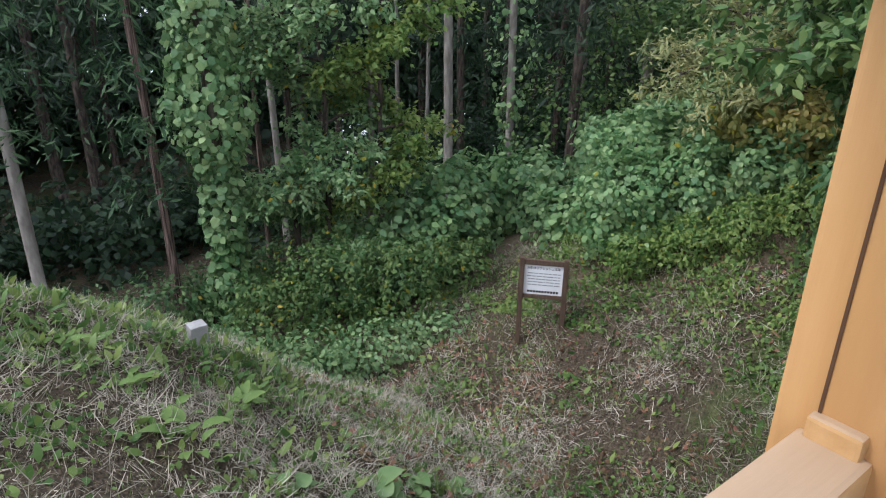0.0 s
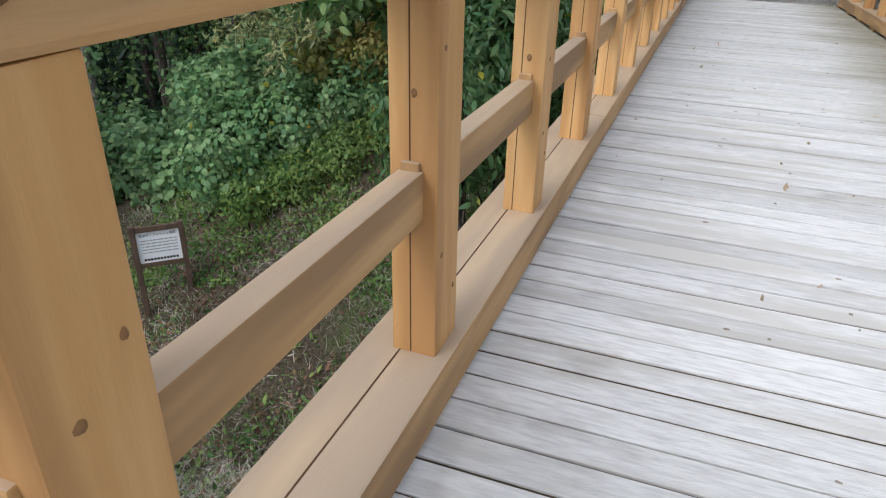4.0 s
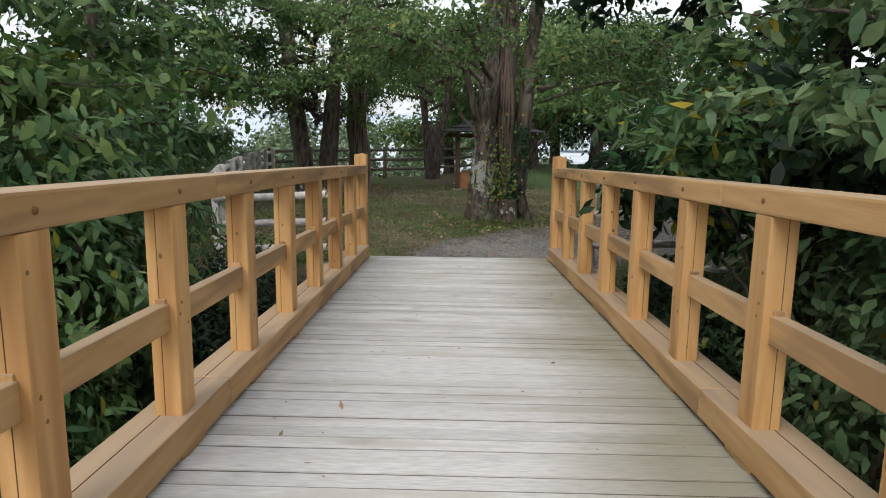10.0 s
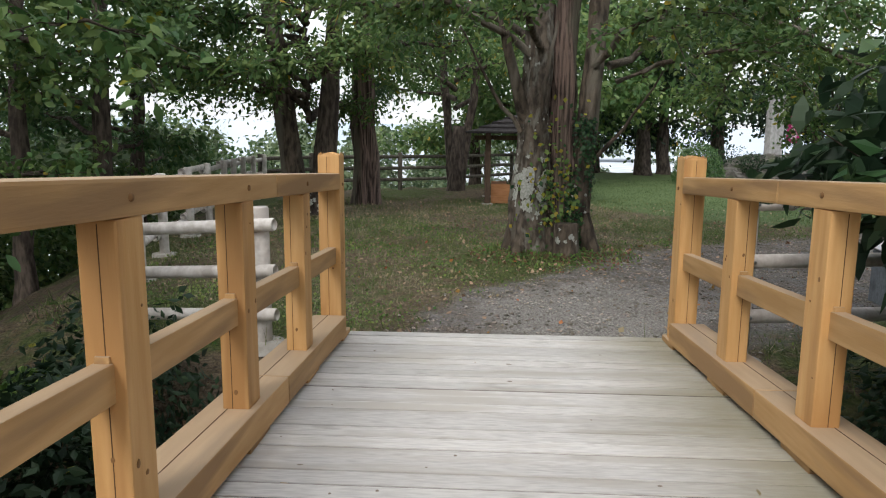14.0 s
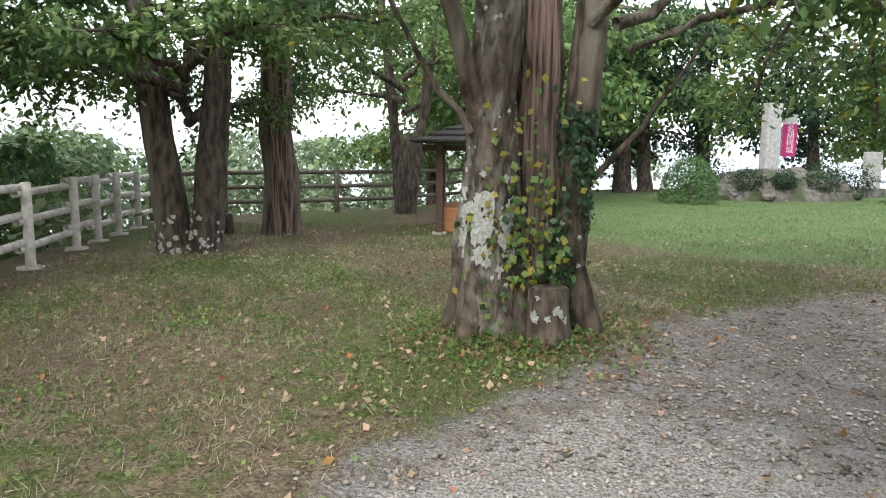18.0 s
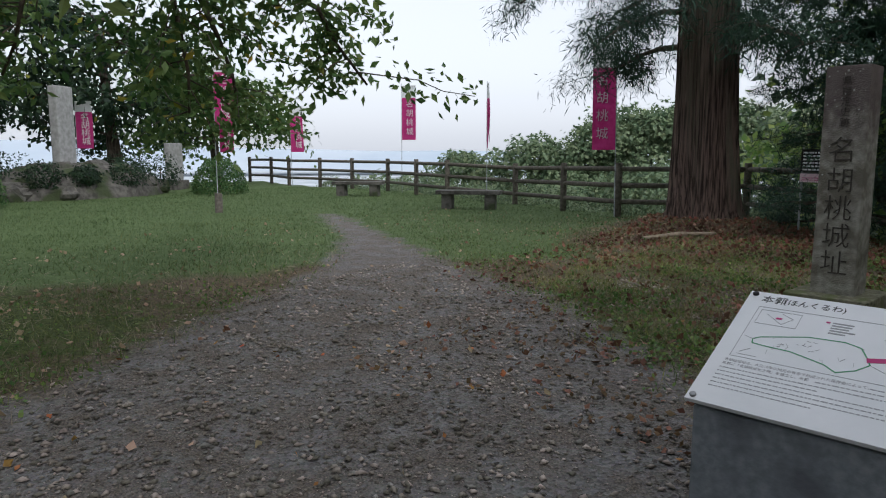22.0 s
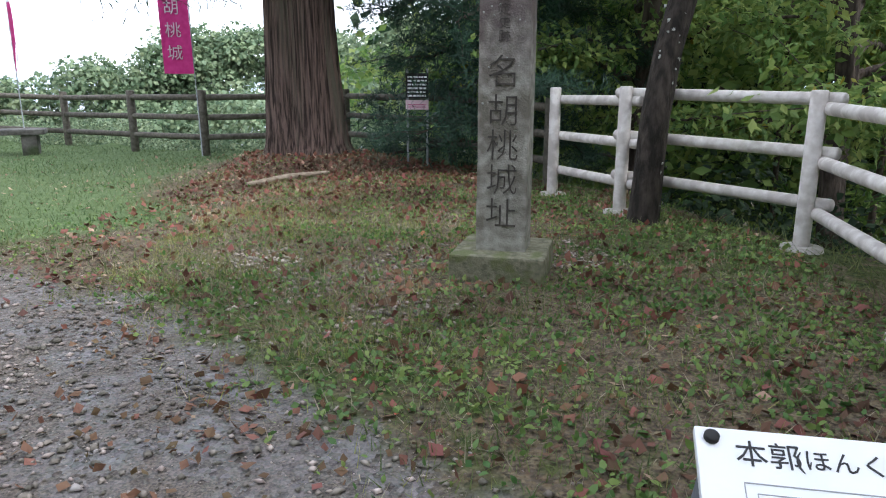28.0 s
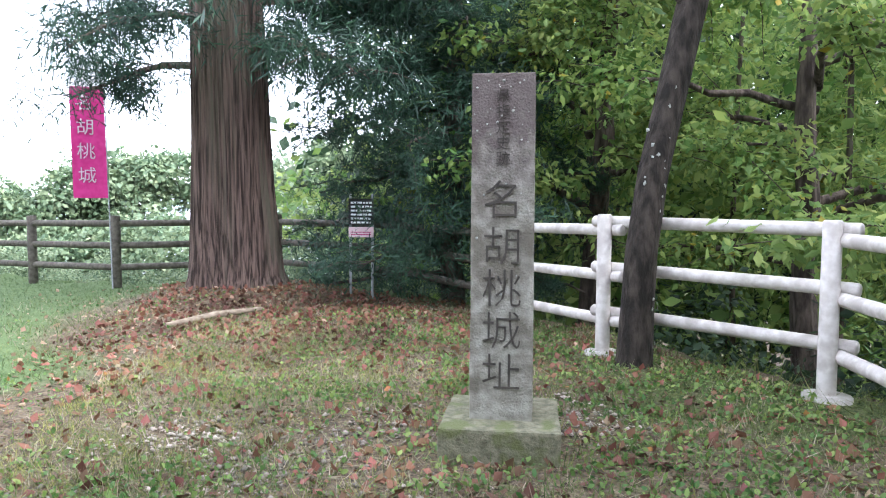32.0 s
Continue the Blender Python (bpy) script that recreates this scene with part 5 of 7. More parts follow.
# ---- far hills and tree belts ----
def tree_belt(name, label, points, count, size, mat, seed, tall=5.0, thick=5.0, per=420):
    """A belt of crowns along a line; each crown is a ragged dome of small leaf sprays."""
    rng = np.random.default_rng(seed)
    p = np.array(points, dtype=float)
    crowns = max(count // per, 8)
    i = rng.integers(0, len(p) - 1, crowns)
    t = rng.uniform(0, 1, (crowns, 1))
    c = p[i] + (p[i + 1] - p[i]) * t
    c[:, :2] += rng.normal(0, thick * 0.4, (crowns, 2))
    r = tall * rng.uniform(0.28, 0.62, crowns)
    c[:, 2] += rng.uniform(-0.9, 0.45, crowns) * tall
    pick = rng.integers(0, crowns, count)
    d = rng.normal(0, 1, (count, 3))
    d /= np.linalg.norm(d, axis=1, keepdims=True)
    d[:, 2] = np.where(d[:, 2] < -0.3, -d[:, 2], d[:, 2])
    lump = 1 + 0.28 * np.sin(d[:, 0] * 7 + pick) * np.sin(d[:, 1] * 6 + pick * 2) + 0.18 * np.sin(d[:, 2] * 11 + pick * 3)
    where = c[pick] + d * (r[pick] * lump * rng.uniform(0.55, 1.0, count) ** 0.4)[:, None] * np.array([1, 1, 0.9])
    me = leaf_cloud(name, where, d + rng.normal(0, 0.35, (count, 3)) + np.array([0, 0, 0.5]), size * rng.uniform(0.5, 1.3, count), rng, 0.7, 0.3, "card")
    return tagged(part(name, me, mat), label, "trees", kind="stuff")


tree_belt("tree_belt", "haze-pale trees on the slope beyond the far fence", [(24, 15, -.4), (30, 12, -.4), (37, 9, -.3), (44, 5, 0), (52, 0, 0), (58, -10, 0)], 56000, 0.26, L_HILL, 81, 3.0, 5)
tree_belt("tree_belt", "leafy trees below the pale fence", [(16, 12, -1), (20, 10, -0.5), (25, 10, -0.5), (30, 9, -1)], 44000, 0.15, L_CHERRY, 82, 3.2, 3)
# leaf cards that fill the wood, its shade painted in their colour
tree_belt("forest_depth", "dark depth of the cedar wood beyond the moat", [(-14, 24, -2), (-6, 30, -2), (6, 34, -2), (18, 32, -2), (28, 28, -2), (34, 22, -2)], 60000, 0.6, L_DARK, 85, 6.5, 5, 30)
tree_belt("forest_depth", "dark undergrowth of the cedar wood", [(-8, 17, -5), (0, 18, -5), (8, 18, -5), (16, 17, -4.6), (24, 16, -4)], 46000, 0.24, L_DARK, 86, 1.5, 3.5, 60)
tree_belt("hillside_wood", "wooded hill that falls to the valley beyond the lawn fence", [(59, -44, -5.5), (53.7, -51.4, -2.6), (47.4, -55.6, -0.4), (42.7, -58.2, 0.7), (38.7, -60.0, 2.0), (31.5, -62.4, 2.8), (24.1, -63.9, 3.4), (15.5, -64.5, 3.8), (4.7, -63.6, 4.2)], 90000, 0.40, L_HILL, 83, 4.0, 4)
tree_belt("hillside_wood", "lower flank of the wooded hill", [(56, -40, -6.5), (48, -46, -5.0), (40, -50, -3.2), (32, -52, -2.0), (24, -53, -1.2), (15, -54, -0.6)], 60000, 0.34, L_HILL, 91, 3.6, 5)
tree_belt("hillside_wood", "tree tops on the slope below the lawn fence", [(17, -22, -2.5), (24, -24, -3.0), (31, -27, -4), (40, -30, -5.5), (50, -31, -6)], 90000, 0.15, L_HILL, 84, 2.4, 3)
tree_belt("hillside_wood", "low trees just below the lawn fence", [(14.5, -17.2, -0.5), (19, -18.4, -0.4), (23, -19.0, -0.4), (27.5, -20.2, -0.4), (32, -21.9, -0.4), (38, -23.0, -0.5)], 95000, 0.055, L_HILL, 90, 0.95, 1.0)
tree_belt("hillside_wood", "trees on the slope behind the great cedar", [(10, -26, 0), (15, -27, 0), (19, -27, -0.5)], 18000, 0.29, L_BAMBOO, 87, 3.6, 3)

tree_belt("bamboo_grove", "bright bamboo thicket behind the log fence", [(0, -14, 2), (5, -16, 2.5), (10, -17.5, 3), (16.2, -18.5, 3)], 48000, 0.2, L_BAMBOO, 88, 5.5, 2.5, 80)
tree_belt("bamboo_grove", "dark wood behind the bamboo", [(-6, -16, 2), (2, -22, 3), (10, -24, 3), (16, -24, 3)], 40000, 0.4, L_DARK, 89, 6.5, 2.5, 40)


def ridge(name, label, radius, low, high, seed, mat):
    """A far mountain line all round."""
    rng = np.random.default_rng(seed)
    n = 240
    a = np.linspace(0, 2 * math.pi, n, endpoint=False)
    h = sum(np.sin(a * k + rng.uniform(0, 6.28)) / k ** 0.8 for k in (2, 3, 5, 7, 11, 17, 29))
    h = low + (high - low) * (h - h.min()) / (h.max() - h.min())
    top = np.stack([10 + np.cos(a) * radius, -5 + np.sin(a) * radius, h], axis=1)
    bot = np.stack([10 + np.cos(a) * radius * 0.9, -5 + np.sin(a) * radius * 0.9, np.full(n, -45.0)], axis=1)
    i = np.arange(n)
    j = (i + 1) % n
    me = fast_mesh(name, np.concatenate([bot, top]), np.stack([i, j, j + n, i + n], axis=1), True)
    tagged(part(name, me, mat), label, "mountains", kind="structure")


# the ridge's pale blue base colour stands for the haze in front of it
ridge("backdrop", "pale hazy mountains beyond the valley", 1900, 0, 48, 3, material("haze_tinted_mountain", (0.42, 0.50, 0.58), (0.52, 0.58, 0.64), scale=0.004, bump=0))


# ---- stone pillar and information board ----
def glyphs(text, size, depth, mat, parent, m, name="writing", align="CENTER", label="", thin=0.0):
    cu = bpy.data.curves.new(name, "FONT")
    cu.body, cu.size, cu.extrude, cu.align_x, cu.align_y, cu.resolution_u = text, size, depth, align, "CENTER", 2
    cu.offset = -thin
    tmp = new("text_source", cu)
    me = bpy.data.meshes.new_from_object(tmp.evaluated_get(bpy.context.evaluated_depsgraph_get()))
    bpy.data.objects.remove(tmp)
    bpy.data.curves.remove(cu)
    me.materials.clear()
    ob = part(name, me, mat, parent, label)
    ob.matrix_basis = m
    return ob


def build_pillar():
    z = ground_z(16.45, -8.95)
    pillar = thing("stone_pillar", "tall weathered stone pillar carved with large characters on a mossy plinth", "monument", (16.42, -8.93, z - 0.02), rz=180 - 9.5)
    bm = box_mesh((-0.31, -0.32, -0.1), (0.31, 0.32, 0.2), None, 0.018)
    bmesh.ops.subdivide_edges(bm, edges=bm.edges[:], cuts=3, use_grid_fill=True)
    for v in bm.verts:
        v.co += Vector((noise.noise(v.co * 7), noise.noise(v.co * 7 + Vector((9, 0, 0))), 0.6 * noise.noise(v.co * 5))) * 0.008
    part("plinth", bm, MOSSY, pillar, "mossy stone plinth")
    bm = box_mesh((-0.165, -0.14, 0.18), (0.165, 0.14, 2.0), None, 0.008)
    bmesh.ops.subdivide_edges(bm, edges=bm.edges[:], cuts=5, use_grid_fill=True)
    for v in bm.verts:
        k = 1 - 0.012 * v.co.z
        v.co.x, v.co.y = v.co.x * k, v.co.y * k
        v.co += Vector((noise.noise(v.co * 9), noise.noise(v.co * 9 + Vector((5, 0, 0))), 0)) * 0.004
    part("shaft", bm, STONE, pillar)
    face = lambda zc: pose(0, -0.1425, zc, 90, 0, 0)
    # glyphs stand slightly proud; their dark colour gives the cuts' shade
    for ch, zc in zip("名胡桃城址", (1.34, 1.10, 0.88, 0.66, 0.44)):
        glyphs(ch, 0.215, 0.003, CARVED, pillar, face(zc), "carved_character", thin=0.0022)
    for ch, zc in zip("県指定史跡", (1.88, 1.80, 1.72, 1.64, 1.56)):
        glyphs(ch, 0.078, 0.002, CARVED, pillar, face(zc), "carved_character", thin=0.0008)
    rr = random.Random(12)
    for k in range(34):
        r = rr.uniform(0.003, 0.009)
        px, pz = rr.uniform(-0.15, 0.15), 1.96 - 1.2 * rr.random() ** 2
        part("lichen", tube([(px, -0.139, pz), (px, -0.1435, pz)], [r, r * 0.7], 7, 0.3), LICHEN, pillar)


def build_board():
    board = thing("information_board", "slanted white information board with a castle map on a grey plinth", "board", (15.86, -5.2, 0), rz=-6.5)
    # board plane: top edge at the back, lower edge towards the path
    W, H = 0.615, 0.595
    tilt = 28.0
    top = Vector((0, 0, 0.80))
    m = Matrix.Translation(top) @ pose(0, 0, 0, tilt, 0, 180) 
    part("plinth", box_mesh((-0.29, 0.03, -0.05), (0.29, 0.50, 0.50), None, 0.012), PLINTH, board, "blue-grey stone plinth")
    bm = box_mesh((-0.29, -H + 0.02, -0.2), (0.29, -0.01, -0.012), None, 0.008)
    bmesh.ops.transform(bm, matrix=m, verts=bm.verts[:])
    part("plinth_head", bm, PLINTH, board)
    panel = part("panel", box_mesh((-W / 2, -H, -0.01), (W / 2, 0, 0.006), None, 0.002), BOARD, board, "white printed panel")
    panel.matrix_basis = m

    def bar(x0, y0, x1, y1, w, mat=INK, name="line"):
        a, b = Vector((x0, y0, 0)), Vector((x1, y1, 0))
        d = (b - a)
        ang = math.degrees(math.atan2(d.y, d.x))
        ob = part(name, box_mesh((0, -w / 2, 0.0062), (d.length, w / 2, 0.0072)), mat, panel)
        ob.matrix_basis = pose(x0, y0, 0, 0, 0, ang)

    glyphs("本郭", 0.044, 0.0004, INK, panel, pose(-0.257, -0.042, 0.0068), "writing", "LEFT")
    glyphs("(ほんくるわ)", 0.036, 0.0004, INK, panel, pose(-0.18, -0.043, 0.0068), "writing", "LEFT")
    glyphs("名胡桃城址は、大正12年に地元の有志で結成された保存会によって、", 0.0142, 0.0003, GREY_INK, panel, pose(-0.258, -0.383, 0.0066), "writing", "LEFT")
    glyphs("本郭に「名胡桃城址之碑」を建立し、本郭", 0.0142, 0.0003, GREY_INK, panel, pose(-0.258, -0.4015, 0.0066), "writing", "LEFT")
    for sx in (-1, 1):
        for yy in (-0.018, -H + 0.02):
            s = part("screw", tube([(sx * (W / 2 - 0.022), yy, 0.004), (sx * (W / 2 - 0.022), yy, 0.012), (sx * (W / 2 - 0.022), yy, 0.014)], [0.011, 0.011, 0.007], 14), SIGN_BLACK if yy > -0.1 else BOLT, panel)
    for q in ((-0.25, -0.085, 0.25, -0.085), (0.25, -0.085, 0.25, -0.36), (0.25, -0.36, -0.25, -0.36), (-0.25, -0.36, -0.25, -0.085)):
        bar(*q, 0.0014, GREY_INK)
    outline = [(-0.21, -0.26), (-0.19, -0.245), (-0.05, -0.205), (0.06, -0.20), (0.11, -0.215), (0.135, -0.255), (0.15, -0.285), (0.12, -0.32), (0.07, -0.345), (0.03, -0.32), (-0.08, -0.29), (-0.17, -0.285), (-0.205, -0.28), (-0.21, -0.26)]
    for a, b in zip(outline, outline[1:]):
        bar(*a, *b, 0.004, GREEN_INK, "map_outline")
    part("map_bridge", box_mesh((0.135, -0.275, 0.0062), (0.225, -0.255, 0.0074)), PINK_INK, panel).matrix_basis = pose(-0.0587, -0.0415, 0, 0, 0, 14)
    for q in ((-0.235, -0.10, -0.10, -0.10), (-0.10, -0.10, -0.10, -0.175), (-0.10, -0.175, -0.235, -0.175), (-0.235, -0.175, -0.235, -0.10), (-0.21, -0.12, -0.15, -0.165), (-0.15, -0.165, -0.12, -0.13), (-0.12, -0.13, -0.16, -0.11)):
        bar(*q, 0.0012, GREY_INK)
    part("map_mark", box_mesh((-0.175, -0.14, 0.0062), (-0.155, -0.132, 0.0074)), PINK_INK, panel)
    part("map_mark", box_mesh((-0.02, -0.119, 0.0062), (-0.008, -0.112, 0.0074)), PINK_INK, panel)
    for a, b in (((0.19, -0.20), (0.16, -0.16)), ((0.16, -0.16), (0.185, -0.125)), ((0.185, -0.125), (0.23, -0.19)), ((-0.235, -0.345), (-0.17, -0.345)), ((-0.23, -0.335), (-0.20, -0.31)), ((0.15, -0.285), (0.20, -0.31)), ((-0.21, -0.26), (-0.24, -0.25))):
        bar(*a, *b, 0.001, GREY_INK)
    rr = random.Random(9)
    for k in range(5):
        bar(0.0, -0.115 - 0.013 * k, 0.05 + rr.uniform(0, 0.03), -0.115 - 0.013 * k, 0.006, GREY_INK, "caption")
    for k in range(24):
        x, y = rr.uniform(-0.15, 0.12), rr.uniform(-0.31, -0.22)
        bar(x, y, x + rr.uniform(-0.015, 0.015), y + rr.uniform(-0.02, 0.02), 0.001, GREY_INK)
    for row in range(8):
        x = (0.175, 0.03)[row] if row < 2 else -0.26
        y = -0.385 - row * 0.0185
        end = 0.26 if row not in (3, 7) else 0.05
        while x < end:
            w = rr.uniform(0.005, 0.02)
            bar(x, y, min(x + w, end), y, 0.0034, GREY_INK, "text_bar")
            x += w + 0.004


build_pillar()
build_board()


# ---- flags, small sign, moat sign, benches ----
def flag(x, y, z0, z1, facing, lean=0.0, wide=0.45, chars="名胡桃城", top_white=0.22):
    g = ground_z(x, y)
    f = thing("banner_flag", "magenta and white vertical banner on a slim pole by the fence", "flag", (x, y, g), group="banner flags", rz=facing)
    part("pole", tube([(0, 0, -0.1), (lean * 0.5, 0, z1 * 0.5), (lean, 0, z1 + 0.08)], [0.011, 0.009, 0.008], 8), STEEL, f)
    part("cross_arm", tube([(lean, 0, z1), (lean - wide, 0, z1 + 0.01)], [0.007, 0.007], 6), POLE, f)
    for nm, a, b, mat in (("cloth", z0, z1 - (z1 - z0) * top_white, FLAG_PINK), ("white_band", z1 - (z1 - z0) * top_white, z1, FLAG_WHITE)):
        n = 10
        vs, fs = [], []
        for i in range(n + 1):
            for j in range(7):
                zz = a + (b - a) * i / n
                xx = lean * zz / z1 - 0.01 - wide * j / 6
                vs.append((xx, 0.03 * math.sin(zz * 3 + j * 0.7) * j / 6, zz))
        for i in range(n):
            for j in range(6):
                q = i * 7 + j
                fs.append((q, q + 1, q + 8, q + 7))
        part(nm, fast_mesh(nm, vs, fs, True), mat, f)
    step_z = (z1 - z0) * (1 - top_white) / (len(chars) + 0.6)
    for k, ch in enumerate(chars):
        zz = z1 - (z1 - z0) * top_white - step_z * (k + 0.7)
        for yy, rot in ((-0.032, 0), (0.032, 180)):
            glyphs(ch, wide * 0.55, 0.001, FLAG_WHITE, f, pose(lean * zz / z1 - wide * 0.6, yy, zz, 90, 0, rot), "writing")
    return f


flag(30.6, -19.6, 1.7, 3.4, 30)
flag(25.4, -16.9, 1.4, 2.95, 310, 0.16)
flag(21.45, -15.7, 1.35, 3.4, 206, -0.05)
flag(28.75, -11.45, 1.9, 3.3, 40, 0.0, 0.4)
flag(37.6, -17.6, 1.3, 2.9, 40, 0.0, 0.5)
flag(36.4, -19.9, 1.3, 3.0, 70, 0.05, 0.5)
flag(39.0, -13.2, 1.4, 2.9, 50, 0.0, 0.5)
z = ground_z(28.7, -11.35)
tagged(part("pole_socket", tube([(28.62, -11.38, z - 0.1), (28.62, -11.38, z + 0.42)], [0.085, 0.08], 12, 0.08), BROWN_LOG), "short dark wooden post beside the flag pole", "post")


def build_small_sign():
    x, y = 17.62, -14.1
    g = ground_z(x, y)
    s = thing("notice_sign", "small black notice on two thin steel posts with a pink strip", "sign", (x, y, g), rz=180 - 4)
    for dx in (-0.14, 0.14):
        part("post", tube([(dx, 0.02, -0.2), (dx, 0.02, 1.42 - g)], [0.017, 0.017], 8), STEEL, s)
    part("panel", box_mesh((-0.16, -0.012, 1.03 - g), (0.16, 0.0, 1.36 - g), None, 0.002), SIGN_BLACK, s)
    part("pink_strip", box_mesh((-0.16, -0.012, 0.87 - g), (0.16, 0.0, 1.0 - g), None, 0.002), material("pale_pink_panel", (0.70, 0.5, 0.55), (0.76, 0.6, 0.64), bump=0), s)
    rr = random.Random(2)
    for k in range(6):
        x0 = -0.13
        while x0 < 0.12:
            w = rr.uniform(0.02, 0.07)
            part("text_bar", box_mesh((x0, -0.0145, 1.32 - g - 0.05 * k - 0.024), (min(x0 + w, 0.14), -0.0135, 1.32 - g - 0.05 * k)), BOARD, s)
            x0 += w + 0.012
    for k in range(2):
        part("text_bar", box_mesh((-0.13, -0.0145, 0.93 - g - 0.03 * k), (0.13, -0.0135, 0.94 - g - 0.03 * k)), PINK_INK, s)


def build_moat_sign():
    x, y = 7.76, 6.59
    g = ground_z(x, y)
    s = thing("wooden_notice_board", "white notice board between two brown timber posts on the moat bank", "sign", (x, y, g), rz=132)
    for dx in (-0.42, 0.42):
        part("post", box_mesh((dx - 0.05, -0.05, -0.4), (dx + 0.05, 0.05, 1.45), None, 0.01), BROWN_WOOD, s)
    part("cross_bar", box_mesh((-0.37, -0.03, 1.33), (0.37, 0.03, 1.42), None, 0.008), BROWN_WOOD, s)
    part("cross_bar", box_mesh((-0.37, -0.03, 0.72), (0.37, 0.03, 0.79), None, 0.008), BROWN_WOOD, s)
    part("panel", box_mesh((-0.37, -0.02, 0.79), (0.37, 0.0, 1.33), None, 0.002), BOARD, s)
    rr = random.Random(3)
    glyphs("保安林リフレッシュ事業", 0.058, 0.0006, INK, s, pose(0, 0.003, 1.265, 90, 0, 180), "writing")
    for k in range(5):
        x0 = -0.32
        while x0 < 0.3:
            w = rr.uniform(0.03, 0.12)
            part("text_bar", box_mesh((x0, 0.0015, 1.165 - 0.052 * k), (min(x0 + w, 0.32), 0.003, 1.183 - 0.052 * k)), GREY_INK, s)
            x0 += w + 0.012
    for x0 in np.arange(-0.3, 0.3, 0.055):
        part("text_bar", box_mesh((x0, 0.0015, 0.825), (x0 + 0.042, 0.003, 0.862)), INK, s)
    s.scale = (0.8, 0.8, 0.93)


def bench(x, y, rz):
    g = ground_z(x, y)
    b = thing("stone_bench", "dark stone bench slab on block legs on the lawn", "bench", (x, y, g), group="stone benches", rz=rz)
    part("seat", box_mesh((-0.75, -0.25, 0.34), (0.75, 0.25, 0.43), None, 0.012), ROCK, b)
    for dx in (-0.5, 0.5):
        part("leg", box_mesh((dx - 0.12, -0.2, -0.05), (dx + 0.12, 0.2, 0.34), None, 0.012), ROCK, b)


def build_pavilion():
    cx, cy = 26.55, -1.92
    g = ground_z(cx, cy)
    p = thing("pavilion", "small open pavilion with a dark hipped shingle roof", "pavilion", (cx, cy, g))
    for dx in (-1.05, 1.05):
        for dy in (-0.98, 0.98):
            part("post", box_mesh((dx - 0.065, dy - 0.065, -0.2), (dx + 0.065, dy + 0.065, 1.66), None, 0.01), BROWN_WOOD, p)
            part("footing", box_mesh((dx - 0.13, dy - 0.13, -0.15), (dx + 0.13, dy + 0.13, 0.03), None, 0.015), CONCRETE, p)
    # four courses of shingles, each lapping the one below
    for c in range(5):
        a, b = c / 5, (c + 1) / 5 + 0.03
        bm = bmesh.new()
        rings = []
        for t, lift in ((a, 0.0), (a, 0.035), (b, 0.02)):
            k = 1 - t
            z = 1.62 + 0.56 * t + lift + (0.035 if t == a else 0)
            rings.append([bm.verts.new((sx * 1.5 * k, sy * 1.5 * k, z)) for sx, sy in ((-1, -1), (1, -1), (1, 1), (-1, 1))])
        for r0, r1 in zip(rings, rings[1:]):
            for q in range(4):
                bm.faces.new((r0[q], r0[(q + 1) % 4], r1[(q + 1) % 4], r1[q]))
        if c == 0:
            bm.faces.new(rings[0][::-1])
        part("roof_course", bm, ROOF, p, "dark shingle course")
    part("roof_cap", box_mesh((-0.14, -0.14, 2.13), (0.14, 0.14, 2.27), None, 0.02), ROOF, p)
    for dy in (-0.98, 0.98):
        part("beam", box_mesh((-1.35, dy - 0.05, 1.52), (1.35, dy + 0.05, 1.63), None, 0.006), BROWN_WOOD, p)
    for dx in (-1.05, 1.05):
        part("beam", box_mesh((dx - 0.045, -1.3, 1.50), (dx + 0.045, 1.3, 1.60), None, 0.006), BROWN_WOOD, p)
    part("back_panel", box_mesh((-0.95, 0.46, 0.02), (-0.90, 0.90, 0.47), None, 0.006), ORANGE_WOOD, p, "orange-brown wooden panel")
    part("bench_seat", box_mesh((-0.9, 0.5, 0.38), (0.9, 0.88, 0.43), None, 0.008), ORANGE_WOOD, p, "orange-brown bench seat")
    part("bench_seat", box_mesh((-0.9, -0.9, 0.38), (0.9, -0.5, 0.43), None, 0.008), ORANGE_WOOD, p, "orange-brown bench seat")
    for dx in (-0.75, 0.75):
        for dy in (-0.7, 0.7):
            part("bench_leg", box_mesh((dx - 0.05, dy - 0.14, -0.05), (dx + 0.05, dy + 0.14, 0.38), None, 0.006), BROWN_WOOD, p)


def round_bush(x, y, r, h, seed):
    rng = np.random.default_rng(seed)
    g = ground_z(x, y)
    b = thing("clipped_bush", "round clipped green bush on the lawn", "bush", (x, y, g), group="clipped bushes")
    n = 5000
    d = rng.normal(0, 1, (n, 3))
    d /= np.linalg.norm(d, axis=1, keepdims=True)
    d[:, 2] = np.abs(d[:, 2]) * 1.0
    c = d * np.array([r, r, h]) * rng.uniform(0.86, 1.02, (n, 1)) + np.array([0, 0, 0.05])
    part("foliage", leaf_cloud("foliage", c, d, 0.075 * rng.uniform(0.6, 1.3, n), rng, 0.6, 0.0, "card"), L_BUSH, b)
    part("trunk", tube([(0, 0, -0.05), (0, 0, h * 0.5)], [0.09, 0.05], 8), DARK_BARK, b)


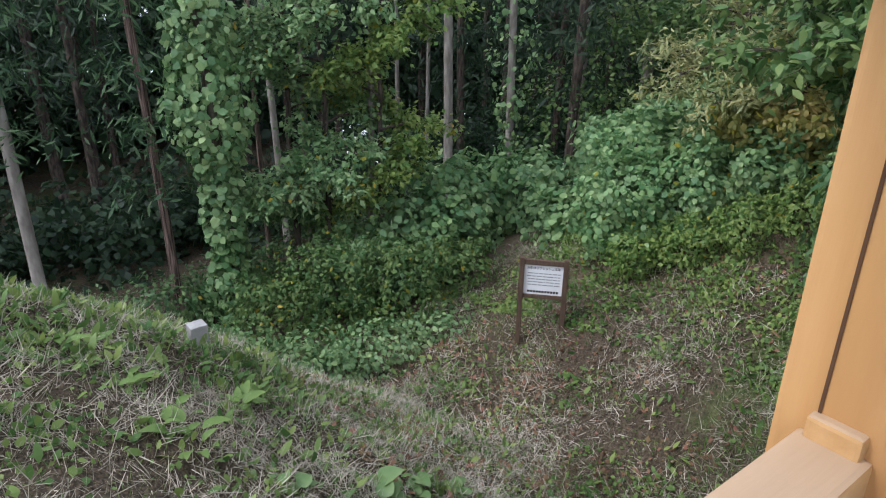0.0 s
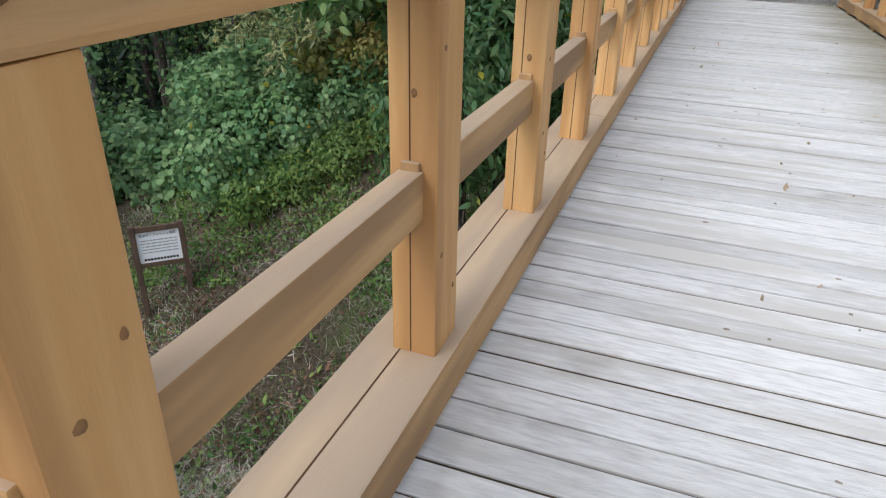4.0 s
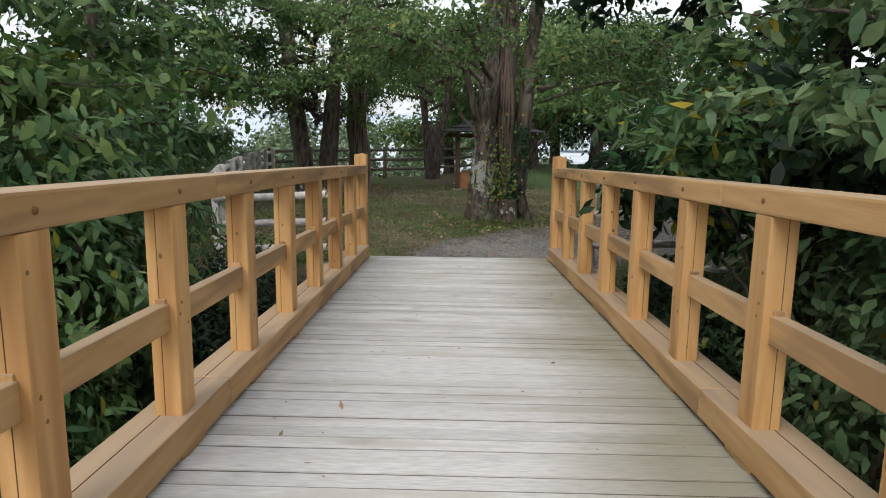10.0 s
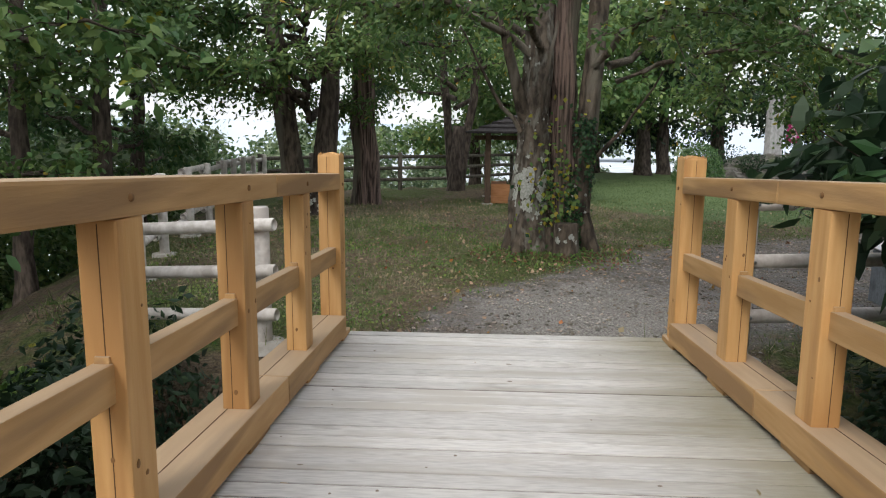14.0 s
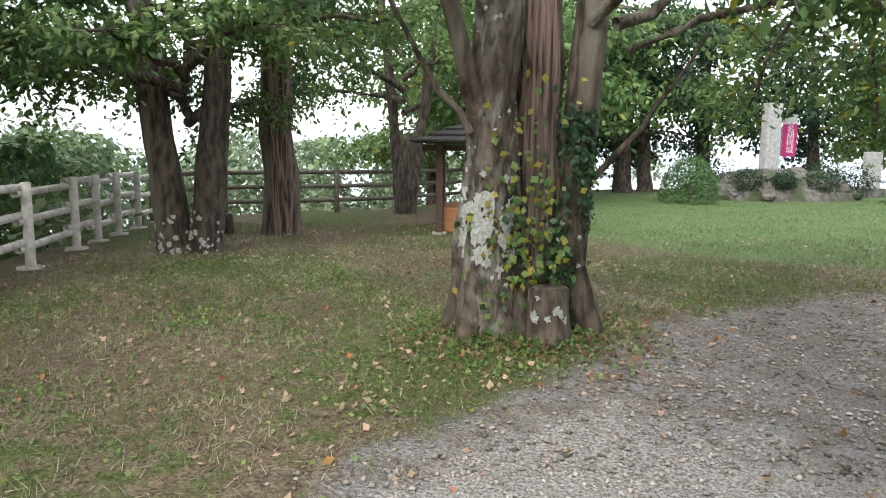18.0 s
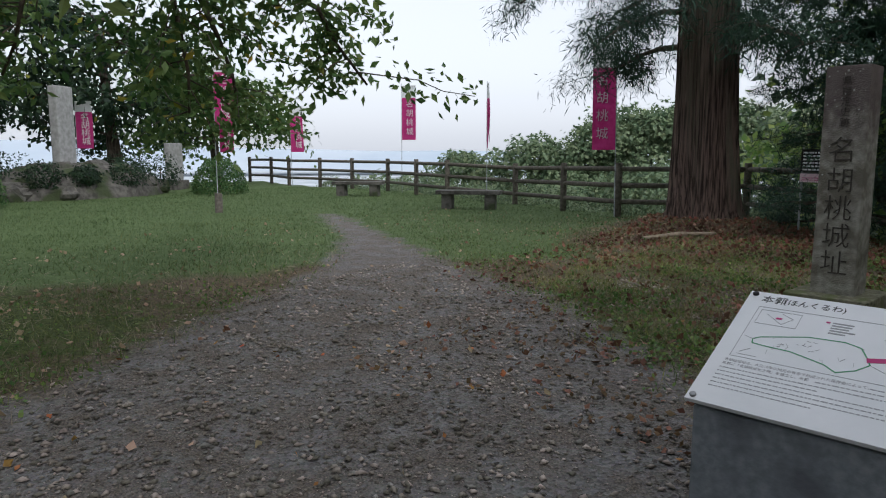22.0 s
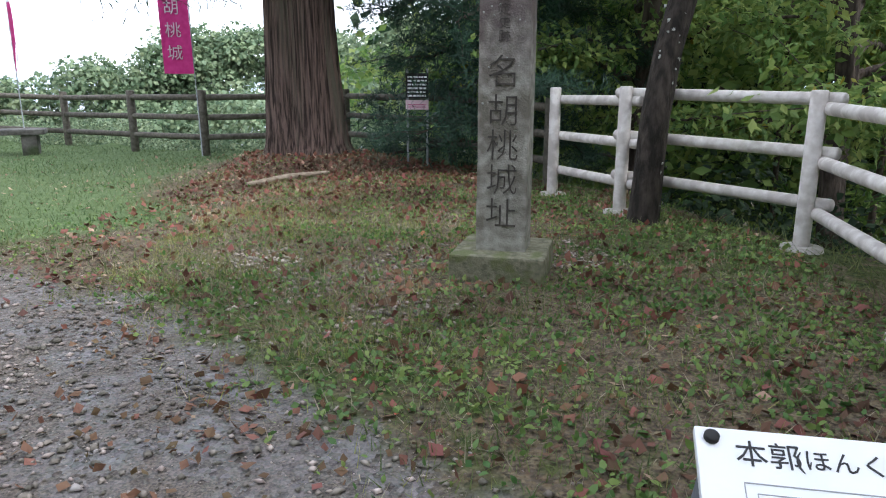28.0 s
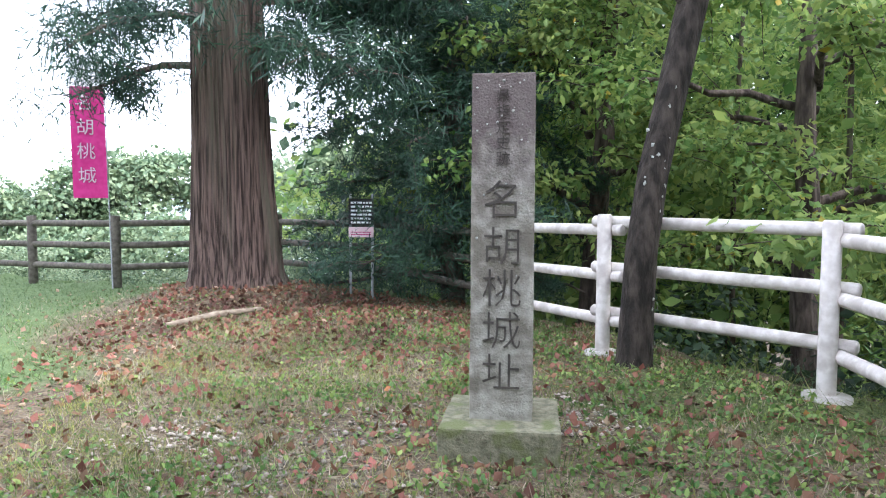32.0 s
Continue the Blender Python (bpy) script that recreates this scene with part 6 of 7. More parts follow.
def build_monument():
    cx, cy = 37.2, -12.0
    g = ground_z(cx, cy)
    m = thing("memorial_stele", "tall grey memorial stone standing on a rockery", "monument", (cx, cy, g), rz=118)
    bm = box_mesh((-0.36, -0.14, 0.75), (0.36, 0.14, 3.2), None, 0.05)
    part("slab", bm, STELE, m)
    part("base", box_mesh((-0.6, -0.4, 0.2), (0.6, 0.4, 0.78), None, 0.05), ROCK, m)
    rr = random.Random(6)
    for k in range(40):
        a, rad = rr.uniform(0, 6.28), rr.uniform(0.7, 2.6)
        x, y = cx - 0.3 + math.cos(a) * rad * 0.7, cy + math.sin(a) * rad * 1.1
        s = rr.uniform(0.2, 0.5)
        bm = bmesh.new()
        bmesh.ops.create_icosphere(bm, subdivisions=2, radius=s)
        for v in bm.verts:
            v.co *= 1 + 0.5 * noise.noise(v.co * 3 / s + Vector((k, 0, 0)))
            v.co.z *= 0.75
        ob = part("rock", bm, ROCK)
        ob.matrix_basis = pose(x, y, ground_z(x, y) + max(0.08, 1.0 - 0.33 * rad), 0, 0, rr.uniform(0, 360))
        tagged(ob, "dark rough rock of the rockery round the memorial", "rock", "rockery stones")
    bm = bmesh.new()
    bmesh.ops.create_uvsphere(bm, u_segments=24, v_segments=10, radius=1.0)
    for v in bm.verts:
        v.co = Vector((v.co.x * 2.0, v.co.y * 2.9, v.co.z * 1.05 * (1 + 0.3 * noise.noise(v.co * 3))))
    ob = part("rockery_mound", bm, ROCK)
    ob.matrix_basis = pose(cx - 0.2, cy, g - 0.1)
    tagged(ob, "low earth and stone mound of the rockery", "mound")
    rng = np.random.default_rng(12)
    for k, (dx, dy, r) in enumerate(((-1.7, -1.0, 0.6), (-1.6, 1.3, 0.55), (-0.9, -2.4, 0.8), (-0.6, 2.5, 0.7), (-1.9, 0.3, 0.4), (0.4, -2.0, 0.9), (0.3, 1.6, 0.9))):
        undergrowth("rockery_shrub", "low dark shrub between the rockery stones", "shrub", [(cx + dx, cy + dy, ground_z(cx + dx, cy + dy) + 0.65, r, r, r * 0.7)], 1200, 0.09, L_DARK, 500 + k, 0.5, 0.2, "card", 3)
    s = thing("small_stele", "short grey stone tablet beside the rockery", "monument", (38.0, -16.0, ground_z(38, -16)), rz=115)
    part("slab", box_mesh((-0.4, -0.1, 0.3), (0.4, 0.1, 1.6), None, 0.04), STELE, s)
    part("base", box_mesh((-0.5, -0.25, -0.1), (0.5, 0.25, 0.32), None, 0.03), ROCK, s)


build_small_sign()
build_moat_sign()
bench(30.3, -17.3, 30)
bench(25.0, -15.6, 28)
build_pavilion()
round_bush(34.1, -8.3, 0.88, 1.35, 1)
round_bush(34.6, -15.5, 0.85, 1.1, 2)
build_monument()
z = ground_z(2.28, 5.82)
tagged(part("boundary_stone", box_mesh((2.2, 5.75, z - 0.2), (2.36, 5.9, z + 0.24), None, 0.012), STELE), "grey square boundary stone in the grass", "stone")
z = ground_z(19.0, -12.6)
tagged(part("fallen_branch", tube([(19.42, -12.23, ground_z(19.42, -12.23) + 0.03), (19.0, -12.55, z + 0.05), (18.6, -12.92, ground_z(18.6, -12.92) + 0.03)], [0.03, 0.036, 0.022], 8, 0.2), DRY_BRANCH), "bare pale branch lying in the leaves", "branch")


# ---- details on the old tree ----
def trunk_patch(ob_parent, base, centre, radius, a, z, size, mat, seed, name="lichen"):
    """A thin ragged patch that lies on a round trunk."""
    rr = random.Random(seed)
    bm = bmesh.new()
    n = 15
    ring = []
    c = None
    for i in range(n):
        t = 2 * math.pi * i / n
        s = size * rr.uniform(0.45, 1.2)
        aa, zz = a + math.cos(t) * s / radius, z + math.sin(t) * s * 1.1
        ring.append(bm.verts.new((centre[0] + math.cos(aa) * radius, centre[1] + math.sin(aa) * radius, zz)))
    c = bm.verts.new((centre[0] + math.cos(a) * (radius + 0.006), centre[1] + math.sin(a) * (radius + 0.006), z))
    for i in range(n):
        bm.faces.new((c, ring[i], ring[(i + 1) % n]))
    ob = part(name, bm, mat, ob_parent)
    return ob


def build_tree_details():
    rng = np.random.default_rng(70)
    rr = random.Random(70)
    bx, by = 18.4, -1.75
    bz = ground_z(bx, by)
    # cut stump in front of the stems
    st = thing("cut_stump", "sawn stump with pale lichen at the foot of the old tree", "stump", (18.02, -1.93, ground_z(18.02, -1.93) - 0.04))
    part("stump", tube([(0, 0, -0.1), (0, 0, 0.03), (0, 0, 0.22), (0.01, 0, 0.40), (0.01, 0, 0.42)], [0.24, 0.19, 0.155, 0.14, 0.125], 16, 0.25, 4, rng), BARK, st)
    for k in range(8):
        trunk_patch(st, None, (0, 0), 0.163, math.pi + rr.uniform(-0.9, 0.9), rr.uniform(0.12, 0.36), rr.uniform(0.02, 0.045), LICHEN, 700 + k)
    # buttress roots
    tree = bpy.data.objects["cherry_tree"]
    for k, (a, r, ln) in enumerate(((2.6, 0.10, 0.55), (3.3, 0.09, 0.4), (-2.0, 0.10, 0.6), (1.6, 0.09, 0.55), (0.4, 0.09, 0.5), (-0.9, 0.1, 0.5))):
        c, s = math.cos(a), math.sin(a)
        off = 0.3 if s > 0.2 else (-0.32 if s < -0.2 else 0.0)
        p = [(c * 0.12, off + s * 0.12, 0.50), (c * 0.20, off + s * 0.17, 0.26), (c * 0.27, off + s * 0.22, 0.10), (c * 0.36, off + s * 0.28, 0.0), (c * 0.46, off + s * 0.36, -0.12)]
        part("root", tube(p, [r * 0.8, r * 1.15, r * 1.1, r * 0.8, r * 0.4], 10, 0.25, 0, rng), BARK, tree)
    # lichen on the first stem and the right stem
    for k in range(50):
        z = rr.uniform(0.3, 3.0)
        off = 0.30 - 0.15 * (z / 5.5)
        rad = 0.235 * (1 - z / 5.5) + 0.14 * z / 5.5 + 0.016 + 0.05 * math.exp(-z * 2)
        trunk_patch(tree, None, (-0.02 + 0.013 * z, off), rad, math.pi + rr.uniform(-1.15, 1.15), z, rr.uniform(0.007, 0.022) * (2.0 if z < 1.1 else 1), LICHEN, 720 + k)
    for k in range(14):
        z = rr.uniform(0.1, 0.9)
        trunk_patch(tree, None, (0.05, -0.27 - 0.09 * z), 0.2, math.pi + rr.uniform(-1.0, 1.0), z, rr.uniform(0.015, 0.03), LICHEN, 790 + k)
    # ivy on the right stem and climbing yellow-green leaves between the stems
    n = 1500
    z = rng.uniform(0.05, 1.75, n) ** 1.0
    a = math.pi + rng.normal(0.1, 0.75, n)
    rad = 0.205 - 0.02 * z + rng.uniform(0, 0.05, n)
    c = np.stack([0.05 + 0.03 * z + np.cos(a) * rad, -0.26 - 0.09 * z + np.sin(a) * rad, z], axis=1)
    keep = rng.uniform(0, 1, n) < (0.55 + 0.45 * np.sin(z * 5 + a * 2))
    out = np.stack([np.cos(a), np.sin(a), 0 * a + 0.2], axis=1)
    part("ivy", leaf_cloud("ivy", c[keep], out[keep], 0.05 * rng.uniform(0.6, 1.3, keep.sum()), rng, 0.85, 0.7), L_IVY, tree, "dark ivy on the bark")
    for mat, n, nm in ((L_YELLOW, 95, "yellow_creeper"), (WEED, 190, "green_creeper"), (L_IVY, 70, "ivy")):
        z = np.abs(rng.normal(0.75, 0.42, n)) + 0.05
        c = np.stack([-0.27 + rng.normal(0, 0.05, n) + 0.05 * z, 0.0 + rng.normal(0, 0.2, n), z], axis=1)
        out = np.tile(np.array([[-1.0, 0, 0.4]]), (n, 1))
        part(nm, leaf_cloud(nm, c, out, 0.07 * rng.uniform(0.6, 1.25, n), rng, 0.75, 0.7), mat, tree, "creeper leaves between the stems")
    # bare slanting branches
    for a, b, r in (((-0.1, 0.42, 1.55), (-0.35, 1.25, 2.9), 0.022), ((0.0, -0.55, 1.2), (-0.3, -1.3, 2.3), 0.02), ((-0.12, 0.25, 1.6), (-0.3, 0.0, 2.9), 0.03)):
        part("branch", tube(curve_path(a, b, 7, -0.06, 0.03, rng), np.linspace(r * 1.5, r * 0.5, 8), 8), BARK, tree)
    # pale crusts low on the stems
    for k in range(16):
        z = rr.uniform(0.7, 1.35)
        trunk_patch(tree, None, (-0.02 + 0.013 * z, 0.30 - 0.15 * (z / 5.5)), 0.235 * (1 - z / 5.5) + 0.14 * z / 5.5 + 0.018, math.pi + rr.uniform(-0.6, 0.9), z, rr.uniform(0.03, 0.065), LICHEN, 860 + k)
    for k in range(26):
        z = rr.uniform(0.5, 1.1)
        trunk_patch(tree, None, (-0.02 + 0.013 * z, 0.30 - 0.15 * (z / 5.5)), 0.235 * (1 - z / 5.5) + 0.14 * z / 5.5 + 0.022, math.pi - rr.uniform(-0.25, 1.2), z, rr.uniform(0.035, 0.085), LICHEN, 930 + k, "lichen_plate")
    part("limb", tube([(-0.08, 0.34, 1.72), (-0.2, 0.42, 1.86), (-0.3, 0.5, 2.15), (-0.33, 0.62, 2.6), (-0.3, 0.72, 3.1)], [0.10, 0.085, 0.07, 0.06, 0.05], 12, 0.2, 0, rng), BARK, tree)
    other = bpy.data.objects["cherry_tree.001"]
    for k in range(44):
        z = 0.08 + 0.6 * rr.random() ** 1.5
        off = 0.2 + 0.13 * z if k % 2 else -0.2 - 0.09 * z
        trunk_patch(other, None, (0.03 * z, off), 0.245 + 0.10 * math.exp(-z * 2.6), math.pi + rr.uniform(-1.1, 1.1), z, rr.uniform(0.02, 0.05), LICHEN, 890 + k)
    # lichen on the leaning tree
    lean = bpy.data.objects["leaning_tree"]
    for k in range(34):
        z = rr.uniform(0.2, 2.3)
        cx = -0.01 - 0.05 * z - 0.02 * max(z - 1, 0) ** 2
        trunk_patch(lean, None, (cx, 0.0), 0.137 - 0.004 * z, math.pi / 2 + rr.uniform(-1.3, 1.3), z, rr.uniform(0.006, 0.02), LICHEN, 820 + k)


build_tree_details()


# ---- ground cover ----
def scatter(count, x0, x1, y0, y1, rng, want):
    x, y = rng.uniform(x0, x1, count), rng.uniform(y0, y1, count)
    k = rng.uniform(0, 1, count) < want(x, y)
    return x[k], y[k]


def patchy(x, y, s=1.0, seed=0.0):
    return 0.5 + 0.5 * np.sin(x * 1.9 * s + 2.1 * np.sin(y * 1.3 * s + seed)) * np.sin(y * 2.3 * s + 1.7 * np.sin(x * 0.9 * s - seed))


def cover(name, label, x, y, size, mat, rng, aspect, droop, kind, lift=0.0, facing=(0, 0, 0.3), category="grass"):
    c = np.stack([x, y, height(x, y) + lift], axis=1)
    out = rng.normal(0, 0.6, c.shape) + np.array(facing)
    me = leaf_cloud(name, c, out, size * rng.uniform(0.5, 1.4, len(x)), rng, aspect, droop, kind)
    return tagged(part(name, me, mat), label, category, kind="stuff")


BARE = np.array([(17.26, -9.25, 0.4), (18.15, -9.1, 0.32), (17.75, -8.5, 0.3), (15.9, -9.4, 0.3), (17.0, -8.0, 0.35)])


def bare(x, y):
    """Little growth on the stony spots round the pillar."""
    k = np.ones(x.shape)
    for cx, cy, r in BARE:
        k *= 1 - 0.85 * np.exp(-((x - cx) ** 2 + (y - cy) ** 2) / (r * r))
    return k


def dock_leaf(seed, broadness):
    """A broad wavy leaf on its stalk, along +x from the origin, one unit long."""
    rng = np.random.default_rng(seed)
    steps = np.linspace(0, 1, 8)
    vs, fs = [], []
    for i, t in enumerate(steps):
        half = 0.012 if i == 0 else broadness * (math.sin(math.pi * min(1, 0.06 + 0.94 * t ** 0.7)) ** 0.75 * 0.5 + 0.012)
        x = 0.28 + 0.72 * t
        z = 0.55 * x - 0.62 * x * x
        wave = rng.normal(0, 0.016, 2) * (1 if 0 < i < 7 else 0)
        vs += [(x, half, z + half * 0.25 + wave[0]), (x, 0, z), (x, -half, z + half * 0.25 + wave[1])]
        if i:
            k = 3 * i
            fs += [(k - 3, k - 2, k + 1, k), (k - 2, k - 1, k + 2, k + 1)]
    n = len(vs)
    for x in (0.0, 0.3):
        z = 0.55 * x - 0.62 * x * x
        vs += [(x, 0.014, z - 0.004), (x, -0.014, z - 0.004), (x, 0, z - 0.022)]
    for j in range(3):
        fs.append((n + j, n + (j + 1) % 3, n + 3 + (j + 1) % 3, n + 3 + j))
    return fast_mesh("leaf", vs, fs, True)


def dock_plants():
    rng = np.random.default_rng(77)
    broad = [dock_leaf(k, 0.62) for k in range(3)]
    slim = [dock_leaf(10 + k, 0.34) for k in range(3)]
    spots = [(0.46, 2.98, 0.24, 15, broad), (0.2, 3.2, 0.22, 14, broad), (0.02, 3.02, 0.24, 13, broad), (0.75, 2.95, 0.18, 9, broad),
             (0.4, 4.28, 0.2, 14, broad), (0.1, 4.5, 0.17, 10, broad), (1.1, 5.2, 0.24, 16, slim), (1.36, 4.7, 0.24, 14, slim), (1.55, 4.0, 0.27, 15, slim),
             (1.7, 4.5, 0.19, 11, slim), (2.15, 4.65, 0.26, 16, slim), (2.4, 4.9, 0.22, 12, slim), (2.86, 3.66, 0.28, 13, broad), (3.35, 3.95, 0.26, 12, broad), (2.1, 3.55, 0.2, 12, broad), (3.9, 4.0, 0.2, 10, broad)]
    for x, y, size, count, shapes in spots:
        wide = shapes is broad
        plant = thing("dock_plant", "dock plant with broad pale green leaves in the cut grass" if wide else "rosette of long bright green leaves in the cut grass", "weed", (x, y, ground_z(x, y)), group="dock plants on the mound")
        for k in range(count):
            ax, ay = rng.normal(0, 0.35 * size, 2)
            leaf = part("leaf", shapes[k % 3], DOCK if wide else WEED, plant)
            rise = ground_z(x + ax, y + ay) - ground_z(x, y)
            leaf.matrix_basis = pose(ax, ay, rise - 0.005, rng.uniform(-14, 14), rng.uniform(-42, -4), k * 137.5 + rng.uniform(-15, 15)) @ Matrix.Scale(size * rng.uniform(0.45, 1.15), 4)


def inside_plateau(x, y):
    return (edge_distance(x, y) < 0.35) & (x > 14.2)


def off_path(x, y, soft_edge=0.5):
    return np.clip(0.5 - path_depth(x, y) / soft_edge, 0, 1)


def near_things(x, y):
    """Open ground: away from stems, stones and the board."""
    k = np.ones(x.shape, dtype=bool)
    for cx, cy, r in ((18.4, -1.75, 0.35), (19.25, -14.35, 0.6), (16.42, -8.93, 0.36), (15.86, -5.0, 0.36)):
        k &= np.hypot(x - cx, y - cy) > r
    return k


def build_cover():
    rng = np.random.default_rng(90)
    # tufts and weeds on the plateau
    x, y = scatter(330000, 14.2, 27, -14.5, 4.0, rng, lambda x, y: inside_plateau(x, y) * near_things(x, y) * off_path(x, y) * (0.12 + 0.75 * patchy(x, y) ** 2) * (1 - 0.75 * lawn_amount(x, y)) * (1 - 0.85 * np.exp(-((x - 18.6) ** 2 + (y + 13.0) ** 2) / 3.5)))
    cover("grass", "short uneven grass on the castle plateau", x, y, 0.075, GRASS, rng, 0.07, -1.3, "blade")
    x, y = scatter(290000, 14.2, 25, -14.5, 4.0, rng, lambda x, y: inside_plateau(x, y) * near_things(x, y) * off_path(x, y, 0.9) * (0.06 + 0.6 * patchy(x, y, 1.3, 2.0) ** 2) * (1 - 0.9 * lawn_amount(x, y)))
    cover("dry_grass", "straw-coloured dry grass between the green", x, y, 0.08, DRY_GRASS, rng, 0.06, -0.45, "blade")
    x, y = scatter(120000, 14.2, 22, -13.5, 3.5, rng, lambda x, y: inside_plateau(x, y) * near_things(x, y) * off_path(x, y) * (0.05 + 0.9 * patchy(x, y, 0.8, 4.0) ** 3) * (1 - lawn_amount(x, y)))
    cover("clover", "small-leaved green weeds covering the ground", x, y, 0.03, WEED, rng, 0.85, -0.2, "card", 0.015, (0, 0, 1.0), "weeds")
    # plants and leaves gathered round the old tree
    a, r = rng.uniform(0, 6.283, 2600), 0.38 + 0.75 * rng.uniform(0, 1, 2600) ** 1.6
    cover("tree_foot_weeds", "small plants crowding the foot of the old tree", 18.25 + r[:1500] * np.cos(a[:1500]), -1.8 + r[:1500] * np.sin(a[:1500]), 0.04, WEED, rng, 0.65, -0.5, "leaf", 0.03, (0, 0, 0.9), "weeds")
    cover("tree_foot_leaves", "rusty leaves gathered at the foot of the old tree", 18.25 + r[1500:] * np.cos(a[1500:]), -1.8 + r[1500:] * np.sin(a[1500:]), 0.045, DEAD_LEAF, rng, 0.7, 0.0, "leaf", 0.02, (0, 0, 2.0), "leaves")
    # a few leaves blown onto the deck
    x, y = rng.uniform(3, 14, 26), rng.uniform(-2.1, 0.0, 26)
    c = np.stack([x, y, 0.815 - 0.00094 * (x + 13.2) ** 2 + 0.008], axis=1)
    me = leaf_cloud("deck_leaves", c, np.tile(np.array([[0, 0, 4.0]]), (26, 1)), 0.045 * rng.uniform(0.5, 1.3, 26), rng, 0.6, 0.0)
    tagged(part("deck_leaves", me, TAN_LEAF), "brown leaves blown onto the deck boards", "leaves", kind="stuff")
    # lawn
    x, y = scatter(150000, 18, 36, -20, 0, rng, lambda x, y: inside_plateau(x, y) * lawn_amount(x, y) * off_path(x, y))
    cover("lawn_grass", "mown green lawn grass", x, y, 0.05, LAWN, rng, 0.16, -1.2, "blade")
    # fallen leaves
    x, y = scatter(30000, 14.2, 26, -15.5, 4.0, rng, lambda x, y: inside_plateau(x, y) * near_things(x, y) * (0.10 + 0.5 * patchy(x, y, 0.7, 1.0) ** 2 + 0.9 * np.exp(-((x - 18.9) ** 2 + (y + 12.9) ** 2) / 4) + 0.5 * np.exp(-((x - 18.2) ** 2 + (y + 1.9) ** 2) / 1.5)) * (1 - 0.8 * lawn_amount(x, y)) * (0.12 + 0.88 * off_path(x, y, 1.5)) * (1 - 0.85 * np.exp(-((x - 17) ** 2 + (y + 9.5) ** 2) / 14)))
    cover("fallen_leaves", "brown and rusty fallen leaves on the ground", x, y, 0.05, TAN_LEAF, rng, 0.75, 0.0, "leaf", 0.012, (0, 0, 2.0), "leaves")
    x, y = scatter(320, 14.5, 20, -12, 2.0, rng, lambda x, y: inside_plateau(x, y) * near_things(x, y) * 0.6)
    cover("orange_leaves", "bright orange and yellow fallen leaves", x, y, 0.045, material("orange_leaf", (0.30, 0.10, 0.035), (0.40, 0.20, 0.07), bump=0, island=0.35), rng, 0.8, 0.0, "leaf", 0.016, (0, 0, 2.0), "leaves")
    x, y = scatter(34000, 13.9, 20.2, -14.8, -5.2, rng, lambda x, y: inside_plateau(x, y) * near_things(x, y) * off_path(x, y, 1.2) * (0.13 + 0.45 * patchy(x, y, 2.6, 6.0) ** 2 + 0.95 * np.exp(-((x - 18.4) ** 2 / 3 + (y + 13.0) ** 2 / 2))))
    cover("leaf_litter", "dark red-brown leaf litter round the stone pillar", x, y, 0.058, LITTER, rng, 0.75, 0.0, "leaf", 0.014, (0, 0, 2.0), "leaves")
    x, y = scatter(60000, 13.9, 19, -13, -5.2, rng, lambda x, y: inside_plateau(x, y) * near_things(x, y) * off_path(x, y, 0.8) * (0.06 + 0.94 * patchy(x, y, 2.2, 8.0) ** 1.5) * (0.4 + 0.6 / (1 + np.exp((x - 17.2) * 4))) * bare(x, y))
    k = rng.uniform(0, 1, len(x)) < 0.75
    x, y = x[k], y[k]
    cover("clover", "small green weeds round the stone pillar", x, y, 0.037, WEED, rng, 0.6, -0.5, "broad", 0.02, (0, 0, 0.9), "weeds")
    for mat, count, long, text in ((OLIVE_GRASS, 210000, 0.065, "thin olive grass round the stone pillar"), (DRY_GRASS, 110000, 0.075, "yellowed grass blades round the stone pillar")):
        x, y = scatter(count, 14.0, 19.2, -12.6, -5.0, rng, lambda x, y: inside_plateau(x, y) * near_things(x, y) * off_path(x, y, 0.9) * (0.05 + 0.95 * patchy(x, y, 2.4, count * 1e-4) ** 2) * (0.08 + 0.92 / (1 + np.exp((16.9 - x - 0.5 * np.sin(y * 3)) * 5))) * bare(x, y))
        cover("fine_grass", text, x, y, long, mat, rng, 0.05, -0.9, "blade")
    x, y = scatter(9000, 15.0, 18.6, -9.0, -5.4, rng, lambda x, y: near_things(x, y) * np.clip(0.5 + path_depth(x, y) * 0.8, 0, 1) * patchy(x, y, 1.3, 2.0))
    cover("path_leaves", "dark dead leaves blown onto the gravel", x[:450], y[:450], 0.045, DEAD_LEAF, rng, 0.75, 0.0, "leaf", 0.016, (0, 0, 2.0), "leaves")
    # gravel
    x, y = scatter(105000, 14.2, 21, -9.5, 0.3, rng, lambda x, y: inside_plateau(x, y) * near_things(x, y) * np.clip(0.45 + path_depth(x, y) * 1.2, 0, 1) * (0.35 + 0.65 * patchy(x, y, 1.7, 3.0)))
    on_path = len(x)
    spot = rng.integers(0, len(BARE), 2400)
    x = np.append(x, BARE[spot, 0] + rng.normal(0, 0.75, 2400) * BARE[spot, 2])
    y = np.append(y, BARE[spot, 1] + rng.normal(0, 0.75, 2400) * BARE[spot, 2])
    n = len(x)
    unit = np.array([(1, 0, 0), (0.2, 0.9, 0.1), (-0.9, 0.3, 0), (-0.1, -1, 0.05), (0.15, 0.1, 0.75), (0, 0, -0.6)])
    tri = np.array([(0, 1, 4), (1, 2, 4), (2, 3, 4), (3, 0, 4), (2, 1, 0), (0, 3, 2)])
    size = 0.0045 + 0.022 * rng.uniform(0, 1, n) ** 6
    size[on_path:] = 0.006 + 0.022 * rng.uniform(0, 1, n - on_path) ** 3
    a = rng.uniform(0, 6.283, n)
    sx = rng.uniform(0.7, 1.4, (n, 1))
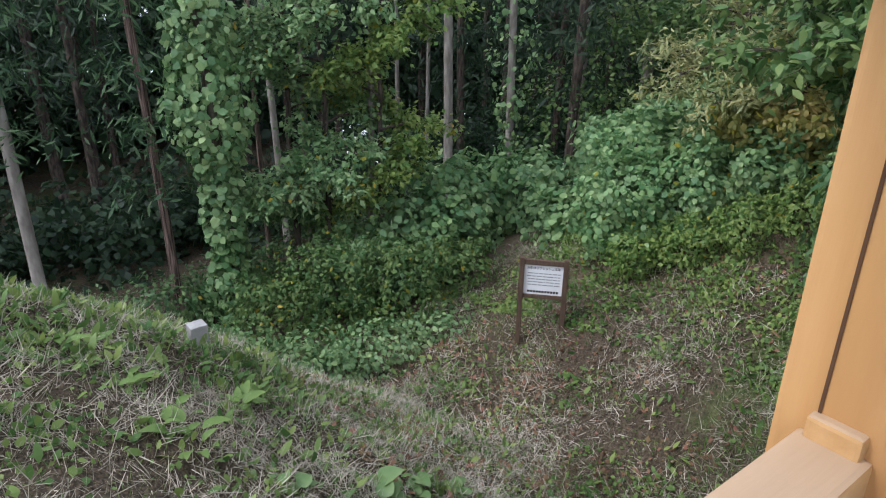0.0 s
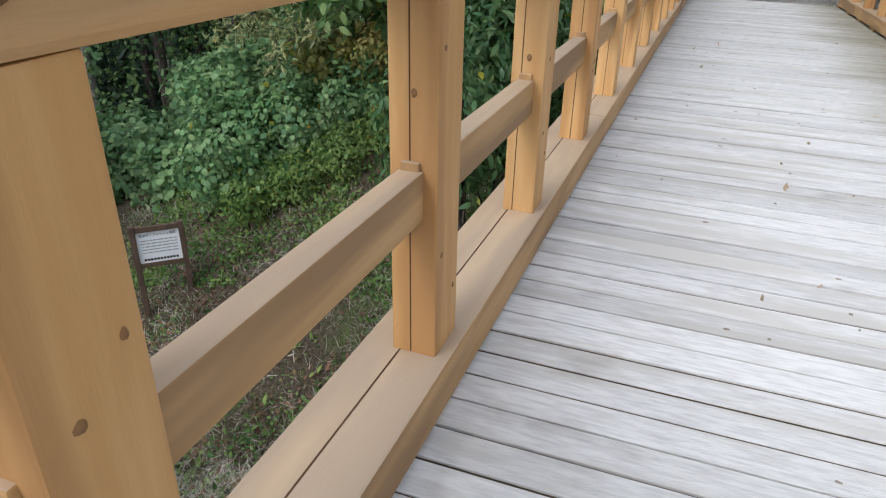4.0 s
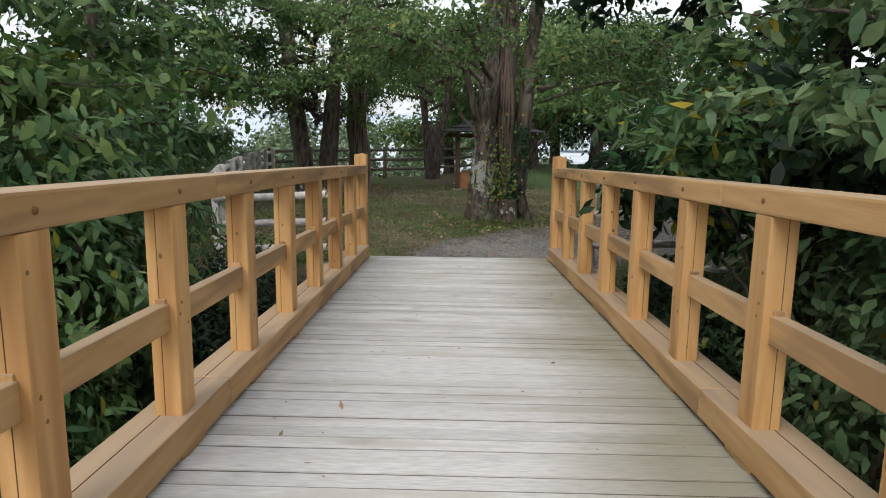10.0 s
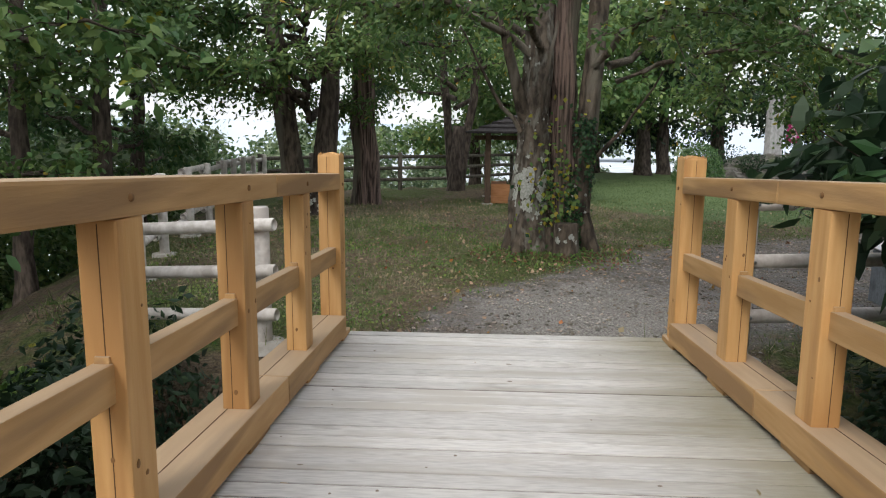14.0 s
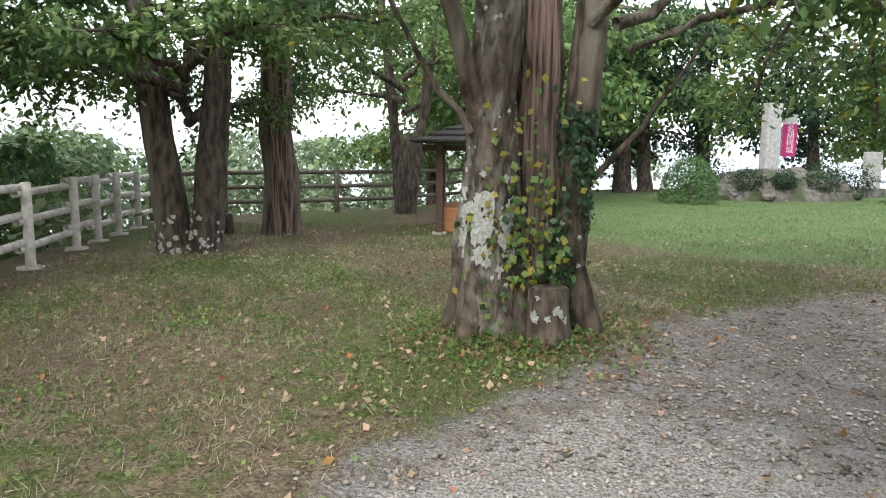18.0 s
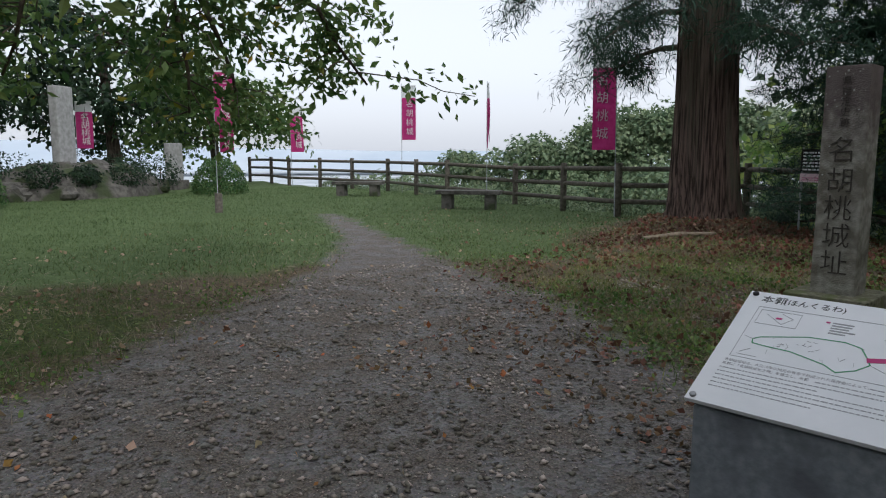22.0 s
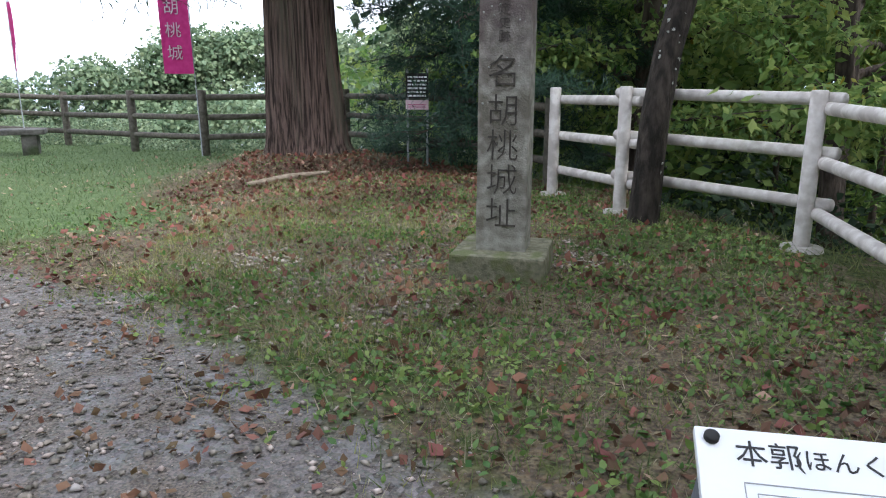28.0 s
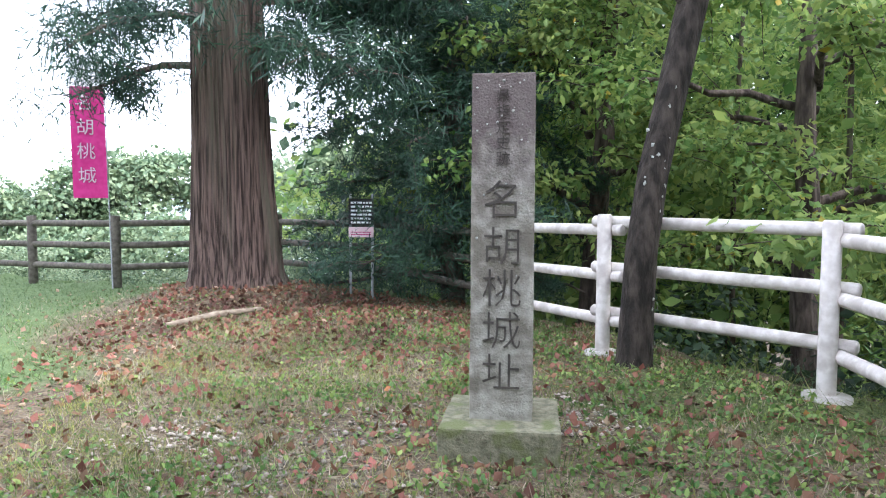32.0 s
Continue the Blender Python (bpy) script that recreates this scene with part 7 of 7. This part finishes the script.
    v = unit[None] * rng.uniform(0.75, 1.25, (n, 6, 3)) * np.stack([sx[:, 0], 1 / sx[:, 0], np.full(n, 0.8)], axis=1)[:, None, :]
    ca, sa = np.cos(a)[:, None], np.sin(a)[:, None]
    v = np.stack([v[..., 0] * ca - v[..., 1] * sa, v[..., 0] * sa + v[..., 1] * ca, v[..., 2]], axis=-1) * size[:, None, None]
    v += np.stack([x, y, height(x, y) + size * 0.25], axis=1)[:, None, :]
    pale = rng.uniform(0, 1, n) < 0.6 * np.exp(-((x - 15.6) ** 2 / 2.6 + (y + 1.9) ** 2 / 2.4)) + 0.06
    pale[on_path:] = False
    for pick, mat, text in ((~pale, GRAVEL, "loose grey gravel stones on the path"), (pale, PALE_GRAVEL, "pale gravel chips where the path meets the bridge")):
        faces = (tri[None] + (np.arange(pick.sum()) * 6)[:, None, None]).reshape(-1, 3)
        tagged(part("gravel", fast_mesh("gravel", v[pick].reshape(-1, 3), faces, True), mat), text, "gravel", kind="stuff")
    # mound, moat and banks beside the bridge
    moat = lambda x, y: (edge_distance(x, y) > 0.2) * 1.0
    x, y = scatter(200000, -3, 13.5, 0.3, 9.5, rng, lambda x, y: moat(x, y) * (0.1 + 0.7 * patchy(x, y, 0.9, 0.5) ** 2))
    cover("moat_grass", "rough green grass on the moat banks", x, y, 0.085, GRASS, rng, 0.07, -1.1, "blade")
    x, y = scatter(260000, -3, 10, 0.3, 9.5, rng, lambda x, y: moat(x, y) * (0.08 + 0.65 * patchy(x, y, 0.8, 2.5) ** 2))
    cover("thatch", "cut dry grass lying on the mound", x, y, 0.17, STRAW, rng, 0.045, -0.1, "blade", 0.012)
    x, y = scatter(120000, -2.5, 5.5, 0.8, 7.5, rng, lambda x, y: moat(x, y) * (0.15 + 0.85 * patchy(x, y, 2.4, 1.5) ** 2))
    cover("straw", "pale cut straw strewn thick over the mound", x, y, 0.13, STRAW, rng, 0.04, -0.25, "blade", 0.02)
    x, y = scatter(26000, -2.5, 6.5, 0.8, 7.5, rng, lambda x, y: moat(x, y) * (0.05 + 0.95 * patchy(x, y, 1.6, 3.5) ** 2))
    cover("mound_weeds", "bright soft leaves growing through the straw", x, y, 0.075, WEED, rng, 0.62, -0.45, "broad", 0.03, (0, 0, 0.9), "weeds")
    x, y = scatter(80000, -3, 13, 0.3, 9.5, rng, lambda x, y: moat(x, y) * (0.03 + 0.8 * patchy(x, y, 1.1, 5.0) ** 3))
    cover("moat_weeds", "bright broad-leaved weeds on the moat banks", x, y, 0.055, WEED, rng, 0.7, -0.4, "card", 0.03, (0, 0, 0.9), "weeds")
    x, y = scatter(6000, -2, 8, 1.2, 8.0, rng, lambda x, y: moat(x, y) * patchy(x, y, 1.3, 7.0) ** 4)
    cover("dock_leaves", "large dock leaves in the grass of the mound", x, y, 0.12, WEED, rng, 0.42, -0.6, "broad", 0.04, (0, 0, 0.8), "weeds")
    x, y = scatter(30000, 3, 13.5, 0.3, 8, rng, lambda x, y: moat(x, y) * (0.1 + 0.6 * patchy(x, y, 0.7, 3.0) ** 2))
    cover("moat_leaves", "brown fallen leaves on the floor of the moat", x, y, 0.07, DEAD_LEAF, rng, 0.75, 0.0, "leaf", 0.015, (0, 0, 2.0), "leaves")
    x, y = scatter(5000, -2.5, 3.2, 5.0, 7.4, rng, lambda x, y: moat(x, y) * (0.2 + 0.8 * patchy(x, y, 1.1, 12.0)))
    cover("ridge_weeds", "fresh weeds along the top of the mound", x, y, 0.12, WEED, rng, 0.4, -0.9, "broad", 0.02, (0, 0, 0.6), "weeds")
    x, y = scatter(50000, 8.0, 14.2, 2.3, 8.6, rng, lambda x, y: moat(x, y) * (0.08 + 0.9 * patchy(x, y, 1.2, 9.0) ** 2))
    cover("bank_weeds", "bright weeds over the far bank of the moat", x, y, 0.08, WEED, rng, 0.62, -0.3, "broad", 0.03, (0, 0, 0.9), "weeds")
    x, y = scatter(90000, 1.0, 13.0, 0.4, 3.4, rng, lambda x, y: moat(x, y) * (0.15 + 0.85 * patchy(x, y, 0.7, 11.0)) * np.exp(-((y - 1.6) / 1.3) ** 2))
    cover("fresh_grass", "bright fresh grass along the foot of the bridge", x, y, 0.13, WEED, rng, 0.07, -1.1, "blade")
    # weeds along the foot of the fences and the end of the deck
    x, y = scatter(9000, 13.3, 16.4, -13.2, 3.2, rng, lambda x, y: (np.abs(edge_distance(x, y)) < 0.45) * (np.abs(y + 1.1) > 1.0))
    cover("edge_grass", "tall grass along the foot of the log fence", x, y, 0.2, GRASS, rng, 0.035, -1.0, "blade")


build_cover()
dock_plants()
